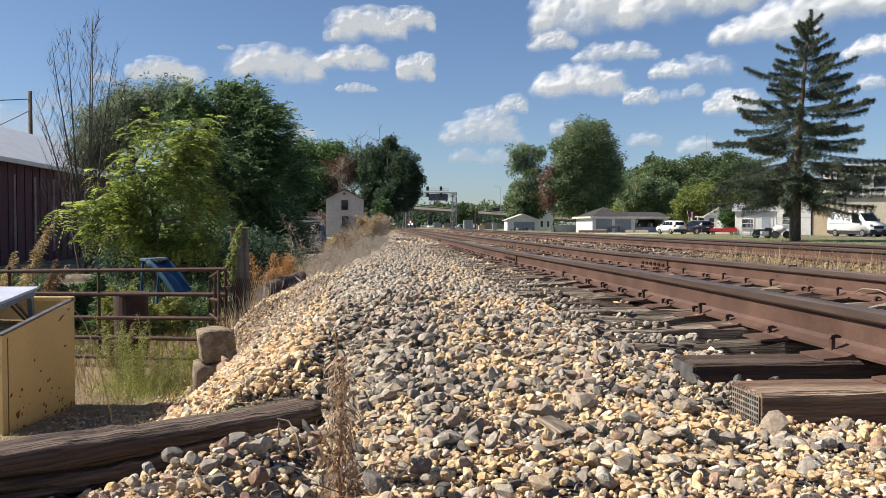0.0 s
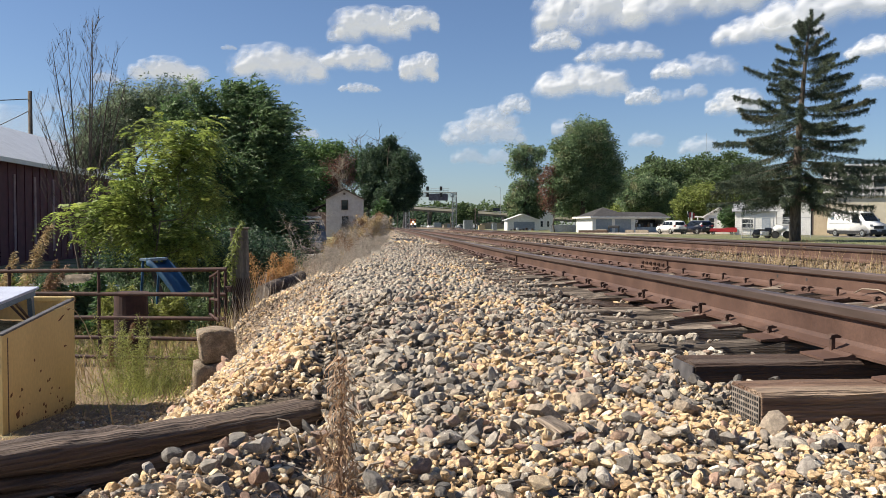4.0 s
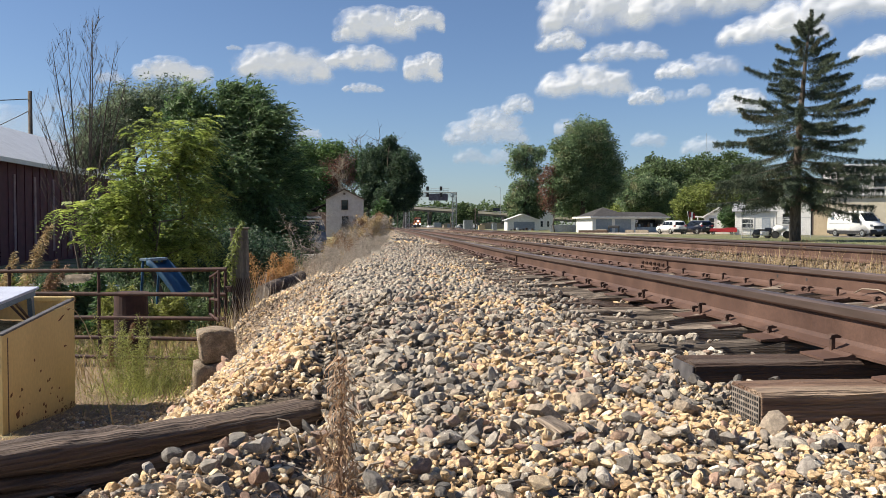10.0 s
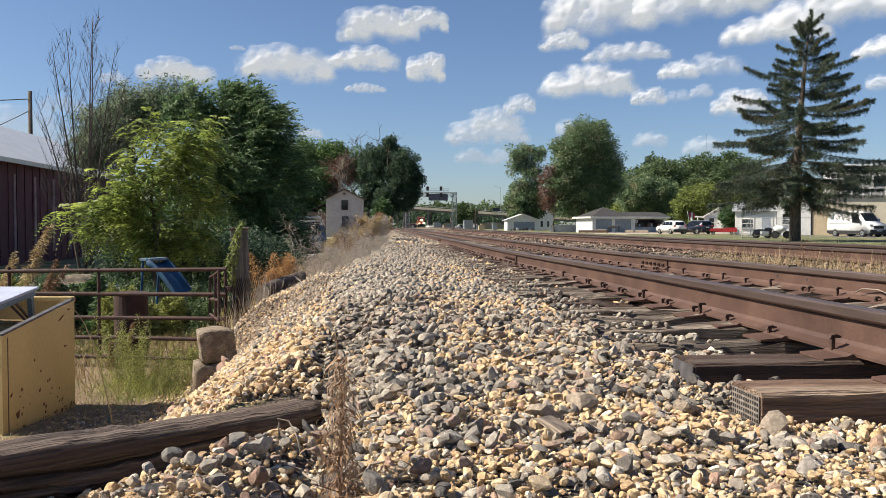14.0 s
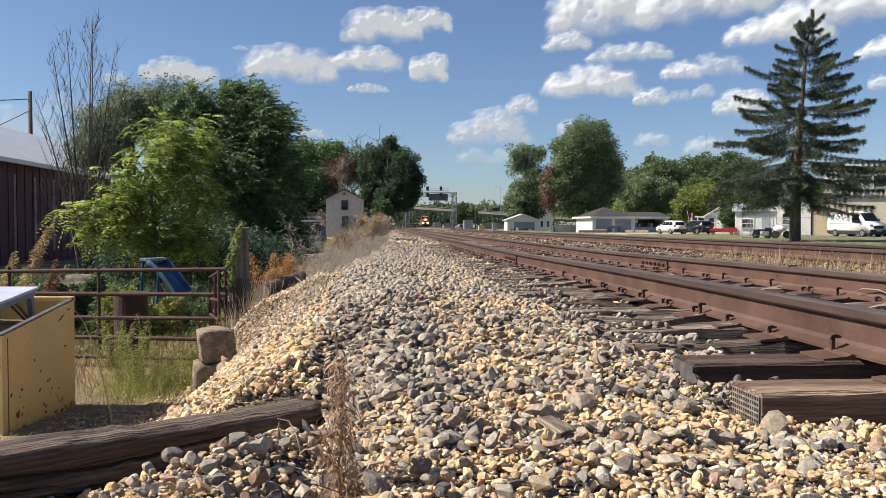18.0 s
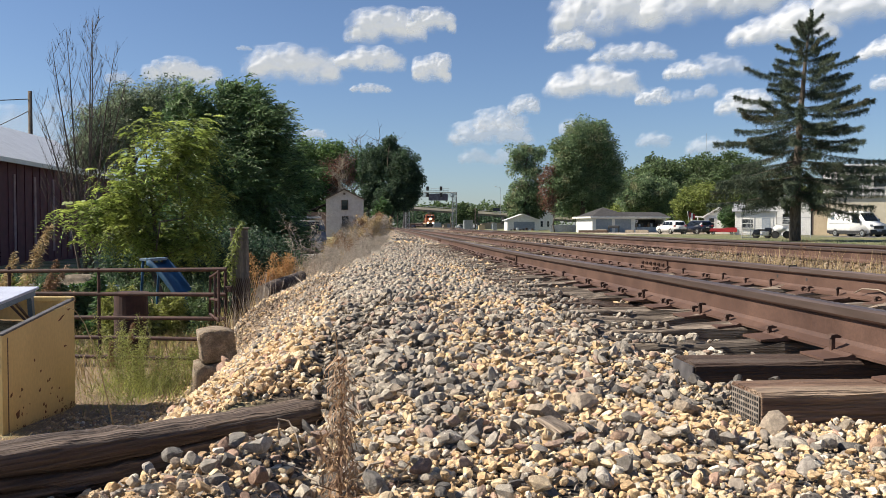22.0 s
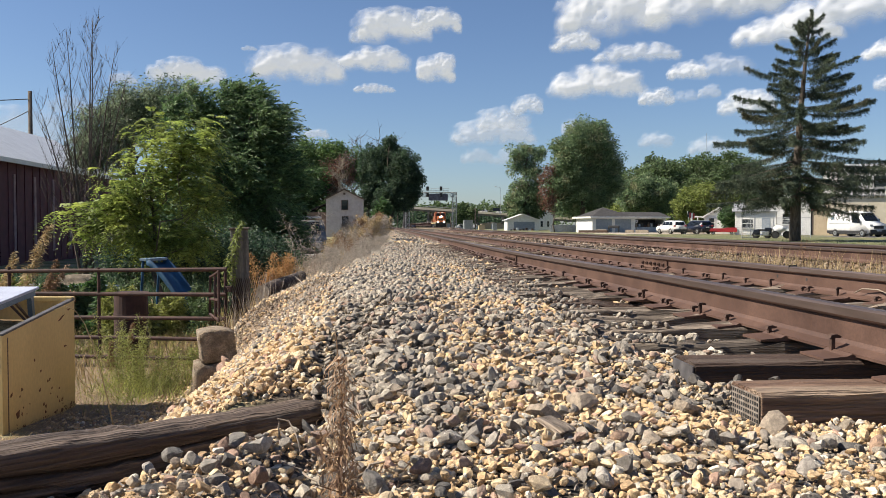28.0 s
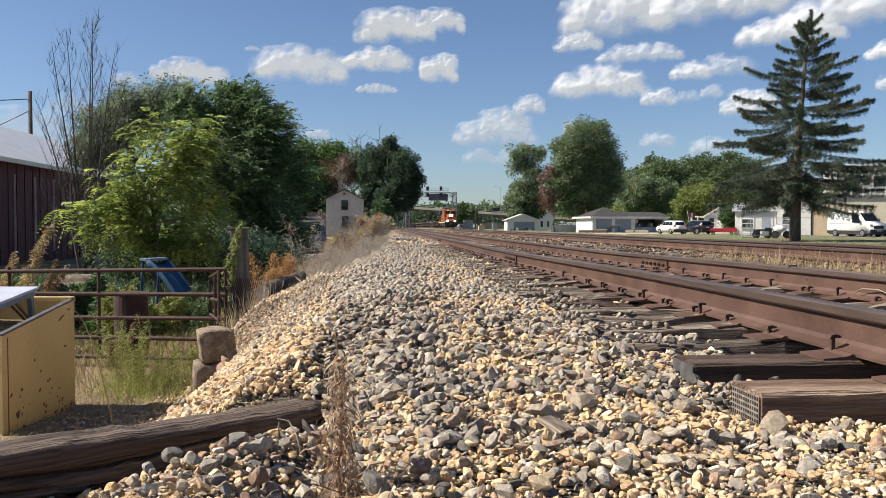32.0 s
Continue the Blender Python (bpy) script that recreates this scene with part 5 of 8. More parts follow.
# very dark leaf colour on these shrubs stands in for the big tree's shadow
HEDGE, HEDGE_BOUGHS = tree("low shrubs under the trees, shade put into leaf colour", (-3.71, 26, -1.72), 1.7, 0.1, [(-4.64, 26.5, -0.58, 1.67, 1.34, 0.74), (-6.31, 25.55, -0.39, 1.49, 1.19, 0.74), (-7.8, 26.39, -0.62, 1.3, 1.04, 0.56)], 240, 140, 0.12, M_LEAF_DUSK, 19, droop=0.5, spread=0.7, category="shrub", name="shrub")
BACKL, BACKL_BOUGHS = tree("leafy mid-green tree behind the old house", (-16.39, 170, -1.72), 14.31, 0.4, [(-17.0, 171.82, 13.81, 6.07, 4.86, 5.46), (-21.86, 168.54, 10.17, 4.86, 3.89, 7.29), (-11.54, 171.28, 14.42, 4.25, 3.4, 4.25), (-6.4, 171.5, 13.2, 2.9, 2.4, 4.6)], 310, 110, 0.6, M_LEAF_FRESH, 20, spread=2.0)
BACKL2, BACKL2_BOUGHS = tree("dark green trees beside the old house", (-17.36, 162, -1.72), 9.11, 0.4, [(-16.78, 163.32, 6.23, 4.4, 3.52, 6.36), (-14.46, 161.13, 9.12, 2.89, 2.31, 3.47), (-20.25, 163.56, 2.18, 5.21, 4.17, 5.21)], 220, 100, 0.6, M_LEAF_DARK, 26, spread=1.6)
RUSSET, RUSSET_BOUGHS = tree("russet half-bare tree behind the old house", (-10.02, 165, -1.72), 10.42, 0.25, [(-9.78, 166.2, 10.82, 4.01, 3.21, 4.24), (-11.79, 164.12, 9.29, 2.95, 2.36, 2.36)], 110, 60, 0.4, M_LEAF_RED, 21, spread=1.5)
CENTRE, CENTRE_BOUGHS = tree("broad dark-green tree beside the old house", (1.14, 160, -0.3), 8.74, 0.45, [(1.0, 161.4, 14.2, 3.4, 3.4, 3.6), (3.9, 159.0, 11.6, 3.3, 2.9, 4.2), (-2.0, 161.0, 12.0, 3.2, 2.7, 5.0), (2.2, 158.8, 6.9, 4.4, 3.4, 4.0), (-2.6, 160.6, 7.9, 2.3, 1.8, 4.6), (6.0, 159.6, 10.6, 2.0, 1.8, 2.6), (5.6, 160.0, 6.6, 1.7, 1.6, 2.4), (1.2, 161.0, 17.4, 1.3, 1.3, 1.2)], 620, 130, 0.42, M_LEAF_DUSK, 13, spread=1.25, droop=0.6, shell=0.3)
CBUSH, CBUSH_BOUGHS = tree("green bush on the bank", (-0.32, 90, -0.3), 1.66, 0.06, [(-0.26, 90.25, 2.45, 0.84, 0.67, 0.77)], 26, 60, 0.4, M_LEAF_DARK, 22, spread=0.55, category="shrub", name="shrub")
TALL, TALL_BOUGHS = tree("tall narrow tree with thin crown", (38.16, 212, -0.7), 19.35, 0.35, [(39.07, 213.36, 21.38, 4.54, 3.63, 3.03), (35.59, 211.36, 19.41, 2.12, 1.7, 2.12), (36.65, 213.0, 16.38, 3.33, 2.66, 3.79), (40.13, 211.0, 14.87, 3.33, 2.66, 4.24), (37.86, 213.36, 10.32, 4.54, 3.63, 4.54), (35.59, 210.91, 6.54, 3.63, 2.9, 4.24), (42.1, 212.64, 20.47, 2.12, 1.7, 1.82), (40.89, 211.18, 9.57, 2.73, 2.18, 4.54)], 150, 110, 0.6, M_LEAF_MAPLE, 15, spread=1.5, shell=0.15)
TALL2, TALL2_BOUGHS = tree("green tree behind the white garage", (36.09, 215, -0.7), 8.86, 0.3, [(36.09, 215.92, 5.86, 3.07, 2.46, 3.84), (39.93, 213.89, 5.86, 3.69, 2.95, 3.99)], 120, 110, 0.7, M_LEAF_MID, 23, spread=1.8)
MAPLE, MAPLE_BOUGHS = tree("large round maple turning red on one side", (36.01, 142, -0.7), 14.32, 0.5, [(37.02, 143.67, 13.11, 5.58, 4.46, 6.09), (34.49, 140.63, 13.62, 4.56, 3.65, 5.58), (36.51, 143.89, 6.52, 6.29, 5.03, 5.07), (40.06, 141.09, 10.57, 3.04, 2.43, 6.09), (38.54, 142.91, 17.17, 3.04, 2.43, 2.54), (32.46, 141.09, 7.53, 3.04, 2.43, 5.58)], 700, 130, 0.42, M_LEAF_MAPLE, 14, spread=1.5, shell=0.4, droop=0.3)
MAPRED, MAPRED_BOUGHS = tree("red-leaved small maple beside the large one", (30.72, 141, -0.7), 7.17, 0.12, [(29.71, 141.36, 6.27, 1.21, 0.97, 3.02), (29.41, 140.73, 9.7, 0.91, 0.73, 2.01)], 42, 60, 0.4, M_LEAF_RED, 24, spread=1.3)
ROUND, ROUND_BOUGHS = tree("round dark-green tree behind the garage", (57.68, 170, -0.7), 8.44, 0.4, [(57.68, 171.75, 7.13, 5.83, 4.66, 4.61), (54.64, 169.09, 6.52, 3.04, 2.43, 3.04), (60.71, 170.91, 7.13, 3.04, 2.43, 3.64)], 300, 120, 0.5, M_LEAF_MAPLE, 16, spread=1.6)
YEL, YEL_BOUGHS = tree("yellow-green tree behind the white cottage", (61.61, 150, -0.7), 6.49, 0.3, [(61.61, 151.29, 4.94, 4.29, 3.43, 3.21), (64.82, 149.04, 5.79, 3.21, 2.57, 2.68), (58.93, 150.71, 3.65, 2.36, 1.89, 2.14)], 260, 120, 0.45, M_LEAF_YEL, 17, spread=1.4)
SHRUBR, SHRUBR_BOUGHS = tree("dark-green bush beside the white cottage", (44.24, 98, -0.7), 2.15, 0.06, [(44.38, 98.38, 1.38, 1.26, 1.01, 1.12), (43.4, 97.81, 1.8, 0.63, 0.5, 0.7)], 80, 60, 0.3, M_LEAF_DARK, 25, spread=0.7, category="shrub", name="shrub")
HILL1, HILL1_BOUGHS = tree("wooded hillside of rounded green trees", (89.8, 235, -0.7), 12.95, 0.4, [(75.54, 236.91, 13.09, 6.38, 5.1, 3.69), (83.93, 232.99, 15.94, 6.71, 5.37, 4.7), (91.48, 237.01, 14.77, 6.71, 5.37, 5.88), (88.12, 231.47, 10.57, 11.75, 9.4, 5.04)], 300, 100, 0.85, M_LEAF_MID, 28, spread=2.2)
HILL2, HILL2_BOUGHS = tree("tall green trees on the far hillside", (102.74, 232, -0.7), 14.45, 0.4, [(96.45, 233.89, 16.57, 6.3, 5.04, 5.3), (102.74, 230.26, 17.07, 5.8, 4.64, 5.3), (110.2, 233.99, 14.58, 6.63, 5.3, 6.63), (101.09, 228.52, 10.44, 11.6, 9.28, 5.8)], 300, 100, 0.85, M_LEAF_MID, 29, spread=2.2)
SMALL, SMALL_BOUGHS = tree("small light-green tree beside the signal bridge", (31.29, 300, -0.7), 6.6, 0.2, [(30.43, 300.77, 5.9, 2.57, 2.06, 3.0), (33.0, 299.49, 4.83, 1.71, 1.37, 2.57), (28.93, 300.51, 3.76, 1.71, 1.37, 2.14)], 90, 60, 1.1, M_LEAF_MID, 27, spread=1.6)


def bare_tree():
    """A leafless young tree: slender stems fanning up from one stool, with side branches and fine twigs."""
    r = np.random.default_rng(61)
    t = empty("bare_tree", pose(-10.35, 28.5, -1.72), "leafless young tree with thin upright stems", "tree", "trees")
    twigs = []
    for i, (dx, hh) in enumerate(((-1.35, 6.3), (-0.95, 8.4), (-0.45, 8.8), (0.02, 9.5), (0.42, 9.3), (0.8, 8.3), (1.25, 7.1), (-1.15, 5.0))):
        bm = bmesh.new()
        dy, wob = r.normal(0, 0.5), r.uniform(0, 6)
        def at(k):
            return Vector((0.04 * i - 0.15 + dx * k ** 1.25 + 0.05 * math.sin(5 * k + wob), dy * k, hh * k))
        pipe(bm, [at(k / 14) for k in range(15)], 0.055, 0.007, 7)
        for j in range(22):
            k = 0.22 + 0.74 * (j + r.random()) / 22
            p = at(k)
            out = (1 if j % 2 else -1) * r.uniform(0.18, 0.5)
            ln = (1.02 - k) * 2.1 + 0.35
            def arm(q, p=p, out=out, ln=ln):
                return p + Vector((out * ln * q ** 0.8, 0.3 * out * ln * q, ln * (0.75 * q + 0.25 * q * q)))
            pipe(bm, [arm(q / 5) for q in range(6)], 0.013 * (1.1 - k) + 0.004, 0.003, 4)
            for _ in range(9):
                a = arm(r.uniform(0.25, 1.0))
                twigs.append((a, a + Vector((r.normal(0, 0.13), r.normal(0, 0.15), r.uniform(0.2, 0.55)))))
        part("stem", bm, M_BARK, t, soft=True)
    b = np.array([a[:] for a, _ in twigs])
    d = np.array([(q - a)[:] for a, q in twigs])
    L = np.linalg.norm(d, axis=1)
    v, f = strips(r, b, d / L[:, None], L, np.full(len(b), 0.011), np.zeros(len(b)), 2)
    piece("fine_twig_mass", fast_mesh("fine_twig_mass", v, f, M_BARK), t, label="fine bare grey twigs")["kind"] = "stuff"
    return t


bare_tree()


def dead_tree(x, y, z, h, seedling, material, label):
    r = np.random.default_rng(seedling)
    t = empty("bare_tree", pose(x, y, z), label, "tree", "trees")
    bm = bmesh.new()
    for i in range(3):
        pts = limb(bm, (0, 0, 0), (r.normal(0, h * 0.14), r.normal(0, 1), h * r.uniform(0.8, 1)), 0.22, 0.03, r, 0.1, 6, 6)
        for j in range(2, 7):
            for _ in range(4):
                p = pts[j - 1].lerp(pts[j], r.random())
                q = p + Vector((r.normal(0, h * 0.09), r.normal(0, 1), r.uniform(0.05, 0.18) * h))
                limb(bm, p, q, 0.07, 0.02, r, 0.2, 5, 3)
                limb(bm, p.lerp(q, 0.5), q + Vector((r.normal(0, 1), 0, r.uniform(0, 1.2))), 0.04, 0.012, r, 0.2, 4, 2)
    part("trunk", bm, material, t)


dead_tree(-9.0, 161, -1.0, 15.5, 71, M_TWIG, "pale dead tree with bare limbs behind the house")
dead_tree(-5.4, 163, -1.0, 17.0, 72, M_BARK, "bare grey tree behind the house")
dead_tree(-1.5, 174, -1.0, 22.5, 73, M_BARK, "bare-topped tree behind the dark tree")

# ---- grass and weeds ----
rw = np.random.default_rng(77)
turf("dry_grass", rw, rw.uniform(-3.2, -1.7, 3600), rw.uniform(12.2, 24, 3600), 0.2, 0.75, 0.009, 0.3, M_STRAW, "dry tan grass below the bank", 0.25)
turf("dry_grass", rw, rw.normal(-2.12, 0.16, 420), rw.uniform(10.2, 13.2, 420), 0.15, 0.6, 0.006, 0.28, M_STRAW, "dry straw-coloured grass beside the gate post", 0.2)
turf("green_grass", rw, rw.normal(-2.95, 0.36, 1500), rw.normal(10.2, 0.5, 1500), 0.10, 0.50, 0.006, 0.45, M_GRASS, "tall fresh green weeds growing by the gate", 0.3)
turf("green_grass", rw, rw.uniform(-9.5, -2.4, 8000), rw.uniform(12.0, 20, 8000), 0.12, 0.5, 0.012, 0.3, M_GRASS, "uneven green grass in the yard", 0.3)
# weeds below the trees get the darkest leaf tone in place of tree shade
turf("green_grass", rw, rw.uniform(-15, -3, 9000), rw.uniform(18, 33, 9000), 0.3, 0.85, 0.03, 0.3, M_LEAF_DUSK, "tall green weeds under the trees, darkened for their shade", 0.3)
turf("dry_grass", rw, rw.uniform(-7.5, -2.3, 6500), rw.uniform(10.4, 18, 6500), 0.12, 0.50, 0.010, 0.35, M_STRAW, "dry tan grass in the yard", 0.3)
turf("dry_grass", rw, rw.uniform(-4.2, -2.0, 7000), rw.uniform(6.4, 10.6, 7000), 0.03, 0.18, 0.006, 0.9, M_STRAW, "trampled dry grass and litter on the yard soil", 0.4)
turf("dry_grass", rw, rw.uniform(5.2, 6.15, 2000), 7.6 + 6 * rw.random(2000) ** 1.2, 0.12, 0.44, 0.006, 0.22, M_STRAW, "tall dry straw grass between the tracks", 0.15)
turf("dry_grass", rw, rw.uniform(4.4, 6.2, 700), rw.uniform(8, 45, 700), 0.08, 0.30, 0.008, 0.3, M_STRAW, "scattered dry grass between the tracks", 0.2)
turf("green_grass", rw, rw.uniform(10.0, 34, 6500), 14 + 48 * rw.random(6500), 0.05, 0.14, 0.03, 0.5, M_LEAF_MID, "mown lawn grass beside the second track", 0.3)
turf("dry_grass", rw, 9.7 + rw.random(1500) * 2.2, 9 + 60 * rw.random(1500) ** 1.3, 0.08, 0.26, 0.012, 0.35, M_STRAW, "dry grass along the edge of the track bed", 0.3)
turf("dry_grass", rw, rw.uniform(-2.6, -0.6, 3200), 13.2 + 32 * rw.random(3200) ** 1.2, 0.08, 0.42, 0.010, 0.38, M_GREYWEED, "grey dry weeds along the top of the bank", 0.3)
turf("dry_grass", rw, rw.uniform(-1.9, 0.0, 3000), 10.5 + 24 * rw.random(3000), 0.06, 0.36, 0.007, 0.5, M_GREYWEED, "sparse grey grass over the gravel crest", 0.3)
turf("dry_grass", rw, rw.uniform(-1.6, -0.2, 500), 7 + 16 * rw.random(500), 0.04, 0.22, 0.006, 0.6, M_DEADWEED, "sparse dead grass among the ballast", 0.4)
turf("dry_grass", rw, rw.uniform(-2.8, -0.2, 2200), 30 + 60 * rw.random(2200), 0.2, 0.8, 0.02, 0.3, M_STRAW, "dry golden grass on the far bank", 0.2)

for i in range(9):
    weed("tall dry straw-coloured weed between the tracks", (5.5 + 0.5 * rw.random(), 7.8 + 0.62 * i), rw.uniform(0.36, 0.50), 40, 0.016, 0.04, 0.2, M_DEADWEED, 240 + i, (rw.uniform(-0.1, 0.1), 0), 3, 0.6)
turf("dry_grass", rw, rw.uniform(-2.05, -1.45, 70), rw.uniform(9.6, 11.2, 70), 0.25, 0.6, 0.007, 0.16, M_GREYWEED, "thin pale dry stalks beside the gate post", 0.05)
turf("dry_grass", rw, rw.uniform(-2.2, -0.5, 2600), rw.uniform(8.3, 14.0, 2600), 0.05, 0.24, 0.006, 1.6, M_GREYWEED, "dry stalks and litter lying on the bank", 0.5)
for i, (x, y, h) in enumerate(((-3.42, 10.8, 0.80), (-3.62, 10.7, 0.62))):
    weed("dense dark-brown seed plume beside the drum", (x, y), h, 420, 0.035, 0.07, 0.1, M_DEADWEED, 340 + i, (0.10, 0), 1, 0.35)
weed("tall golden-brown dry weed on the bank", (-1.86, 12.8), 0.72, 420, 0.035, 0.34, 0.1, M_RUSTWEED, 81, (0.05, 0), 4, 0.15)
weed("rust-coloured dry weed clump on the bank", (-1.66, 13.2), 0.62, 420, 0.03, 0.36, 0.1, M_RUSTWEED, 82, (0, 0), 6, 0.1)
weed("tall pale branching dry weed on the bank", (-1.55, 14.2), 1.25, 46, 0.13, 0.34, 0.1, M_GREYWEED, 83, (-0.12, 0), 3, 0.2, width=0.07)
weed("tall pale branching dry weed on the bank", (-1.35, 15.2), 1.20, 44, 0.14, 0.36, 0.1, M_GREYWEED, 84, (0.22, 0), 3, 0.2, width=0.07)
BUSHES = [weed("bushy grey dry weed along the bank", (-1.6, 20.0), 0.8, 120, 0.05, 0.34, 0.2, (M_GREYWEED, M_STRAW, M_GREYWEED, M_DEADWEED)[i % 4], 100 + i, (rw.uniform(-0.1, 0.1), 0), 4, 0.1, width=0.22)
          for i in range(8)]
for i in range(96):
    y = 14.0 + 31 * (i / 96) ** 1.15
    x = rw.uniform(-2.5, -0.75 + 0.035 * min(y - 12, 20))
    s = rw.uniform(0.5, 1.0) * (0.45 if x < -0.062 * y else 1.0) * (0.6 if y < 18 else 1.0)
    ob = BUSHES[i % 8] if i < 8 else piece("weed", BUSHES[i % 8].data, None)
    ob.matrix_basis = Matrix.LocRotScale((x, y, float(land(x, y)) - 0.02), Euler((0, 0, rw.uniform(0, 6))), (s, s, s))
    tagged(ob, "bushy dry weed on the gravel bank", "weed", "weeds")
for i in range(95):
    y = 11.6 + 15 * rw.random() ** 0.9
    x = rw.uniform(-1.75, -0.45 + 0.04 * (y - 11))
    ob = piece("weed", BUSHES[(0, 2, 4, 6)[i % 4]].data, None)
    s = rw.uniform(0.28, 0.52)
    ob.matrix_basis = Matrix.LocRotScale((x, y, float(land(x, y)) - 0.03), Euler((rw.uniform(-0.6, 0.6), rw.uniform(-0.6, 0.6), rw.uniform(0, 6))), (s * 1.2, s * 1.2, s))
    tagged(ob, "low tangled grey dead brush on the bank", "weed", "weeds")
for i in range(11):
    weed("bushy golden-brown dry weed on the bank", (-2.3 + rw.uniform(0, 1.0), 30 + 1.4 * i), rw.uniform(0.75, 1.15), 220, 0.08, 0.5, 0.1, M_STRAW if i % 2 else M_GREYWEED, 300 + i, (0, 0), 5, 0.05, width=0.28)
for i in range(12):
    weed("bushy golden-brown dry weed on the bank", (-0.75 + rw.uniform(-0.9, 0.9), 38 + 1.6 * i), rw.uniform(0.9, 1.5), 240, 0.09, 0.55, 0.1, (M_STRAW, M_DEADWEED, M_GREYWEED)[i % 3], 140 + i, (0, 0), 6, 0.05, width=0.3)
for i, (x, y, h) in enumerate(((-6.9, 14.5, 1.6), (-6.2, 14.9, 1.5), (-6.8, 14.0, 1.5), (-5.3, 13.4, 1.0), (-5.6, 13.0, 1.1), (-6.0, 14.2, 1.35))):
    weed("tall tan seed-headed weed behind the gate", (x, y), h, 320, 0.07, 0.20, 0.2, (M_STRAW, M_DEADWEED)[i % 2], 160 + i, (0.32 if i == 0 else 0.1, 0), 1 + i % 2, 0.35)
weed("tall arching tan seed plume behind the gate", (-6.50, 14.6), 2.25, 520, 0.10, 0.22, 0.25, M_STRAW, 175, (0.22, 0), 1, 0.42, width=0.22)
weed("pale brown seed-headed weed beside the gate", (-6.45, 13.5), 1.55, 260, 0.06, 0.14, 0.2, M_STRAW, 170, (0.1, 0), 2, 0.5)
for i, (x, y, h) in enumerate(((-3.28, 10.4, 0.95), (-3.05, 10.0, 0.7), (-2.75, 10.2, 0.6), (-3.5, 10.7, 0.8), (-2.5, 10.5, 0.55))):
    weed("green feathery weed in front of the gate", (x, y), h, 190, 0.05, 0.22, 0.0, M_GRASS, 180 + i, (0, 0), 6, 0.12, width=0.13)
for i, (x, y, h) in enumerate(((-6.3, 15.2, 1.05), (-7.1, 15.6, 1.2), (-5.0, 14.6, 0.95), (-7.9, 16.0, 1.25), (-4.4, 14.4, 0.8), (-5.7, 15.8, 1.1))):
    weed("dark green leafy weed behind the gate", (x, y), h, 420, 0.10, 0.42, 0.2, (M_LEAF_MID, M_GRASS, M_LEAF_DARK)[i % 3], 320 + i, (0, 0), 5, 0.08)
for i, (x, y, h) in enumerate(((-3.9, 14.7, 0.8), (-3.55, 14.9, 0.95), (-4.2, 14.9, 0.6), (-3.3, 14.4, 0.75), (-4.75, 14.3, 1.05))):
    weed("light green leafy weed before the slide", (x, y), h, 420, 0.07, 0.30, 0.1, (M_GRASS, M_LEAF_MID)[i % 2], 350 + i, (0, 0), 6, 0.05, width=0.3)
weed("green leafy weed in the yard", (-5.2, 16.0), 0.95, 500, 0.09, 0.5, 0.2, M_LEAF_MID, 190, (0, 0), 5, 0.1)
weed("green leafy weed in the yard", (-5.9, 15.4), 0.85, 500, 0.09, 0.5, 0.2, M_LEAF_MID, 191, (0, 0), 5, 0.1)
weed("green leafy weed in the yard", (-4.2, 16.2), 0.8, 400, 0.09, 0.4, 0.2, M_GRASS, 192, (0, 0), 5, 0.1)


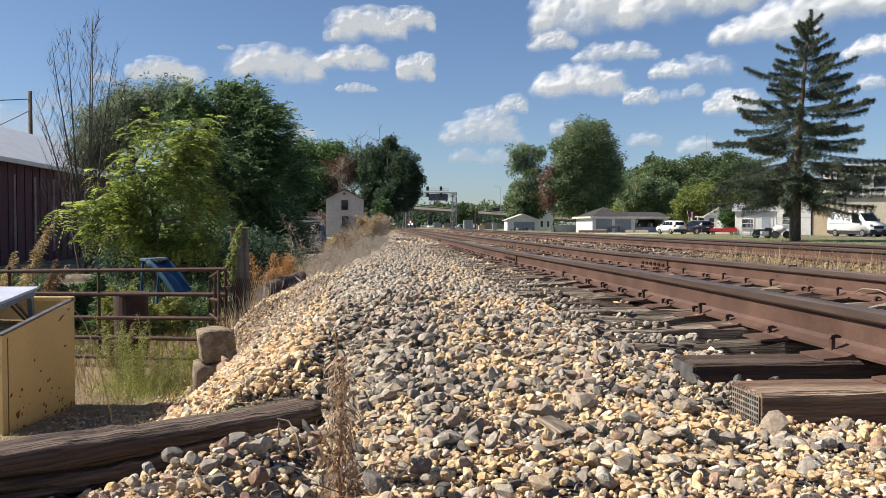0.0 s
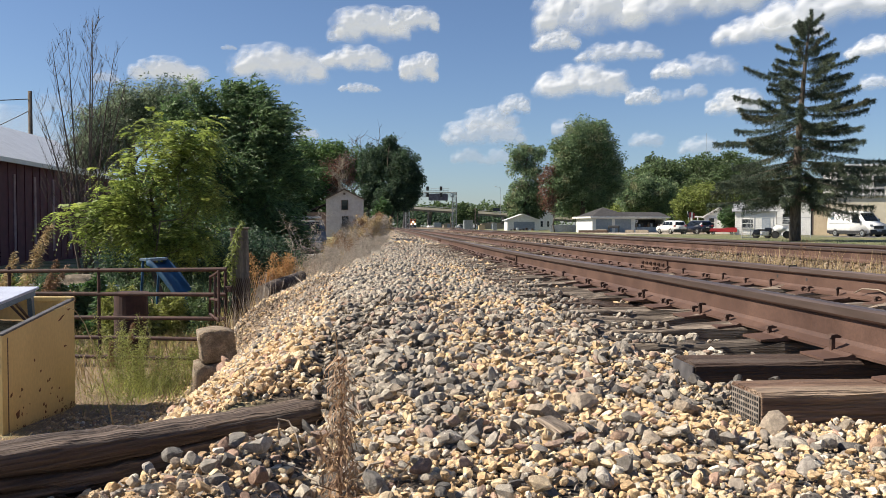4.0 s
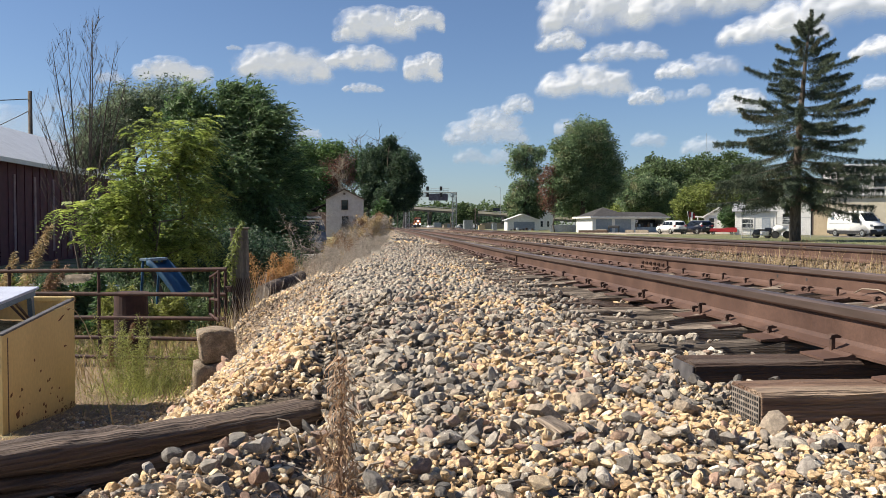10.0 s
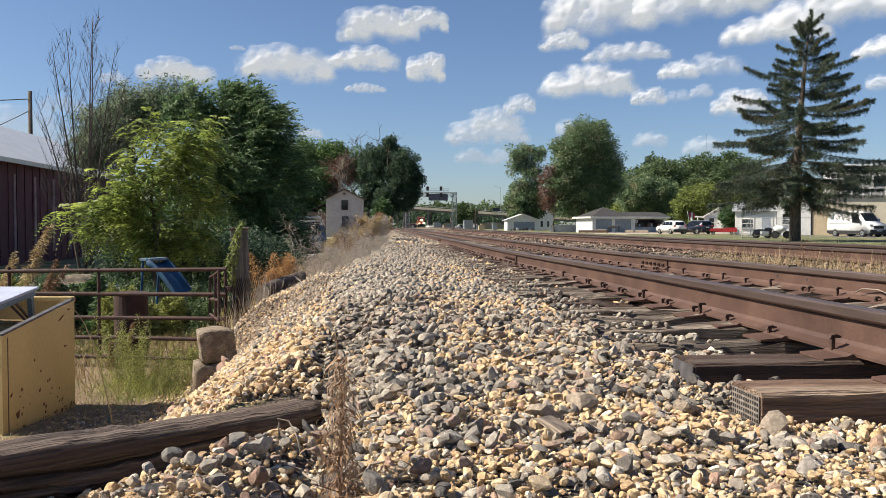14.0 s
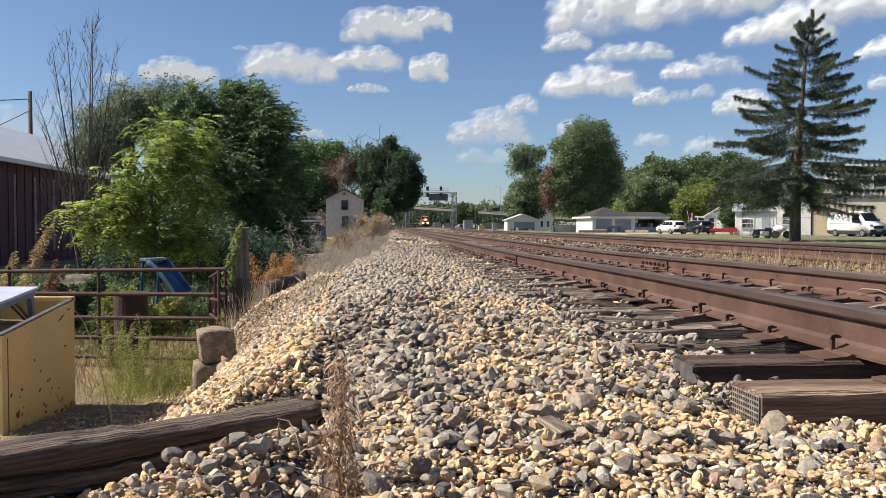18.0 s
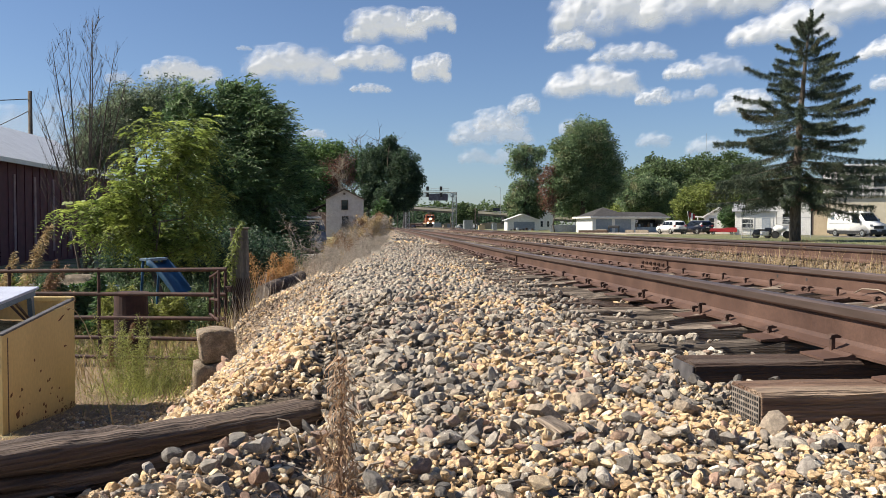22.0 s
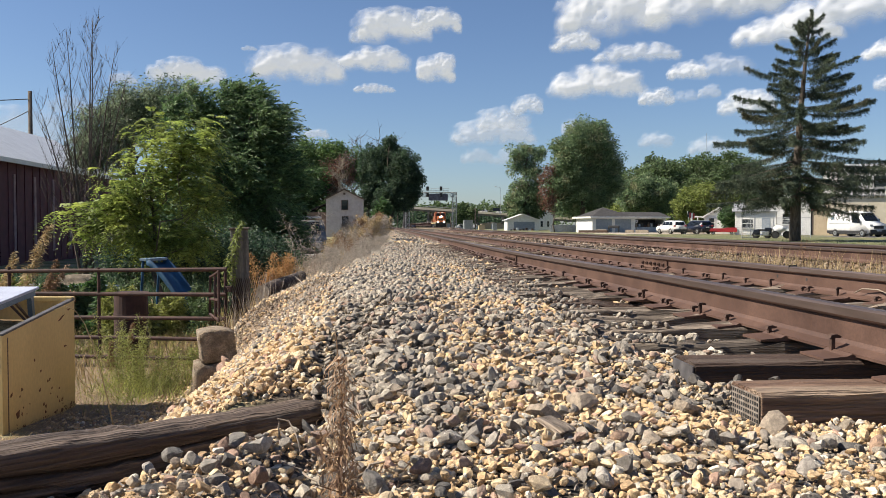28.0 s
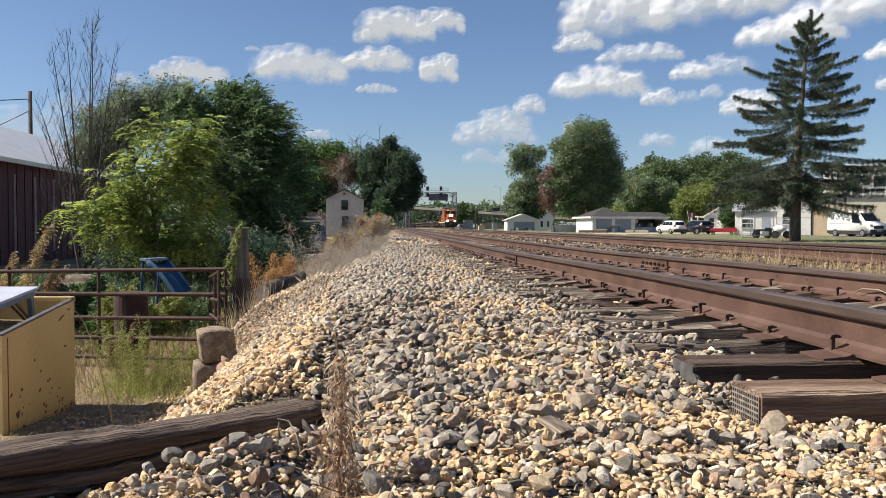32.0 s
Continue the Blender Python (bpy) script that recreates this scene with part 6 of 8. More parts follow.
# ---- the spruce ----
def spruce():
    """Whorls of limbs that rise at the top and droop below, each hung with short dense twigs."""
    r = np.random.default_rng(200)
    t = empty("spruce_tree", pose(28.45, 53.0, -0.72), "tall dark spruce with drooping branches on the lawn", "tree", "trees")
    H, leanx = 16.0, 1.0
    bm = bmesh.new()
    pipe(bm, [(leanx * (i / 12) ** 2, 0, H * i / 12 - (0.2 if i == 0 else 0)) for i in range(13)], 0.40, 0.03, 14)
    part("trunk", bm, M_BARK, t, soft=True)
    sides = {k: [] for k in range(6)}
    wood = {k: bmesh.new() for k in range(6)}
    z = 3.1
    while z < 15.5:
        n = 7 if z < 9 else 6 if z < 12 else 5
        turn0 = r.uniform(0, 6.28)
        for i in range(n):
            ang = turn0 + i * 6.2832 / n + r.normal(0, 0.22)
            zz = z + r.normal(0, 0.07)
            k = zz / H
            reach = float(np.interp(zz, [2.6, 3.6, 5.2, 7.4, 8.9, 10.9, 12.8, 14.4, 15.5], [4.4, 5.6, 5.9, 5.9, 4.9, 3.8, 2.6, 1.3, 0.35])) * r.uniform(0.55, 1.08)
            d = Vector((math.cos(ang), math.sin(ang), 0))
            side = np.array([-d.y, d.x, 0.0])
            rise = float(np.interp(zz, [3, 6, 9, 12, 15.5], [-0.13, -0.10, 0.0, 0.16, 0.7])) + r.normal(0, 0.08)
            sag = float(np.interp(zz, [3, 8, 14], [0.10, 0.13, 0.06]))
            def at(q):
                return Vector((leanx * k * k, 0, zz)) + d * reach * q + Vector((0, 0, reach * (rise * q - sag * q * (1 - q) + (0.05 if zz > 7 else 0.0) * q ** 4)))
            P = [at(j / 8) for j in range(9)]
            sec = int((ang % 6.2832) / 6.2832 * 6) % 6
            pipe(wood[sec], P, 0.05 * (1.15 - k), 0.008, 5)
            P = np.array([p[:] for p in P])
            m = int(330 * reach) + 80
            q = r.uniform(0.06, 1, m) ** 0.7
            seg = np.minimum((q * 8).astype(int), 7)
            base = P[seg] + (P[seg + 1] - P[seg]) * (q * 8 - seg)[:, None]
            # side twigs gathered in tufts along the limb
            tuft = np.round(q * (6 + 4 * reach)) * 1.7 + 10 * i
            w = np.sin(tuft * 12.9898) * (0.10 + 0.13 * reach) * (1.12 - q) * r.uniform(0.1, 1.2, m)
            fall = np.abs(w) * 0.35
            base = base + side[None] * w[:, None] + np.array(d)[None] * (np.abs(w) * 0.5)[:, None] + r.normal(0, 0.045, (m, 3))
            hang = r.random(m) < (0.55 if zz < 8 else 0.40)
            drop = np.where(hang, r.uniform(0, 1, m) ** 1.8 * (0.50 if zz < 6 else 0.26), 0.0)
            base[:, 2] -= fall + drop
            dr = np.array(d)[None] * 0.5 + side[None] * np.sign(w)[:, None] * 0.4 + r.normal(0, 0.55, (m, 3))
            dr[:, 2] += np.where(hang, -0.9, 0.05)
            dr /= np.linalg.norm(dr, axis=1)[:, None]
            sides[sec].append(strips(r, base, dr, r.uniform(0.08, 0.24, m), np.full(m, 0.042), np.zeros(m), 1))
        z += float(np.interp(z, [2.7, 6, 15], [0.42, 0.62, 0.56])) * r.uniform(0.8, 1.25)
    top = strips(r, np.stack([leanx + r.normal(0, 0.07, 160), r.normal(0, 0.07, 160), r.uniform(14.6, 15.95, 160)], -1), up_dirs(r, 160, 0.7), r.uniform(0.12, 0.3, 160), np.full(160, 0.08), np.zeros(160), 1)
    sides[0].append(top)
    out = []
    for k, ch in sides.items():
        bough = piece("bough", fast_mesh("bough", *joined(ch), M_NEEDLE), t)
        part("bough_wood", wood[k], M_BARK, bough)
        out.append(bough)
    return t, out


SPRUCE, SPRUCE_BOUGHS = spruce()


# ---- buildings ----
def window(parent, x, y, z, w, h, axis='y', out=-1, frame_mat=None, mullion=True):
    """A sash window set in a wall: frame, two panes, sill. axis: the wall's normal; out: the side it faces."""
    f = frame_mat or M_WHITE
    t = 0.09
    def bxx(a0, a1, d0, d1, z0, z1):
        d0, d1 = sorted((d0 * out, d1 * out))
        return abox(x + a0, x + a1, y + d0, y + d1, z0, z1) if axis == 'y' else abox(x + d0, x + d1, y + a0, y + a1, z0, z1)
    win = part("window", bxx(-w / 2 - t, -w / 2, 0, 0.06, z, z + h), f, parent)
    part("frame_side", bxx(w / 2, w / 2 + t, 0, 0.06, z, z + h), f, win)
    part("frame_head", bxx(-w / 2 - t, w / 2 + t, 0, 0.06, z + h, z + h + t), f, win)
    part("window_sill", bxx(-w / 2 - t - 0.04, w / 2 + t + 0.04, 0, 0.12, z - t, z), f, win)
    part("pane", bxx(-w / 2, w / 2, 0.0, 0.02, z, z + h / 2 - 0.03), M_DARKGLASS, win)
    part("pane", bxx(-w / 2, w / 2, 0.0, 0.02, z + h / 2 + 0.03, z + h), M_DARKGLASS, win)
    part("meeting_rail", bxx(-w / 2, w / 2, 0.0, 0.05, z + h / 2 - 0.03, z + h / 2 + 0.03), f, win)
    return win


def boards(parent, x0, x1, z0, z1, y, material, step=0.2, top=None, axis='y', name="siding_board"):
    """Lapped boards on a wall, each a piece of its own; top(z) gives the half-width left under a gable."""
    z = z0
    while z < z1 - 0.02:
        e = min(z + step, z1)
        a, b = (x0, x1) if top is None else top(z, x0, x1)
        if b - a > 0.1:
            prof = [(y, z), (y - 0.045, z), (y - 0.02, e), (y, e)] if axis == 'y' else None
            bm = bmesh.new()
            if axis == 'y':
                prism(bm, prof, a, b, 'x')
            else:
                prism(bm, [(y, z), (y - 0.045, z), (y - 0.02, e), (y, e)], a, b, 'y')
            part(name, bm, material, parent)
        z = e


def gable_roof(parent, x0, x1, y0, y1, eave, ridge, material, over=0.35, thick=0.14, ridge_along='y', trim=None):
    """Two roof slabs meeting in a ridge that runs along y (or x)."""
    if ridge_along == 'y':
        c, h = (x0 + x1) / 2, (x1 - x0) / 2
    else:
        c, h = (y0 + y1) / 2, (y1 - y0) / 2
    s = (ridge - eave) / h
    for k in (-1, 1):
        out = h + over
        poly = [(c, ridge + thick), (c + k * out, ridge - s * out + thick), (c + k * out, ridge - s * out), (c, ridge)]
        bm = bmesh.new()
        if ridge_along == 'y':
            prism(bm, poly, y0 - over, y1 + over, 'y')
        else:
            prism(bm, poly, x0 - over, x1 + over, 'x')
        part("roof", bm, material, parent)
        if trim:
            bm = bmesh.new()
            e = 0.03
            poly = [(c, ridge + thick - 0.01), (c + k * (out + 0.02), ridge - s * out + thick - 0.01), (c + k * (out + 0.02), ridge - s * out - 0.08), (c, ridge - 0.08)]
            if ridge_along == 'y':
                prism(bm, poly, y0 - over - e, y0 - over - 0.002, 'y')
            else:
                prism(bm, poly, x0 - over - e, x0 - over - 0.002, 'x')
            part("bargeboard", bm, trim, parent)


def old_house():
    t = empty("house", pose(-7.5, 151, -1.7), "old warm-grey two-storey gabled house", "house", "houses")
    bm = aprism([(-3.45, 0), (3.45, 0), (3.45, 7.2), (0, 9.0), (-3.45, 7.2)], 0.05, 9.0, 'y')
    part("wall", bm, M_STUCCO, t)
    def fit(z, a, b):
        h = 3.45 if z < 7.1 else max(0.0, 3.45 * (9.0 - z - 0.15) / 1.8)
        return -h, h
    boards(t, -3.45, 3.45, 0.3, 8.9, 0.05, M_STUCCO, 0.24, fit)
    gable_roof(t, -3.45, 3.45, 0.0, 9.0, 7.2, 9.0, M_ROOFDARK, 0.3, 0.18, 'y', M_TRIM)
    window(t, 0.05, 0.0, 5.2, 1.1, 1.75, frame_mat=M_TRIM)
    window(t, 0.15, 0.0, 2.3, 1.1, 1.6, frame_mat=M_TRIM)
    part("gable_vent", abox(-0.2, 0.2, -0.06, 0.02, 8.0, 8.4), M_TRIM, t)
    part("downpipe", atube((3.5, -0.05, 0.2), (3.5, -0.05, 7.1), 0.06, 0.06, 8), M_WHITE, t)
    # wing walls take the dark trim colour to look shaded
    part("side_wing", abox(-7.2, -3.46, 2.0, 8.0, 0, 4.8), M_TRIM, t, "weathered side wing, shade put into its dark colour")
    bm = aprism([(-7.5, 4.7), (-3.46, 6.4), (-3.46, 6.55), (-7.5, 4.85)], 1.7, 8.3, 'y')
    part("wing_roof", bm, M_ROOFDARK, t)


old_house()


def shed():
    """The long maroon metal shed with a pale roof."""
    t = empty("metal_shed", pose(-19.8, 0, -1.72), "long maroon ribbed metal shed with pale roof", "shed")
    part("wall", abox(-0.15, 0, 8, 59.2, 0, 5.72), M_MAROON, t)
    part("wall", aprism([(-8.2, 0), (-0.15, 0), (-0.15, 5.72), (-4.1, 8.1), (-8.2, 5.72)], 59.05, 59.2, 'y'), M_MAROON, t)
    part("wall", abox(-8.2, -8.05, 8, 59.0, 0, 5.72), M_MAROON, t)
    for i in range(42):
        y = 18.2 + 0.97 * i
        part("rib", abox(0.002, 0.035, y - 0.03, y + 0.03, 0.1, 5.70), M_MAROON, t)
    for i in range(7):
        y = 41.6 + i * 2.5
        part("light_strip", abox(0.003, 0.045, y - 0.13, y + 0.13, 0.6, 4.85), M_BATTEN, t, "pale weathered batten on the siding")
    part("roof", aprism([(0.45, 5.55), (0.45, 5.62), (-4.1, 8.32), (-4.1, 8.22)], 7.6, 59.6, 'y'), M_ROOFMETAL, t)
    part("roof", aprism([(-8.65, 5.55), (-8.65, 5.62), (-4.1, 8.32), (-4.1, 8.22)], 7.6, 59.6, 'y'), M_ROOFMETAL, t)
    part("fascia", abox(0.40, 0.46, 7.6, 59.6, 5.38, 5.55), M_ROOFMETAL, t)
    w = part("window", abox(0.0, 0.05, 40.8, 41.8, 3.1, 4.5), M_DARKGLASS, t, "dark shed window")
    part("window_frame", abox(0.0, 0.07, 40.65, 40.79, 3.0, 4.6), M_BLUESTEEL, w)
    part("window_frame", abox(0.0, 0.07, 41.81, 41.95, 3.0, 4.6), M_BLUESTEEL, w)


shed()


def utility_pole(x, y, base, top, r, label, arm=True):
    t = empty("utility_pole", pose(x, y, base), label, "pole", "utility poles")
    part("pole", atube((0, 0, -0.3), (0, 0, top - base), r, r * 0.8, 12), M_BARK, t, soft=True)
    if arm:
        part("cross_arm", abox(-1.2, 1.2, -0.06, 0.06, top - base - 0.9, top - base - 0.78), M_BARK, t)
    return t


def cable(a, b, sag, parent, r=0.02):
    a, b = Vector(a), Vector(b)
    bm, prev = bmesh.new(), None
    for i in range(15):
        k = i / 14
        p = a.lerp(b, k) - Vector((0, 0, sag * 4 * k * (1 - k)))
        if prev:
            tube(bm, prev, p, r, r, 5)
        prev = p
    return part("cable", bm, M_BLACK, parent)


UP = utility_pole(-31.5, 73.5, -1.7, 12.4, 0.21, "brown wooden utility pole behind the shed", False)
cable((0, 0, 13.4), (-22, -14, 12.5), 0.8, UP, 0.045)
cable((0, 0, 12.4), (-7.5, -4.5, 7.5), 0.2, UP, 0.04)


def roller_door(parent, x0, x1, y, z0, z1, material):
    d = part("garage_door", abox(x0, x1, y - 0.01, y + 0.04, z0, z1), material, parent, "blue-grey panelled garage door")
    n = 4
    for i in range(n):
        a = z0 + (z1 - z0) * i / n
        part("door_panel", abox(x0 + 0.04, x1 - 0.04, y - 0.045, y - 0.012, a + 0.03, a + (z1 - z0) / n - 0.03, bevel=0.01), material, d)


def long_garage():
    """White three-bay garage with a low dark hip roof; its last bay stands open."""
    t = empty("garage", pose(34.1, 127.8, -0.72, 0, 0, 8), "white three-bay garage with low dark hip roof", "garage", "garages")
    L, D, h = 13.2, 7.0, 2.55
    part("end_wall", abox(0, 0.15, 0, D, 0, h), M_WHITE, t)
    part("end_wall", abox(L - 0.15, L, 0, D, 0, h), M_WHITE, t)
    part("back_wall", abox(0.15, L - 0.15, D - 0.15, D, 0, h), M_WHITE, t)
    for a, b in ((0.15, 0.6), (3.5, 3.95), (6.9, 7.6), (L - 0.45, L - 0.15)):
        part("pier", abox(a, b, 0, 0.2, 0, h), M_WHITE, t)
    part("lintel", abox(0.6, L - 0.45, 0.01, 0.2, h - 0.3, h), M_WHITE, t)
    roller_door(t, 0.6, 3.5, 0.1, 0, h - 0.3, M_GREYDOOR)
    roller_door(t, 3.95, 6.9, 0.1, 0, h - 0.3, M_GREYDOOR)
    part("counter_wall", abox(7.6, L - 0.45, 0.1, 0.2, 0, 0.95), M_GREYDOOR, t, "low grey wall under the open bay")
    # added black sheet across the bay, in place of its inner shade
    part("back_lining", abox(7.6, L - 0.5, 3.0, 3.1, 0, h - 0.3), M_BLACK, t, "black sheet standing in for shade in the open bay")
    o, z0, z1 = 0.5, h, h + 1.75
    a = [(-o, -o, z0), (7.3, -o, z0), (7.3, D + o, z0), (-o, D + o, z0), (3.4, D / 2, z1)]
    bm = bmesh.new()
    v = [bm.verts.new(p) for p in a]
    for f in ((0, 1, 4), (1, 2, 4), (2, 3, 4), (3, 0, 4), (3, 2, 1, 0)):
        bm.faces.new([v[i] for i in f])
    part("hip_roof", bm, M_ROOFDARK, t)
    part("low_roof", aprism([(-o, z0), (-o, z0 + 0.12), (D / 2, z0 + 0.95), (D + o, z0 + 0.12), (D + o, z0)], 5.8, L + o, 'x'), M_ROOFDARK, t)
    part("fascia", abox(-o - 0.02, L + o, -o - 0.06, -o - 0.005, z0 - 0.16, z0 + 0.12), M_WHITE, t)
    part("fascia", abox(-o - 0.06, -o - 0.02, -o, D + o, z0 - 0.16, z0 + 0.12), M_WHITE, t)
    for i in range(9):
        x = 7.9 + i * 0.55
        s = part("shelf_item", abox(x, x + 0.34, 0.5, 0.8, 0.95, 1.25 + 0.18 * (i * 7 % 3), bevel=0.03), (M_TRIM, M_GREYDOOR, M_BLACK, M_IRON)[i % 4], t)


long_garage()


def small_garage():
    t = empty("garage", pose(31.0, 198, -0.75, 0, 0, -3), "small white gabled garage with wide grey door", "garage", "garages")
    part("wall", abox(0, 0.15, 0, 8, 0, 2.7), M_WHITE, t)
    part("wall", abox(7.75, 7.9, 0, 8, 0, 2.7), M_WHITE, t)
    part("wall", abox(0.15, 7.75, 7.85, 8, 0, 2.7), M_WHITE, t)
    part("front_wall", aprism([(0.15, 0), (1.6, 0), (1.6, 2.25), (6.9, 2.25), (6.9, 0), (7.75, 0), (7.75, 2.7), (3.95, 4.1), (0.15, 2.7)], 0, 0.15, 'y'), M_WHITE, t)
    roller_door(t, 1.6, 6.9, 0.1, 0, 2.25, M_GREYDOOR)
    gable_roof(t, 0, 7.9, 0, 8, 2.75, 4.15, M_ROOFMETAL, 0.45, 0.12, 'y', M_WHITE)
    for i in range(8):
        b = part("parked_cart", abox(0.6 + i * 0.75, 1.1 + i * 0.75, -2.2, -1.5, 0.0, 0.35 + 0.2 * (i % 3), bevel=0.06), (M_BLACK, M_IRON, M_CARWHITE, M_TRIM)[i % 4], None)
        b.parent = t
        b.name = "stored_box"


small_garage()


def white_gable(x, y, z, w, h, ridge, d, label, roof, turn=0):
    t = empty("house", pose(x, y, z, 0, 0, turn), label, "house", "houses")
    part("wall", aprism([(-w / 2, 0), (w / 2, 0), (w / 2, h), (0, ridge), (-w / 2, h)], 0, d, 'y'), M_WHITE, t)
    gable_roof(t, -w / 2, w / 2, 0, d, h, ridge, roof, 0.3, 0.12, 'y', M_WHITE)
    return t


h = white_gable(48.6, 237, -1.0, 5.2, 4.6, 8.3, 9, "white steep-gabled house behind the garage", M_ROOFMETAL)
window(h, -1.0, 0, 1.2, 0.7, 1.7)
window(h, 1.0, 0, 1.2, 0.7, 1.7)


def cottage():
    """Low white cottage with a small porch; its gable faces the tracks."""
    t = empty("house", pose(45.2, 109.0, -0.72, 0, 0, -24), "low white cottage with a small porch", "house", "houses")
    w, h, rd, d = 3.9, 2.5, 3.7, 9
    part("wall", aprism([(0, 0), (w, 0), (w, h), (w / 2, rd), (0, h)], 0, d, 'y'), M_WHITE, t)
    boards(t, 0, w, 0.2, h, 0.0, M_WHITE, 0.25)
    gable_roof(t, 0, w, 0, d, h, rd, M_ROOFMETAL, 0.35, 0.1, 'y', M_WHITE)
    window(t, 1.0, -0.05, 0.9, 0.7, 1.3)
    window(t, 2.9, -0.05, 0.9, 0.7, 1.3)
    part("porch_roof", abox(-1.9, -0.36, -0.2, 3.2, 2.35, 2.5), M_WHITE, t)
    for x, y in ((-1.8, -0.1), (-1.8, 3.0), (-0.9, -0.1)):
        part("porch_post", abox(x - 0.07, x + 0.07, y - 0.07, y + 0.07, 0, 2.35), M_WHITE, t)
    part("porch_floor", abox(-1.9, -0.02, -0.2, 3.2, 0, 0.25), M_CONC, t)
    part("door", abox(-0.06, -0.005, 0.8, 1.7, 0.25, 2.2), M_GREYDOOR, t)


cottage()


def white_house():
    t = empty("house", pose(42.2, 92.6, -0.72, 0, 0, -25), "long white house with grey roof behind the spruce", "house", "houses")
    part("wall", abox(0, 4.6, 0, 6, 0, 2.9), M_WHITE, t)
    boards(t, 0, 4.6, 0.2, 2.9, 0.0, M_WHITE, 0.25)
    gable_roof(t, 0, 4.6, 0, 6, 2.9, 3.9, M_STEEL, 0.3, 0.1, 'x', M_WHITE)
    part("tall_wall", abox(4.65, 8.3, -0.3, 6, 0, 5.0), M_WHITE, t, "tall plain white end block")
    part("flat_roof", abox(4.5, 8.45, -0.45, 6.15, 5.0, 5.15), M_STEEL, t)
    window(t, 1.4, -0.05, 0.9, 1.2, 1.0)
    window(t, 5.9, -0.35, 1.3, 1.3, 1.2)
    part("dark_door", abox(3.0, 3.95, -0.06, -0.03, 0.0, 2.05), M_GREYDOOR, t)


white_house()


def cream_building():
    t = empty("commercial_building", pose(49.0, 92, -0.72, 0, 0, -24), "large cream building with a flat roof", "building")
    part("wall", abox(3.0, 26, 0, 12, 0, 4.6), M_CREAM, t)
    part("upper_wall", abox(4.6, 26, 0.6, 12, 4.6, 8.4), M_WHITE, t, "white upper storey")
    part("ledge", abox(2.8, 26.2, -0.25, 12.2, 4.55, 4.75), M_STEEL, t)
    for i in range(5):
        window(t, 6.4 + i * 3.2, 0.58, 5.7, 1.6, 1.3)
    part("balcony_beam", abox(-1.8, 3.0, -0.4, 0.0, 2.9, 3.15), M_CARRED, t, "dark red steel balcony beam")
    part("balcony_rail", abox(-1.8, 3.0, -0.42, -0.38, 3.75, 3.85), M_CARRED, t)
    for i in range(13):
        part("baluster", abox(-1.8 + i * 0.4, -1.76 + i * 0.4, -0.42, -0.38, 3.15, 3.76), M_CARRED, t)
    for x in (-1.7, 2.9):
        part("post", abox(x - 0.08, x + 0.08, -0.45, -0.3, 0, 2.9), M_TRIM, t)
    # added black sheet that imitates the shade below the balcony
    part("recess", abox(-1.8, 2.95, 2.5, 2.6, 0, 4.4), M_BLACK, t, "black sheet standing in for shade under the balcony")
    f = empty("fence_panel", pose(48.2, 85.8, -0.72, 0, 0, -24), "tan wooden fence panel beside the van", "fence")
    for i in range(17):
        part("board", abox(i * 0.2, i * 0.2 + 0.188, 0, 0.03, 0, 2.75), M_TANPANEL, f)
    for x in (-0.1, 3.4):
        part("post", abox(x, x + 0.1, -0.02, 0.1, 0, 2.9), M_TRIM, f)


cream_building()


# ---- vehicles ----
def wheel(parent, x, y, r, w, side):
    q = part("wheel", atube((x, y - w / 2, r), (x, y + w / 2, r), r, r, 22), M_TYRE, parent)
    part("rim", atube((x, y + side * (w / 2 - 0.01), r), (x, y + side * (w / 2 + 0.012), r), r * 0.64, r * 0.58, 16), M_CHROME, q)
    part("hub", atube((x, y + side * w / 2, r), (x, y + side * (w / 2 + 0.03), r), r * 0.2, r * 0.18, 10), M_BLACK, q)


def body(parent, outline, half, taper, material, name="body", label="", shrink=0.0):
    """A car body: a side outline swept across the width, drawn in towards the roof and rounded."""
    bm = bmesh.new()
    zs = [p[1] for p in outline]
    z0, z1 = min(zs), max(zs)
    def w(z):
        k = (z - z0) / (z1 - z0)
        return half - taper * max(0, k - 0.45) / 0.55 - 0.04 * max(0, 0.25 - k) / 0.25 - shrink
    a = [bm.verts.new((x, -w(z), z)) for x, z in outline]
    b = [bm.verts.new((x, w(z), z)) for x, z in outline]
    bm.faces.new(a)
    bm.faces.new(b[::-1])
    for i in range(len(a)):
        j = (i + 1) % len(a)
        bm.faces.new((a[i], b[i], b[j], a[j]))
    bmesh.ops.recalc_face_normals(bm, faces=bm.faces[:])
    bmesh.ops.bevel(bm, geom=[e for e in bm.edges if abs(e.verts[0].co.y + e.verts[1].co.y) > 0.2], offset=0.05, segments=2, affect='EDGES')
    return part(name, bm, material, parent, label, True)


def quad_pane(parent, pts, material=None, name="window", thick=0.02):
    bm = bmesh.new()
    v = [bm.verts.new(p) for p in pts]
    bm.faces.new(v)
    bmesh.ops.solidify(bm, geom=bm.faces[:], thickness=thick)
    return part(name, bm, material or M_DARKGLASS, parent)


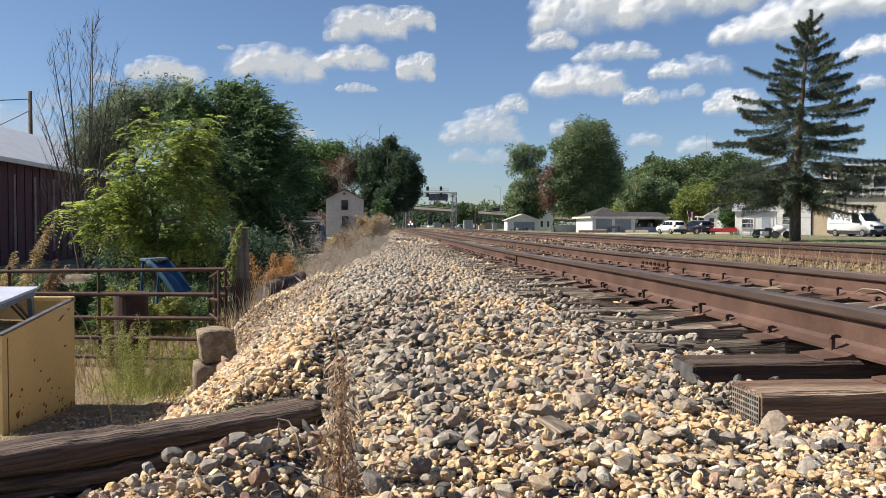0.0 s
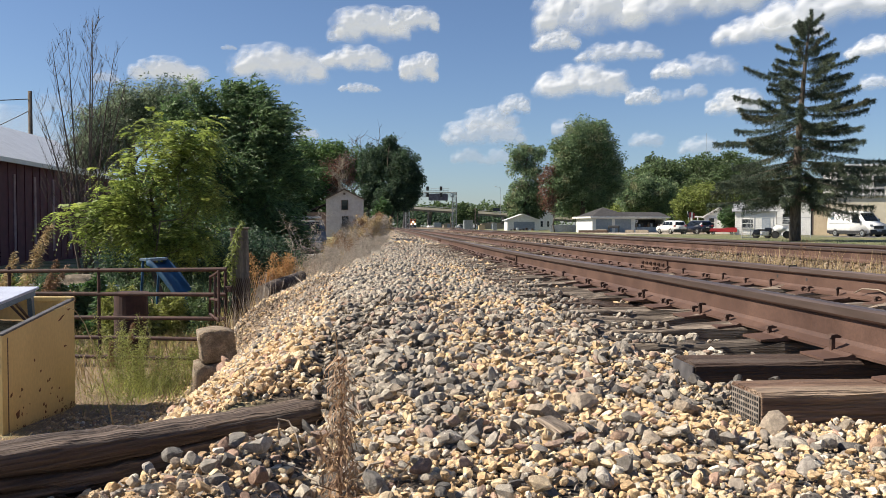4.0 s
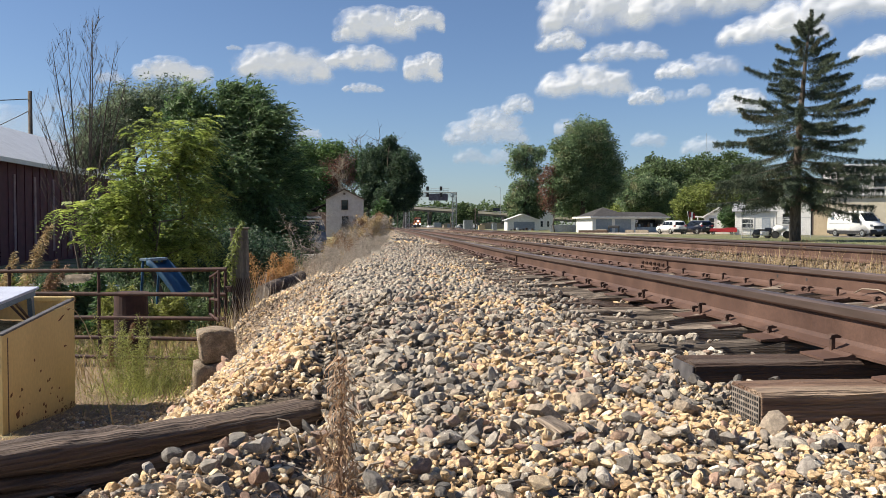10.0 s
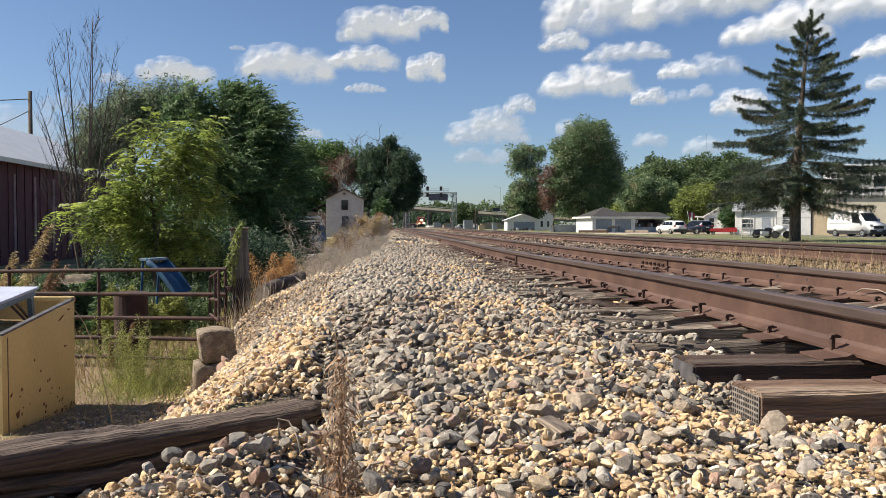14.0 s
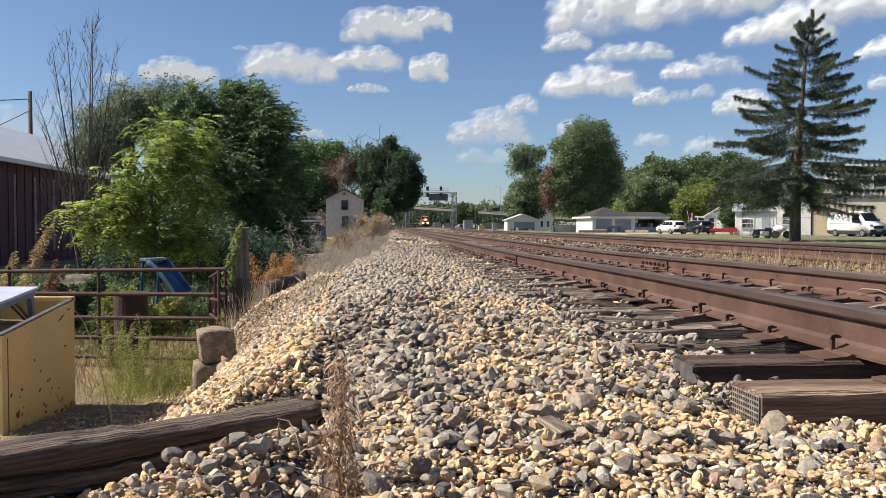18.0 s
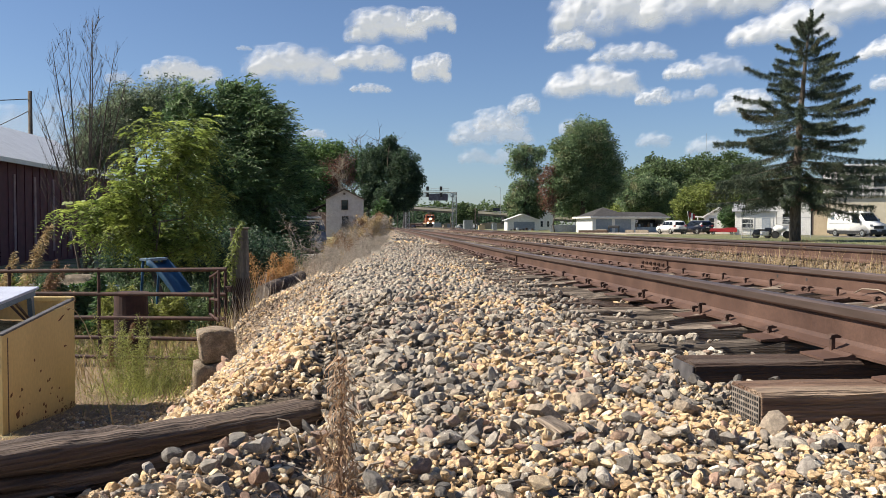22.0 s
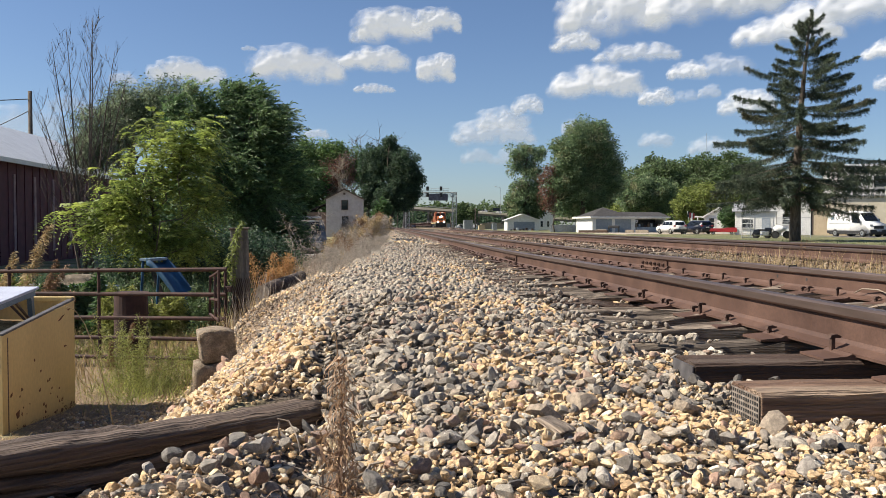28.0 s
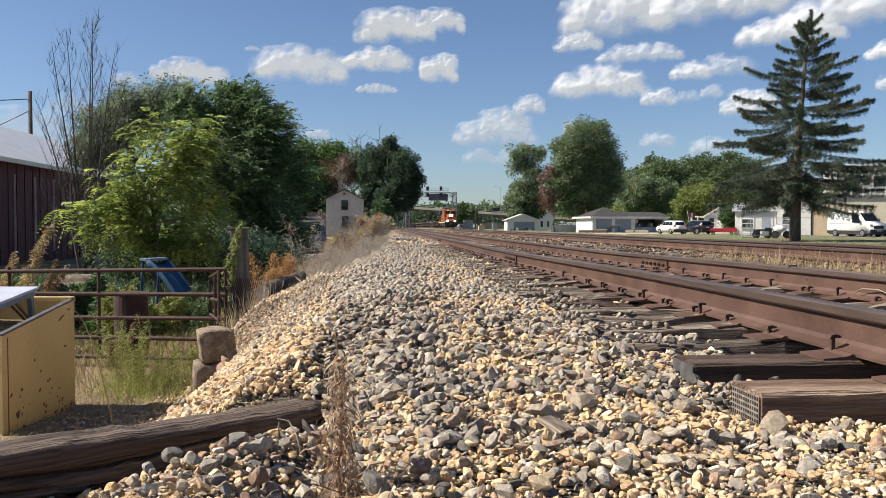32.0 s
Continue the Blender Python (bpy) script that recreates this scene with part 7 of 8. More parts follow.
def suv(x, y, z, turn, paint, label):
    """x of the car points to its nose."""
    t = empty("suv", pose(x, y, z, 0, 0, turn), label, "car", "parked cars")
    prof = [(-2.3, 0.42), (-2.36, 0.75), (-2.30, 1.10), (-2.12, 1.58), (-1.9, 1.70), (-0.2, 1.74), (0.35, 1.66), (1.15, 1.13), (2.1, 1.0), (2.34, 0.8), (2.36, 0.42),
            (1.85, 0.30), (-1.8, 0.30)]
    body(t, prof, 0.94, 0.2, paint)
    part("underbody", abox(-2.2, 2.2, -0.8, 0.8, 0.2, 0.34), M_BLACK, t)
    part("rear_bumper", abox(-2.42, -2.2, -0.9, 0.9, 0.36, 0.62, bevel=0.04), M_BLACK, t, "dark lower bumper")
    part("front_bumper", abox(2.2, 2.42, -0.88, 0.88, 0.34, 0.6, bevel=0.04), M_BLACK, t)
    quad_pane(t, [(-2.28, -0.68, 1.17), (-2.28, 0.68, 1.17), (-2.15, 0.60, 1.56), (-2.15, -0.60, 1.56)], name="rear_window")
    quad_pane(t, [(1.12, -0.72, 1.17), (1.12, 0.72, 1.17), (0.46, 0.62, 1.62), (0.46, -0.62, 1.62)], name="windscreen")
    for s in (-1, 1):
        def q(px, pz):
            k = max(0, (pz - 0.3) / 1.44 - 0.45) / 0.55
            return (px, s * (0.948 - 0.2 * k), pz)
        for a, b, c, d in (((-0.95, 1.14), (0.0, 1.14), (0.0, 1.6), (-0.95, 1.62)), ((0.06, 1.14), (0.92, 1.14), (0.32, 1.56), (0.06, 1.6)), ((-1.9, 1.16), (-1.02, 1.14), (-1.02, 1.62), (-1.75, 1.56))):
            quad_pane(t, [q(*a), q(*b), q(*c), q(*d)], name="side_window")
        part("tail_light", abox(-2.40, -2.18, s * 0.78 - 0.13, s * 0.78 + 0.13, 0.98, 1.14, bevel=0.03), M_CARRED, t, "red tail lamp")
        part("mirror", abox(0.75, 0.92, s * 1.0 - 0.09, s * 1.0 + 0.09, 1.08, 1.22, bevel=0.03), paint, t)
        part("roof_rail", abox(-1.7, 0.1, s * 0.62 - 0.02, s * 0.62 + 0.02, 1.74, 1.79), M_CHROME, t)
        part("headlamp", abox(2.12, 2.34, s * 0.72 - 0.18, s * 0.72 + 0.18, 0.78, 0.92, bevel=0.03), M_CHROME, t)
        for wx in (-1.42, 1.42):
            wheel(t, wx, s * 0.83, 0.36, 0.24, s)
    pl = part("number_plate", abox(-2.385, -2.365, -0.25, 0.25, 0.80, 0.95), M_WHITE, t)
    for i in range(3):
        part("plate_bar", abox(-2.392, -2.386, -0.18 + i * 0.13, -0.09 + i * 0.13, 0.84, 0.91), M_GREYDOOR, pl)
    return t


suv(37.9, 102.3, -0.66, 99, M_CARWHITE, "white sport utility car parked on the gravel lot")
suv(41.7, 103.2, -0.66, 104, M_CARNAVY, "dark navy sport utility car parked beside a white one")


def van():
    t = empty("van", pose(47.15, 76.0, -0.70, 0, 0, -81), "white high-roof delivery van parked on the road", "van", "parked cars")
    prof = [(-2.95, 0.45), (-3.0, 0.9), (-2.95, 2.3), (-2.8, 2.52), (-0.5, 2.60), (0.9, 2.52), (1.25, 2.40), (2.15, 1.48), (2.80, 1.25), (2.98, 0.95), (2.98, 0.42), (2.4, 0.32), (-2.6, 0.32)]
    body(t, prof, 1.0, 0.14, M_CARWHITE)
    part("underbody", abox(-2.8, 2.7, -0.85, 0.85, 0.22, 0.36), M_BLACK, t)
    part("front_bumper", abox(2.80, 3.03, -0.96, 0.96, 0.34, 0.72, bevel=0.05), M_BLACK, t, "black front bumper")
    part("grille", abox(2.92, 3.02, -0.55, 0.55, 0.80, 1.10, bevel=0.03), M_BLACK, t, "black front grille")
    quad_pane(t, [(2.10, -0.80, 1.56), (2.10, 0.80, 1.56), (1.36, 0.74, 2.33), (1.36, -0.74, 2.33)], name="windscreen")
    for s in (-1, 1):
        def q(px, pz):
            k = max(0, (pz - 0.32) / 2.28 - 0.45) / 0.55
            return (px, s * (1.012 - 0.14 * k), pz)
        quad_pane(t, [q(0.55, 1.42), q(1.75, 1.36), q(1.25, 2.12), q(0.55, 2.12)], name="side_window")
        part("skirt", abox(-2.9, 2.6, s * 1.0 - 0.02, s * 1.0 + 0.03, 0.36, 0.62), M_BLACK, t, "dark grey lower skirt")
        part("door_rail", abox(-2.7, 0.3, s * 1.0 - 0.005, s * 1.0 + 0.02, 1.30, 1.34), M_STEEL, t)
        part("mirror", abox(1.55, 1.75, s * 1.16 - 0.10, s * 1.16 + 0.10, 1.42, 1.80, bevel=0.04), M_BLACK, t)
        part("headlamp", abox(2.62, 2.95, s * 0.78 - 0.16, s * 0.78 + 0.16, 1.00, 1.22, bevel=0.04), M_CHROME, t, "clear headlamp")
        part("door_seam", abox(0.42, 0.44, s * 1.0 - 0.002, s * 1.0 + 0.013, 0.62, 1.45), M_STEEL, t)
        for wx in (-1.75, 1.95):
            wheel(t, wx, s * 0.88, 0.37, 0.26, s)
    b = part("logo", abox(-2.3, -1.95, -1.012, -0.99, 1.78, 2.05), M_BLUESTEEL, t, "small blue-grey square mark")
    pl = part("number_plate", abox(3.03, 3.045, -0.26, 0.26, 0.55, 0.68), M_WHITE, t)
    part("plate_bar", abox(3.046, 3.05, -0.18, 0.18, 0.59, 0.64), M_GREYDOOR, pl)


van()
suv(52.0, 81.5, -0.70, -88, M_LILAC, "lilac car parked behind the white van")


def old_truck():
    """The derelict pickup in the bushes below the bank."""
    t = empty("pickup_truck", pose(-3.75, 37.6, -1.75, 0, 0, -86), "derelict pale-blue pickup truck among bushes", "truck")
    t.scale = (1.15, 1.15, 1.32)
    prof = [(-2.4, 0.6), (-2.4, 1.15), (-0.3, 1.2), (-0.15, 1.78), (0.75, 1.80), (1.15, 1.25), (2.3, 1.15), (2.4, 0.6)]
    body(t, prof, 0.92, 0.16, M_TRUCK)
    quad_pane(t, [(1.13, -0.7, 1.3), (1.13, 0.7, 1.3), (0.80, 0.62, 1.74), (0.80, -0.62, 1.74)], name="windscreen")
    part("grille", abox(2.36, 2.44, -0.75, 0.75, 0.75, 1.08, bevel=0.02), M_CHROME, t)
    part("bumper", abox(2.4, 2.52, -0.92, 0.92, 0.5, 0.66, bevel=0.03), M_WHITE, t)
    for s in (-1, 1):
        part("headlamp", atube((2.42, s * 0.62, 0.92), (2.47, s * 0.62, 0.92), 0.10, 0.10, 14), M_WHITE, t)
        for wx in (-1.5, 1.5):
            wheel(t, wx, s * 0.8, 0.36, 0.22, s)
    part("roof_rack", abox(-0.2, 0.7, -0.7, 0.7, 1.86, 1.92), M_WHITE, t, "white roof rack")
    for i in range(4):
        part("rack_post", abox(-0.15 + 0.26 * i, -0.11 + 0.26 * i, -0.02, 0.02, 1.78, 1.88), M_WHITE, t)


old_truck()


def motorcycle(x, y, turn, cover, label):
    t = empty("motorcycle", pose(x, y, -0.72, 0, 0, turn), label, "motorcycle", "motorcycles")
    for wx in (-0.75, 0.78):
        q = part("wheel", atube((wx, -0.06, 0.33), (wx, 0.06, 0.33), 0.33, 0.33, 20), M_TYRE, t)
        part("rim", atube((wx, -0.065, 0.33), (wx, 0.065, 0.33), 0.21, 0.21, 14), M_BLACK, q)
    part("engine", abox(-0.25, 0.3, -0.22, 0.22, 0.25, 0.62, bevel=0.06), M_CHROME, t)
    part("tank", abox(-0.05, 0.5, -0.17, 0.17, 0.68, 0.95, bevel=0.09), M_CARNAVY, t)
    part("seat", abox(-0.75, 0.0, -0.16, 0.16, 0.66, 0.82, bevel=0.07), M_BLACK, t)
    part("fork", atube((0.78, 0, 0.33), (0.5, 0, 1.05), 0.04, 0.04, 8), M_CHROME, t)
    part("handlebar", atube((0.42, -0.38, 1.1), (0.42, 0.38, 1.1), 0.018, 0.018, 8), M_CHROME, t)
    part("exhaust", atube((-0.9, -0.2, 0.3), (0.2, -0.2, 0.3), 0.05, 0.05, 10), M_CHROME, t)
    for s in (-1, 1):
        part("saddlebag", abox(-0.95, -0.45, s * 0.3 - 0.11, s * 0.3 + 0.11, 0.42, 0.78, bevel=0.05), M_CARNAVY, t)
    if cover:
        r = np.random.default_rng(9)
        bm = bmesh.new()
        bmesh.ops.create_icosphere(bm, subdivisions=3, radius=1)
        for v in bm.verts:
            n = noise.noise(v.co * 2.3) * 0.25 + noise.noise(v.co * 6) * 0.10
            v.co = Vector((v.co.x * 0.62, v.co.y * 0.42, max(-0.42, v.co.z * 0.36))) * (1 + n) * 0.92
        bmesh.ops.translate(bm, verts=bm.verts[:], vec=(0.15, 0, 0.80))
        part("cover", bm, M_WHITE, t, "crumpled white cloth cover", True)


motorcycle(32.8, 66.0, -30, False, "dark parked motorcycle with chrome engine")
motorcycle(34.0, 66.3, -30, True, "parked motorcycle under a crumpled white cover")


def red_mower(x, y, turn):
    t = empty("trailer", pose(x, y, -0.70, 0, 0, turn), "low red trailer with red equipment", "trailer")
    part("bed", abox(-1.5, 1.5, -0.8, 0.8, 0.35, 0.50, bevel=0.03), M_CARRED, t)
    part("panel", abox(-1.5, 1.5, -0.85, -0.8, 0.35, 0.80, bevel=0.02), M_CARRED, t)
    part("machine", abox(0.15, 1.45, -0.6, 0.5, 0.5, 0.88, bevel=0.03), M_CARRED, t, "red machine on the trailer")
    part("fender", abox(-1.6, -0.9, -0.95, -0.7, 0.42, 0.62, bevel=0.05), M_CARRED, t)
    for wx in (-1.2, 0.9):
        wheel(t, wx, -0.70, 0.20, 0.14, -1)
        wheel(t, wx, 0.70, 0.20, 0.14, 1)


red_mower(41.2, 93.5, -24)


def mesh_panel():
    """A galvanised chain-link gate panel and the fence behind it."""
    t = empty("chain_link_gate", pose(32.0, 68.8, -0.72, 0, 0, -24), "galvanised chain-link gate frame standing on the lawn", "gate")
    for a, b in (((0, 0, 0), (0, 0, 1.9)), ((1.05, 0, 0), (1.05, 0, 1.9)), ((0, 0, 1.88), (1.05, 0, 1.88)), ((0, 0, 0.08), (1.05, 0, 0.08)), ((0.75, 0.3, 0), (0.75, 0.3, 1.85))):
        part("tube", atube(a, b, 0.035, 0.035, 8), M_STEEL, t)
    bm = bmesh.new()
    for i in range(22):
        x = -0.4 + i * 0.085
        for d in (-1, 1):
            a, b = Vector((x, 0, 0.1)), Vector((x + d * 0.6, 0, 1.87))
            if 0 <= a.x <= 1.05 and 0 <= b.x <= 1.05:
                tube(bm, a, b, 0.006, 0.006, 4)
    part("wire_mesh", bm, M_STEEL, t)
    f = empty("chain_link_fence", pose(35.0, 72.5, -0.72, 0, 0, -24), "chain-link fence behind the motorcycles", "fence")
    for i in range(4):
        part("post", atube((i * 1.6, 0, 0), (i * 1.6, 0, 1.9), 0.035, 0.035, 8), M_STEEL, f)
    part("top_rail", atube((0, 0, 1.85), (4.8, 0, 1.85), 0.028, 0.028, 8), M_STEEL, f)
    bm = bmesh.new()
    for i in range(60):
        x = i * 0.08
        for d in (-1, 1):
            if 0 <= x + d * 0.9 <= 4.8:
                tube(bm, (x, 0, 0.05), (x + d * 0.9, 0, 1.85), 0.005, 0.005, 3)
    part("wire_mesh", bm, M_STEEL, f)


mesh_panel()


def paving(name, x0, x1, y0, y1, z, material, label):
    ob = part(name, abox(x0, x1, y0, y1, z - 0.3, z, bevel=0.02), material)
    tagged(ob, label, "pavement", kind="structure")


M_LOT = mat("pale gravel lot", (0.34, 0.29, 0.22), (0.44, 0.38, 0.30), rough=0.95, scale=0.7, bump=0.1, fine=12, blot=(0.28, 0.25, 0.19))
M_ASPHALT = mat("grey asphalt", (0.09, 0.088, 0.085), (0.14, 0.136, 0.13), rough=0.9, scale=0.8, bump=0.1, fine=25)
paving("pavement", 31.0, 47.5, 99.5, 126, -0.665, M_LOT, "pale gravel parking lot in front of the garage")
paving("road", 44.5, 54.0, 30, 98, -0.69, M_ASPHALT, "grey asphalt side street")


def kerb_blocks():
    for i, (x, y, w, hh) in enumerate(((35.7, 126.4, 1.7, 0.55), (39.6, 124.0, 1.3, 0.5), (41.2, 122.8, 2.0, 0.5), (33.9, 124.8, 4.6, 0.45))):
        ob = part("concrete_barrier", abox(-w / 2, w / 2, -0.3, 0.3, 0, hh, bevel=0.04), M_CONC if i < 3 else M_TIE_DARK)
        ob.matrix_basis = pose(x - 0.8, y - 1.2, -0.72, 0, 0, -28)
        tagged(ob, "pale concrete parking barrier on the lot" if i < 3 else "stack of dark timbers beside the garage", "barrier" if i < 3 else "timber", "barriers")
    ob = part("low_wall", abox(-2.3, 2.3, -0.15, 0.15, 0, 1.35, bevel=0.03), M_STEEL)
    ob.matrix_basis = pose(32.2, 141, -0.75, 0, 0, -6)
    tagged(ob, "low pale grey panel wall beside the garage", "wall")
    t = empty("charcoal_grill", pose(37.0, 125.5, -0.72, 0, 0, -28), "black box grill in front of the garage", "grill")
    part("lid", abox(-0.9, 0.9, -0.35, 0.35, 0.75, 1.2, bevel=0.12), M_BLACK, t)
    for x in (-0.8, 0.8):
        part("leg", abox(x - 0.04, x + 0.04, -0.3, 0.3, 0, 0.76), M_BLACK, t)
    s = empty("road_sign", pose(39.6, 122.0, -0.72), "small round grey sign on a dark post", "sign")
    part("post", atube((0, 0, 0), (0, 0, 2.0), 0.06, 0.06, 8), M_BLACK, s)
    d = part("disc", atube((0, -0.05, 1.85), (0, -0.08, 1.85), 0.24, 0.24, 20), M_STEEL, s)
    part("mark", abox(-0.07, 0.07, -0.09, -0.081, 1.74, 1.96), M_BLACK, d)
    f = empty("flag_pole", pose(41.9, 105.5, -0.72), "short pole with a red and white flag", "flag")
    part("pole", atube((0, 0, 0), (-0.55, 0, 3.15), 0.03, 0.03, 8), M_WHITE, f)
    return f


FLAG_POLE = kerb_blocks()
FLAG = []
for i in range(4):
    bm = bmesh.new()
    for j in range(5):
        box(bm, 0, 0.26, -0.008 + 0.001 * (j % 2), 0.008 + 0.001 * (j % 2), -0.15 * (j + 1), -0.15 * j)
    ob = part("flag_strip", bm, (M_CARNAVY, M_CARRED, M_WHITE, M_CARRED)[i], FLAG_POLE, ("blue corner cloth", "red cloth", "white cloth", "red cloth")[i])
    ob.matrix_basis = pose(-0.55 + 0.26 * i, 0, 3.12 - 0.10 * i)
    FLAG.append(ob)


# ---- the road bridge, the signal bridge and the distance ----
def overpass():
    t = empty("road_bridge", pose(10.6, 425, 9.1, 0, 4.1, -11), "long concrete road bridge crossing over the railway", "bridge")
    a, b, w = -130, 135, 11
    part("deck", abox(a, b, -w / 2, w / 2, 0.9, 1.3), M_DECK, t)
    for i in range(5):
        y = -w / 2 + 0.8 + i * 2.35
        part("girder", abox(a, b, y - 0.25, y + 0.25, 0.0, 0.9), M_FARCONC, t, "steel girder with shade in its colour")
    for y in (-w / 2, w / 2 - 0.3):
        part("parapet", abox(a, b, y, y + 0.3, 1.3, 2.1), M_DECK, t)
        part("hand_rail", abox(a, b, y + 0.1, y + 0.2, 2.75, 2.85), M_STEEL, t)
        for i in range(35):
            x = a + i * 7.5
            part("rail_post", abox(x, x + 0.15, y + 0.08, y + 0.22, 2.1, 2.8), M_STEEL, t)
    for i in range(18):
        x = -116 + i * 13
        pier = part("pier", abox(x - 0.6, x + 0.6, -w / 2 + 0.2, w / 2 - 0.2, -1.0, 0.0), M_FARCONC, t)
        for y in (-4.2, 0, 4.2):
            part("column", atube((x, y, -14), (x, y, -1.0), 0.5, 0.5, 12), M_FARCONC, pier)
    return t


BRIDGE = overpass()


def road_car(label, paint):
    t = empty("car", pose(0, 0, 0), label, "car", "cars on the bridge")
    body(t, [(-2.2, 0.3), (-2.25, 0.8), (-2.0, 1.0), (-1.5, 1.45), (0.2, 1.48), (1.1, 0.98), (2.1, 0.85), (2.25, 0.6), (2.2, 0.3)], 0.9, 0.2, paint)
    for s in (-1, 1):
        quad_pane(t, [(-1.4, s * 0.88, 1.0), (0.8, s * 0.88, 1.0), (0.15, s * 0.76, 1.4), (-1.3, s * 0.76, 1.4)], name="side_window")
        for wx in (-1.35, 1.4):
            wheel(t, wx, s * 0.8, 0.32, 0.22, s)
    return t


ROAD_CAR_A, ROAD_CAR_B = road_car("white car driving over the bridge", M_CARWHITE), road_car("silver car driving over the bridge", M_CARWHITE)
s = empty("road_sign", pose(58.6, 410, 6.6, 0, 0, -8), "blue highway sign on the bridge", "sign")
part("panel", abox(-2.1, 2.1, -0.05, 0.05, 1.6, 3.4), M_CARNAVY, s)
for x in (-1.5, 1.5):
    part("post", abox(x - 0.1, x + 0.1, -0.1, 0.0, -0.2, 1.6), M_STEEL, s)


def street_light(x, y, z, h):
    t = empty("street_lamp", pose(x, y, z), "tall grey street lamp on the bridge", "street lamp")
    part("pole", atube((0, 0, 0), (0, 0, h), 0.16, 0.09, 10), M_STEEL, t)
    part("arm", atube((0, 0, h), (-2.0, 0, h + 0.6), 0.07, 0.06, 8), M_STEEL, t)
    part("lamp_head", abox(-2.9, -1.9, -0.18, 0.18, h + 0.5, h + 0.68, bevel=0.05), M_STEEL, t)


street_light(60.2, 408.5, 6.4, 14.0)


def lattice(bm, p, q, w, d, n, r=0.045):
    """A box truss between p and q (upright or level along x): four chords and zigzag bracing."""
    p, q = Vector(p), Vector(q)
    up = abs((q - p).z) > abs((q - p).x)
    offs = [(-w / 2, -d / 2), (w / 2, -d / 2), (w / 2, d / 2), (-w / 2, d / 2)]
    def at(k, o):
        c = p.lerp(q, k)
        return c + (Vector((o[0], o[1], 0)) if up else Vector((0, o[1], o[0])))
    for o in offs:
        tube(bm, at(0, o), at(1, o), r * 1.5, r * 1.5, 5)
    for i in range(n):
        for j in range(4):
            a, b = offs[j], offs[(j + 1) % 4]
            if i % 2:
                a, b = b, a
            tube(bm, at(i / n, a), at((i + 1) / n, b), r, r, 4)
            tube(bm, at(i / n, a), at(i / n, b), r, r, 4)


def gantry():
    t = empty("signal_bridge", pose(8.0, 218.5, -0.3), "galvanised lattice signal bridge over the tracks", "signal bridge")
    bm = bmesh.new()
    lattice(bm, (11.4, 0, 0), (11.4, 0, 10.2), 1.2, 1.2, 14)
    part("mast", bm, M_STEEL, t)
    bm = bmesh.new()
    lattice(bm, (-1.6, 0, 0), (-1.6, 0, 10.2), 1.2, 1.2, 14)
    part("mast", bm, M_STEEL, t)
    bm = bmesh.new()
    lattice(bm, (-2.2, 0, 9.4), (12.0, 0, 9.4), 1.3, 1.2, 18)
    part("truss", bm, M_STEEL, t)
    bm = bmesh.new()
    for i in range(10):
        tube(bm, (i * 1.1 - 0.4, -0.7, 10.0), (i * 1.1 - 0.4, -0.7, 11.1), 0.03, 0.03, 4)
    for z in (10.5, 11.1):
        tube(bm, (-0.6, -0.7, z), (9.8, -0.7, z), 0.035, 0.035, 4)
    part("walkway_railing", bm, M_STEEL, t)
    part("equipment_panel", abox(4.2, 9.5, -1.0, -0.75, 7.75, 9.55, bevel=0.03), M_PANEL, t, "mauve-grey weathered equipment panel under the truss")
    part("walkway", abox(-1.5, 10.0, -1.0, 0.5, 9.98, 10.05), M_STEEL, t)
    for x, z in ((3.9, 10.45), (7.6, 10.45), (3.9, 8.75), (7.6, 8.75), (0.2, 8.6)):
        sg = part("signal_head", abox(x - 0.36, x + 0.36, -1.35, -1.15, z, z + 1.15, bevel=0.12), M_BLACK, t, "black signal head with hoods")
        part("bracket", abox(x - 0.06, x + 0.06, -1.15, -0.6, z + 0.3, z + 0.45), M_STEEL, sg)
        for k in range(2):
            part("hood", atube((x, -1.35, z + 0.35 + 0.5 * k), (x, -1.65, z + 0.33 + 0.5 * k), 0.19, 0.19, 12), M_BLACK, sg)
    for i in range(5):
        part("ladder_rung", abox(10.6, 10.72, -0.8, -0.7, 1.5 + i * 1.6, 1.56 + i * 1.6), M_STEEL, t)


gantry()


def cabinet(x, y, w, d, h, material, label):
    t = empty("relay_cabinet", pose(x, y, -0.72), label, "cabinet", "trackside cabinets")
    part("body", abox(-w / 2, w / 2, -d / 2, d / 2, 0.1, h, bevel=0.03), material, t)
    part("lid", abox(-w / 2 - 0.1, w / 2 + 0.1, -d / 2 - 0.1, d / 2 + 0.1, h, h + 0.1), material, t)
    part("door", abox(-w / 2 + 0.15, w / 2 - 0.15, -d / 2 - 0.04, -d / 2 - 0.002, 0.3, h - 0.2), material, t)
    part("plinth", abox(-w / 2 - 0.1, w / 2 + 0.1, -d / 2 - 0.1, d / 2 + 0.1, -0.1, 0.1), M_CONC, t)


cabinet(21.6, 203, 2.3, 2.0, 2.6, M_STEEL, "grey metal relay cabinet beside the tracks")
cabinet(24.4, 198, 1.5, 1.2, 1.3, M_TANPANEL, "tan metal trackside box")
cabinet(28.0, 200, 1.2, 1.0, 1.9, M_STEEL, "grey metal trackside box")
cabinet(17.6, 262, 2.4, 2.0, 2.2, M_STEEL, "grey relay cabinet near the signal bridge")
for i, (x, y, h) in enumerate(((23.2, 201, 5.6), (26.0, 225, 5.0), (12.0, 330, 7.0), (5.5, 330, 6.5), (21.0, 250, 4.0))):
    utility_pole(x, y, -0.6, -0.6 + h, 0.12, "grey wooden trackside pole", False)
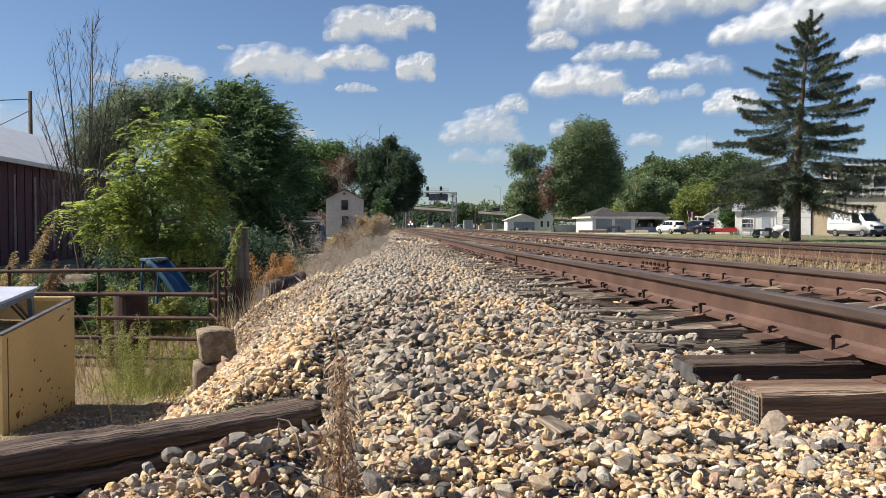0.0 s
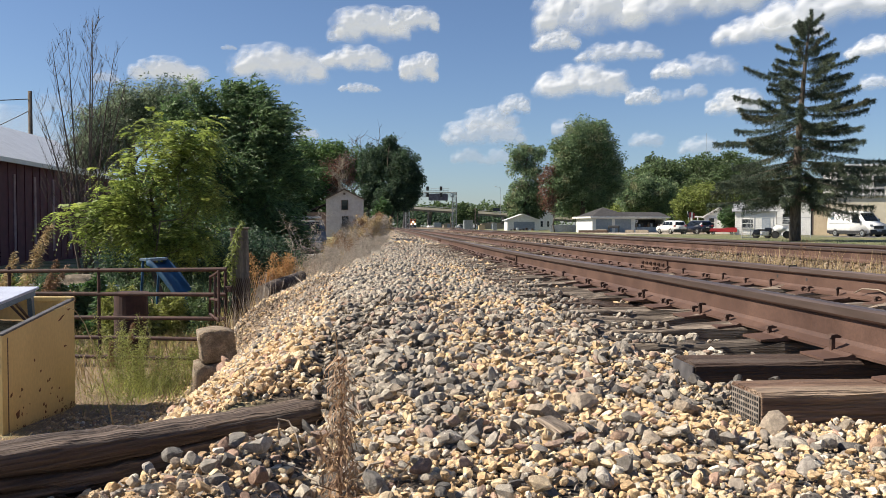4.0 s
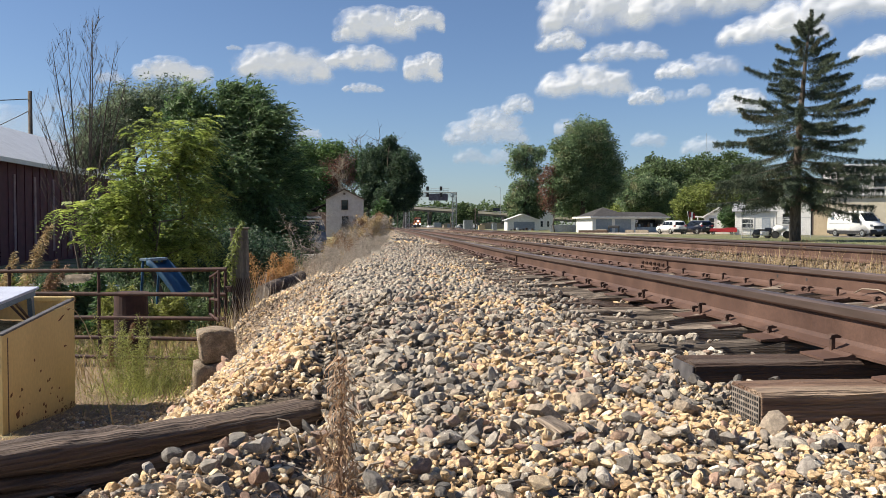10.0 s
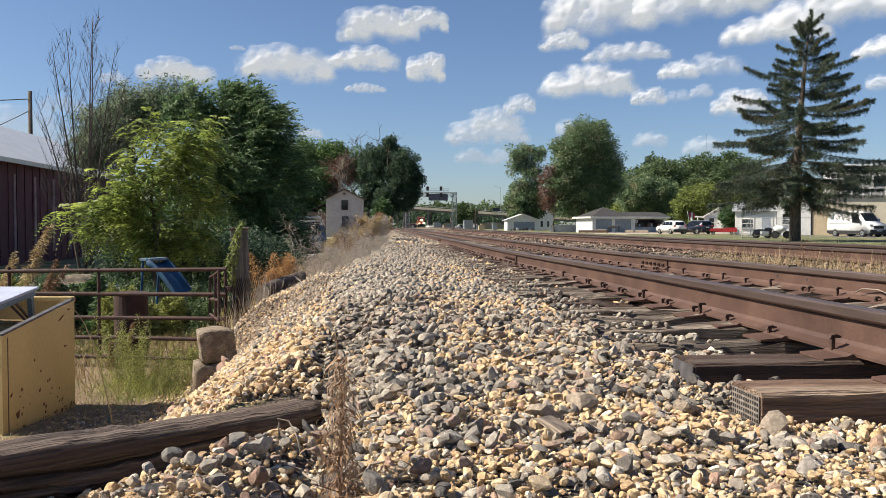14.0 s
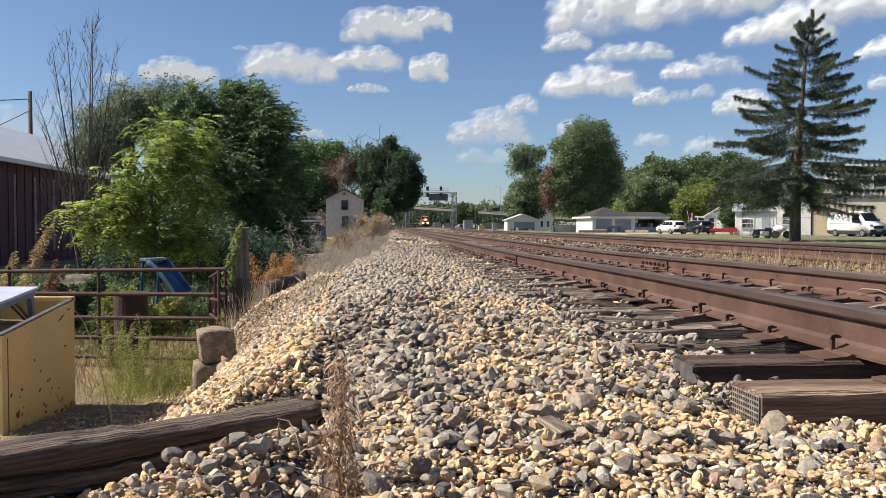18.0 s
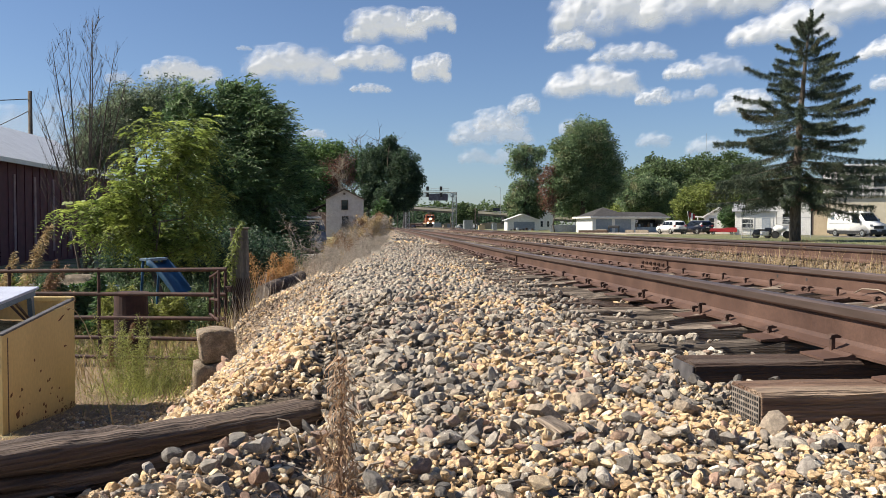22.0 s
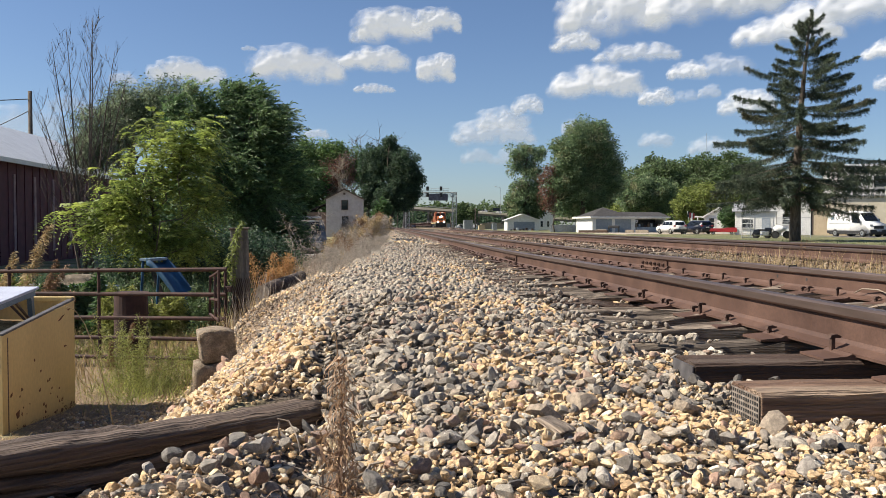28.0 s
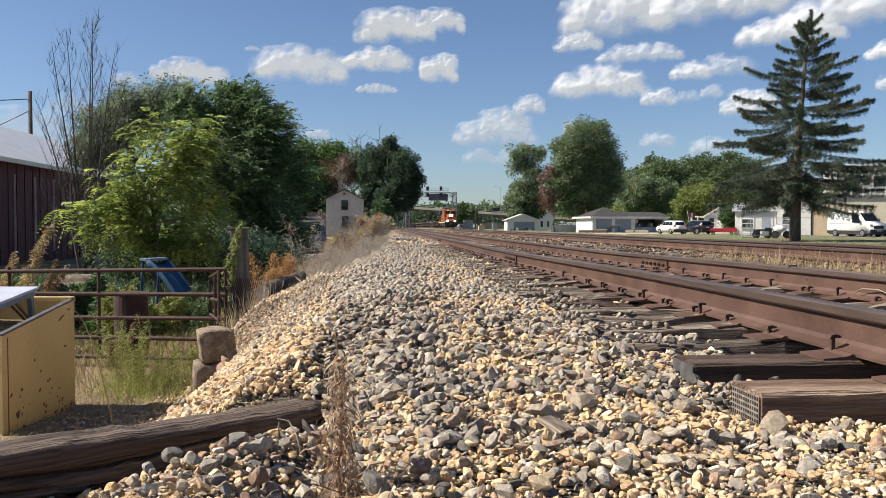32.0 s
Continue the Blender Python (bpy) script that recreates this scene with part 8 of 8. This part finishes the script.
for i, (x, y) in enumerate(((19.8, 330), (24.0, 335), (29.0, 300), (33.0, 290), (13.0, 345))):
    c = road_car("parked car in the yard beyond the bridge", (M_CARWHITE, M_BLACK, M_STEEL, M_CARWHITE, M_CARNAVY)[i])
    c.matrix_basis = pose(x, y, -0.68, 0, 0, 20 * i)
    tagged(c, group="cars beyond the bridge")
for i, (x, y, w, h, mt) in enumerate(((33, 310, 7, 2.6, M_WHITE), (44, 320, 9, 2.8, M_CONC), (24.5, 300, 4, 2.4, M_CONC))):
    t = empty("storage_shed", pose(x, y, -0.72), "small gabled storage shed beyond the tracks", "shed", "far sheds")
    part("wall", aprism([(-w / 2, 0), (w / 2, 0), (w / 2, h * 0.75), (0, h), (-w / 2, h * 0.75)], 0, 5, 'y'), mt, t)
    gable_roof(t, -w / 2, w / 2, 0, 5, h * 0.75, h, M_ROOFDARK, 0.2, 0.1)
    part("door", abox(-0.6, 0.6, -0.05, -0.005, 0, 2), M_GREYDOOR, t)


def woods(name, xs, y_of, tops, n, clump, leaf, per, material, seedling, label, base=-2.0, depth=40):
    """Far woods: clumps of big leaves massed under an uneven top line."""
    r = np.random.default_rng(seedling)
    x = r.uniform(xs[0], xs[-1], n)
    top = np.interp(x, xs, tops)
    k = r.uniform(0, 1, n) ** 0.55
    bumps = 1 + 0.10 * np.sin(x / clump * 0.8) + 0.06 * np.sin(x / clump * 2.1 + 1)
    z = base + (top - base) * k * bumps - clump * 0.3
    y = y_of + depth * k + r.uniform(-0.2, 0.2, n) * depth
    v, f = leaf_cloud(r, np.stack([x, y, z], -1), np.full(n, clump) * r.uniform(0.6, 1.3, n), per, leaf, 0.2, 1.6)
    return tagged(new(name, fast_mesh(name, v, f, material)), label, "woods", kind="stuff")


woods("wooded_hill", [118, 130, 141, 153, 161, 168, 177, 186, 201, 231, 290], 415, [18, 31, 35, 36.5, 33, 39, 41, 42, 40, 30, 22], 1100, 4.2, 1.9, 45, M_LEAF_MID, 301,
      "wooded hillside of mixed green trees", -1, 90)
woods("wooded_hill", [105, 130, 150, 170, 190, 230], 330, [12, 17, 16, 20, 22, 16], 420, 3.4, 1.5, 45, M_LEAF_YEL, 302, "yellow-green trees at the foot of the hill", -1, 40)
woods("far_woods", [-260, -60, 0, 40, 90, 160, 320], 720, [22, 25, 26, 22, 21, 24, 26], 900, 5.5, 2.6, 40, M_LEAF_MID, 303, "distant line of trees beyond the bridge", -2, 40)
# dark leaf colour here paints in the gloom seen beneath the deck
woods("far_woods", [-60, 0, 20, 60, 120], 560, [9, 10, 11, 10, 9], 420, 3.5, 1.7, 40, M_LEAF_DUSK, 304, "trees behind the bridge piers, darkened for under-deck shade", -2, 20)
woods("far_woods", [-140, -60, -30, -12], 230, [17, 16, 15, 13], 420, 3.4, 1.5, 45, M_LEAF_DARK, 305, "dark trees behind the yard", -2, 30)
m = empty("radio_mast", pose(206, 495, 30), "thin radio mast on the wooded hill", "mast")
part("mast", atube((0, 0, 0), (0, 0, 30), 0.3, 0.12, 6), M_STEEL, m)


# ---- the train ----
def locomotive():
    """A wide-cab freight locomotive, its nose towards -y; rail level at z = 0."""
    t = empty("locomotive", pose(16.4, 492, 0.02), "orange and black freight locomotive with lit headlamps", "locomotive")
    part("frame", abox(-1.5, 1.5, 0.2, 21.8, 1.05, 1.55, bevel=0.05), M_BLACK, t)
    part("pilot", aprism([(-1.5, 0.15), (1.5, 0.15), (1.5, 1.5), (-1.5, 1.5)], 0.0, 0.35, 'y'), M_BLACK, t, "black pilot plate with steps")
    nose = bmesh.new()
    prism(nose, [(0.5, 1.55), (0.5, 2.85), (0.85, 3.25), (2.2, 3.35), (2.2, 1.55)], -0.95, 0.95, 'x')
    bmesh.ops.bevel(nose, geom=nose.edges[:], offset=0.12, segments=2, affect='EDGES')
    part("nose", nose, M_ORANGE, t, "orange sloped nose")
    cab = bmesh.new()
    prism(cab, [(1.9, 1.55), (1.9, 3.2), (2.15, 4.25), (2.5, 4.62), (4.6, 4.62), (4.6, 1.55)], -1.52, 1.52, 'x')
    bmesh.ops.bevel(cab, geom=cab.edges[:], offset=0.10, segments=2, affect='EDGES')
    part("cab", cab, M_ORANGE, t, "orange driver's cab")
    part("cab_roof", abox(-1.3, 1.3, 2.45, 4.7, 4.60, 4.72, bevel=0.04), M_BLACK, t)
    for s in (-1, 1):
        quad_pane(t, [(s * 0.12, 1.86, 3.42), (s * 1.25, 1.86, 3.42), (s * 1.2, 2.06, 4.15), (s * 0.12, 2.06, 4.15)], name="cab_window")
        quad_pane(t, [(s * 1.53, 2.6, 3.3), (s * 1.53, 3.9, 3.3), (s * 1.53, 3.9, 4.0), (s * 1.53, 2.6, 4.0)], name="side_window")
        part("ditch_lamp", atube((s * 0.9, 0.02, 1.62), (s * 0.9, -0.06, 1.62), 0.22, 0.22, 14), M_HEADLAMP, t, "bright lit ditch lamp")
        part("number_box", abox(s * 0.55 - 0.3, s * 0.55 + 0.3, 2.06, 2.16, 4.28, 4.46), M_WHITE, t)
        part("handrail", atube((s * 1.45, 0.3, 2.5), (s * 1.45, 21.5, 2.5), 0.03, 0.03, 6), M_ORANGE, t)
        for i in range(14):
            part("stanchion", atube((s * 1.45, 0.35 + i * 1.62, 1.5), (s * 1.45, 0.35 + i * 1.62, 2.5), 0.025, 0.025, 5), M_ORANGE, t)
        part("stripe", abox(s * 1.505, s * 1.515, 0.3, 21.6, 1.2, 1.45), M_YELLOW, t, "yellow side stripe")
    part("headlamp", atube((-0.17, 0.80, 3.02), (-0.17, 0.42, 3.02), 0.22, 0.22, 14), M_HEADLAMP, t, "bright lit headlamp")
    part("headlamp", atube((0.17, 0.80, 3.02), (0.17, 0.42, 3.02), 0.22, 0.22, 14), M_HEADLAMP, t, "bright lit headlamp")
    part("nose_band", abox(-0.8, 0.8, 0.42, 0.5, 2.05, 2.4), M_BLACK, t, "black band across the nose")
    part("hood", abox(-1.0, 1.0, 4.62, 21.0, 1.55, 4.35, bevel=0.10), M_ORANGE, t, "orange engine hood")
    part("hood_top", abox(-0.85, 0.85, 4.8, 20.8, 4.36, 4.55, bevel=0.05), M_BLACK, t)
    part("radiator", abox(-1.5, 1.5, 16.5, 20.5, 3.5, 4.50, bevel=0.06), M_BLACK, t, "flared radiator section")
    part("fuel_tank", abox(-1.3, 1.3, 8.2, 13.6, 0.35, 1.05, bevel=0.15), M_BLACK, t)
    part("coupler", abox(-0.2, 0.2, -0.55, 0.05, 0.75, 1.05, bevel=0.05), M_IRON, t)
    for y0 in (1.8, 15.4):
        part("bogie", abox(-1.25, 1.25, y0, y0 + 4.6, 0.45, 0.95, bevel=0.08), M_BLACK, t)
        for i in range(3):
            for s in (-1, 1):
                part("wheel", atube((s * 0.68, y0 + 0.6 + i * 1.7, 0.52), (s * 0.80, y0 + 0.6 + i * 1.7, 0.52), 0.52, 0.52, 20), M_IRON, t)
    return t


def flat_car():
    t = empty("flat_wagon", pose(16.4, 515, 0.02), "low rust-brown flat wagon with end bulkheads", "wagon", "wagons of the train")
    part("deck", abox(-1.45, 1.45, 0.5, 18.3, 0.95, 1.30, bevel=0.03), M_GATE, t)
    for s in (-1, 1):
        part("side_sill", abox(s * 1.46 - 0.03, s * 1.46 + 0.03, 0.5, 18.3, 0.6, 1.28), M_GATE, t)
        for i in range(9):
            part("stake_pocket", abox(s * 1.52 - 0.05, s * 1.52 + 0.05, 1.0 + 2.05 * i, 1.2 + 2.05 * i, 0.8, 1.5), M_GATE, t)
    for y in (0.6, 17.9):
        part("bulkhead", abox(-1.4, 1.4, y, y + 0.25, 1.30, 1.95, bevel=0.03), M_CONC, t, "pale end bulkhead")
    part("load", abox(-1.2, 1.2, 3.0, 8.0, 1.31, 1.72, bevel=0.05), M_TIE, t, "low stack of timber")
    part("load", abox(-1.2, 1.2, 10.5, 15.0, 1.31, 1.62, bevel=0.05), M_TRIM, t, "low stack of steel")
    for y0 in (1.4, 15.2):
        part("bogie", abox(-1.1, 1.1, y0, y0 + 2.2, 0.40, 0.80, bevel=0.06), M_BLACK, t)
        for i in range(2):
            for s in (-1, 1):
                part("wheel", atube((s * 0.68, y0 + 0.4 + i * 1.4, 0.42), (s * 0.80, y0 + 0.4 + i * 1.4, 0.42), 0.42, 0.42, 16), M_IRON, t)
    return t


LOCO = locomotive()
WAGONS = [flat_car()]
for i in range(15):
    WAGONS.append(copy_thing(WAGONS[0], pose(16.4, 515, 0.02)))


# ---- clouds ----
def cloud_mat():
    m = bpy.data.materials.new("cloud")
    m.use_nodes = True
    n, l = m.node_tree.nodes, m.node_tree.links
    n.remove(n["Principled BSDF"])
    at, tc = n.new("ShaderNodeAttribute"), n.new("ShaderNodeTexCoord")
    at.attribute_name = "thickness"
    mp = n.new("ShaderNodeMapping")
    mp.inputs["Scale"].default_value = (1, 1, 1.5)
    l.new(tc.outputs["Object"], mp.inputs[0])
    nz = n.new("ShaderNodeTexNoise")
    nz.inputs["Scale"].default_value, nz.inputs["Detail"].default_value, nz.inputs["Roughness"].default_value = 0.014, 7, 0.54
    l.new(mp.outputs[0], nz.inputs["Vector"])
    mul = n.new("ShaderNodeMath")
    mul.operation = 'MULTIPLY_ADD'
    mul.inputs[1].default_value, mul.inputs[2].default_value = 0.8, -0.40
    l.new(nz.outputs[0], mul.inputs[0])
    ad = n.new("ShaderNodeMath")
    l.new(mul.outputs[0], ad.inputs[0])
    l.new(at.outputs["Fac"], ad.inputs[1])
    r = n.new("ShaderNodeMapRange")
    r.interpolation_type = 'SMOOTHSTEP'
    r.inputs[1].default_value, r.inputs[2].default_value = -0.22, 0.95
    l.new(ad.outputs[0], r.inputs[0])
    inf = n.new("ShaderNodeObjectInfo")
    thick = n.new("ShaderNodeMath")
    thick.operation = 'MULTIPLY'
    l.new(r.outputs[0], thick.inputs[0])
    l.new(inf.outputs["Alpha"], thick.inputs[1])
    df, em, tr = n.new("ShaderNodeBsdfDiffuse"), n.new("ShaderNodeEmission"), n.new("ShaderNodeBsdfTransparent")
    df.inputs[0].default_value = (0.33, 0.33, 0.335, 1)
    # even glow added in place of daylight scattered within the cloud
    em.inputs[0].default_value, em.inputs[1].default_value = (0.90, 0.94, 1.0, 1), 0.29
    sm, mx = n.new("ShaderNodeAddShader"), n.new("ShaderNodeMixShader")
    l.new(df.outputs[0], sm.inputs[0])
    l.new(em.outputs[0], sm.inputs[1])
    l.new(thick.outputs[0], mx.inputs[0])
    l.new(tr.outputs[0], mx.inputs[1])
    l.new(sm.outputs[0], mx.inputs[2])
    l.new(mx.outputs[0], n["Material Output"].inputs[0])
    return m


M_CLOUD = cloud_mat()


def cloud(x, y, z, w, h, puffs, seedling, thin, label):
    """A billowing cloud bank w wide and h high, flattish below, thinning out at its ragged edges."""
    r = np.random.default_rng(seedling)
    nx, nz = 72, 44
    X, Z = np.meshgrid(np.linspace(-w * 0.74, w * 0.74, nx), np.linspace(-h * 0.85, h * 0.85, nz))
    px = np.linspace(-0.40, 0.40, puffs) * w + r.normal(0, 0.03, puffs) * w
    dome = np.sqrt(np.maximum(0.05, 1 - (px / (0.50 * w)) ** 2)) * r.uniform(0.7, 1.0, puffs)
    pr = h * 0.46 * np.maximum(0.45, dome)
    pz = -h * 0.42 + pr * 0.75 + np.maximum(0, h * 0.95 * dome - 1.6 * pr) * r.uniform(0.3, 1.0, puffs)
    dens, bulge = np.full(X.shape, -1.0), np.zeros(X.shape)
    for a, b, c in zip(px, pz, pr):
        d = np.hypot((X - a) / (c * 1.35), (Z - b) / c)
        dens = np.maximum(dens, 1.12 - d)
        bulge = np.maximum(bulge, c * np.sqrt(np.maximum(0, 1.5 - d * d)))
    rough = np.array([[noise.fractal(Vector((p / h * 3.0 + seedling, q / h * 3.6, 0.3)), 0.9, 2.1, 5) for p, q in zip(a, b)] for a, b in zip(X, Z)])
    dens = dens + 0.38 * rough - 0.9 * smooth(0.40, 0.80, -Z / h) - 1.6 * smooth(0.54, 0.73, np.abs(X) / w) - 1.6 * smooth(0.54, 0.82, Z / h)
    Y = -bulge * 0.8 - rough * h * 0.05
    V = np.stack([X, Y, Z], -1).reshape(-1, 3)
    k = np.arange(len(V)).reshape(X.shape)
    F = np.stack([k[:-1, :-1], k[:-1, 1:], k[1:, 1:], k[1:, :-1]], -1).reshape(-1, 4)
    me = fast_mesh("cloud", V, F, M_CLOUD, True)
    me.attributes.new("thickness", 'FLOAT', 'POINT').data.foreach_set("value", dens.astype(np.float32).ravel())
    ob = new("cloud", me)
    ob.color = (1, 1, 1, thin)
    ob.matrix_basis = pose(x, y, z, 0, 0, math.degrees(math.atan2(-x, y)))
    return tagged(ob, label, "cloud", "clouds")


CLOUDS = []
for i, (x, y, z, w, h, p, thin) in enumerate((
    (-52, 2204, 550, 204, 100, 13, 1),
    (72, 2122, 550, 114, 73, 11, 0.95),
    (-769, 2880, 550, 247, 99, 15, 1),
    (-370, 2746, 550, 323, 136, 15, 1),
    (-105, 2625, 550, 226, 89, 15, 1),
    (111, 2769, 550, 119, 99, 9, 1),
    (-110, 3173, 550, 176, 41, 24, 0.7),
    (-485, 2491, 550, 49, 16, 18, 0.5),
    (515, 1988, 550, 267, 144, 12, 0.95),
    (723, 1884, 550, 345, 117, 17, 0.9),
    (498, 2339, 550, 135, 64, 13, 0.85),
    (729, 2469, 550, 282, 68, 23, 0.7),
    (1051, 2141, 550, 280, 98, 17, 0.95),
    (1113, 1912, 550, 384, 125, 18, 0.85),
    (1507, 2331, 550, 179, 73, 15, 0.9),
    (757, 3002, 550, 364, 137, 16, 0.95),
    (1006, 2743, 550, 130, 76, 12, 0.8),
    (1097, 2647, 550, 179, 86, 13, 0.5),
    (1091, 3313, 550, 133, 80, 12, 0.8),
    (1256, 3151, 550, 79, 60, 10, 0.45),
    (1551, 3443, 550, 221, 122, 12, 0.95),
    (577, 3565, 550, 129, 98, 10, 0.7),
    (546, 4111, 550, 266, 136, 13, 0.6),
    (557, 4672, 548, 527, 161, 19, 0.65),
    (482, 4677, 413, 175, 94, 12, 0.4),
    (666, 4663, 407, 154, 107, 10, 0.4),
    (1540, 4599, 511, 188, 101, 12, 0.45),
    (1855, 4575, 470, 228, 114, 13, 0.45),
    (1860, 2914, 550, 87, 61, 10, 0.6),
    (-468, 4743, 550, 134, 74, 12, 0.6),
    (-1037, 3035, 550, 91, 51, 12, 0.55),
    (1015, 4467, 550, 126, 110, 9, 0.5),
    (-2127, 4781, 550, 609, 250, 15, 0.4),
    (-1490, 3727, 550, 206, 90, 14, 0.3),
    (1202, 3282, 550, 106, 58, 12, 0.3),
    (-1649, 2688, 550, 384, 146, 16, 0.9),
    (2987, 3821, 550, 461, 173, 16, 0.7),
)):
    CLOUDS.append(cloud(x, y, z, w, h, p, 400 + i, thin, "white cumulus cloud drifting in a blue sky" if thin > 0.75 else "thin pale wisp of cloud"))


# ---- what moves ----
def motions():
    run = ((0, 492), (6, 425), (12, 365), (19, 306), (25, 255), (32, 194))
    walk(LOCO, [(t, pose(16.4, y, 0.02)) for t, y in run])
    for i, w in enumerate(WAGONS):
        walk(w, [(t, pose(16.4, y + 22.6 + 18.9 * i, 0.02)) for t, y in run])
    # two cars over the bridge; they wait beyond its far end at first
    for car, k, v, lane in ((ROAD_CAR_A, 0.818, 0.184, -2.6), (ROAD_CAR_B, 0.965, 0.1535, -2.0)):
        m = BRIDGE.matrix_basis
        far = 2.4
        start = 28 - (far - k) / v
        def on(q):
            return m @ pose(52.4 * q, lane, 1.3, 0, 0, 180)
        walk(car, [(0, on(far)), (start, on(far)), (start + 0.5, on(far - 0.3 * v)), (28, on(k)), (32, on(k - 4 * v))])
    for c in CLOUDS:
        m = c.matrix_basis.copy()
        walk(c, [(0, m), (32, Matrix.Translation((80, 10, 0)) @ m)])
    # wind in the near trees and weeds
    r = random.Random(17)
    for boughs, amp, beat in ((BIG_BOUGHS, 1.0, 1.3), (YOUNG_BOUGHS, 1.3, 1.0), (SPRUCE_BOUGHS, 0.25, 1.6)):
        for b in boughs:
            ph = r.uniform(0, 6)
            rows, t = [], 0.0
            while t < 32.0:
                g = 0.5 + 0.5 * math.sin(0.45 * t + 0.3)
                rows.append((t, pose(0, 0, 0, amp * 0.4 * math.sin(1.9 * t + ph), amp * (0.25 + 0.9 * g) * math.sin(2.6 * t + ph), 0)))
                t += beat * 0.5
            walk(b, rows + [(32.0, rows[0][1])])
    for i, f in enumerate(FLAG):
        m = f.matrix_basis.copy()
        walk(f, [(0.8 * k, m @ pose(0, 0, 0.05 * math.sin(k + i), 0, 0, 12 * math.sin(k * 2.1 - i))) for k in range(41)])


motions()
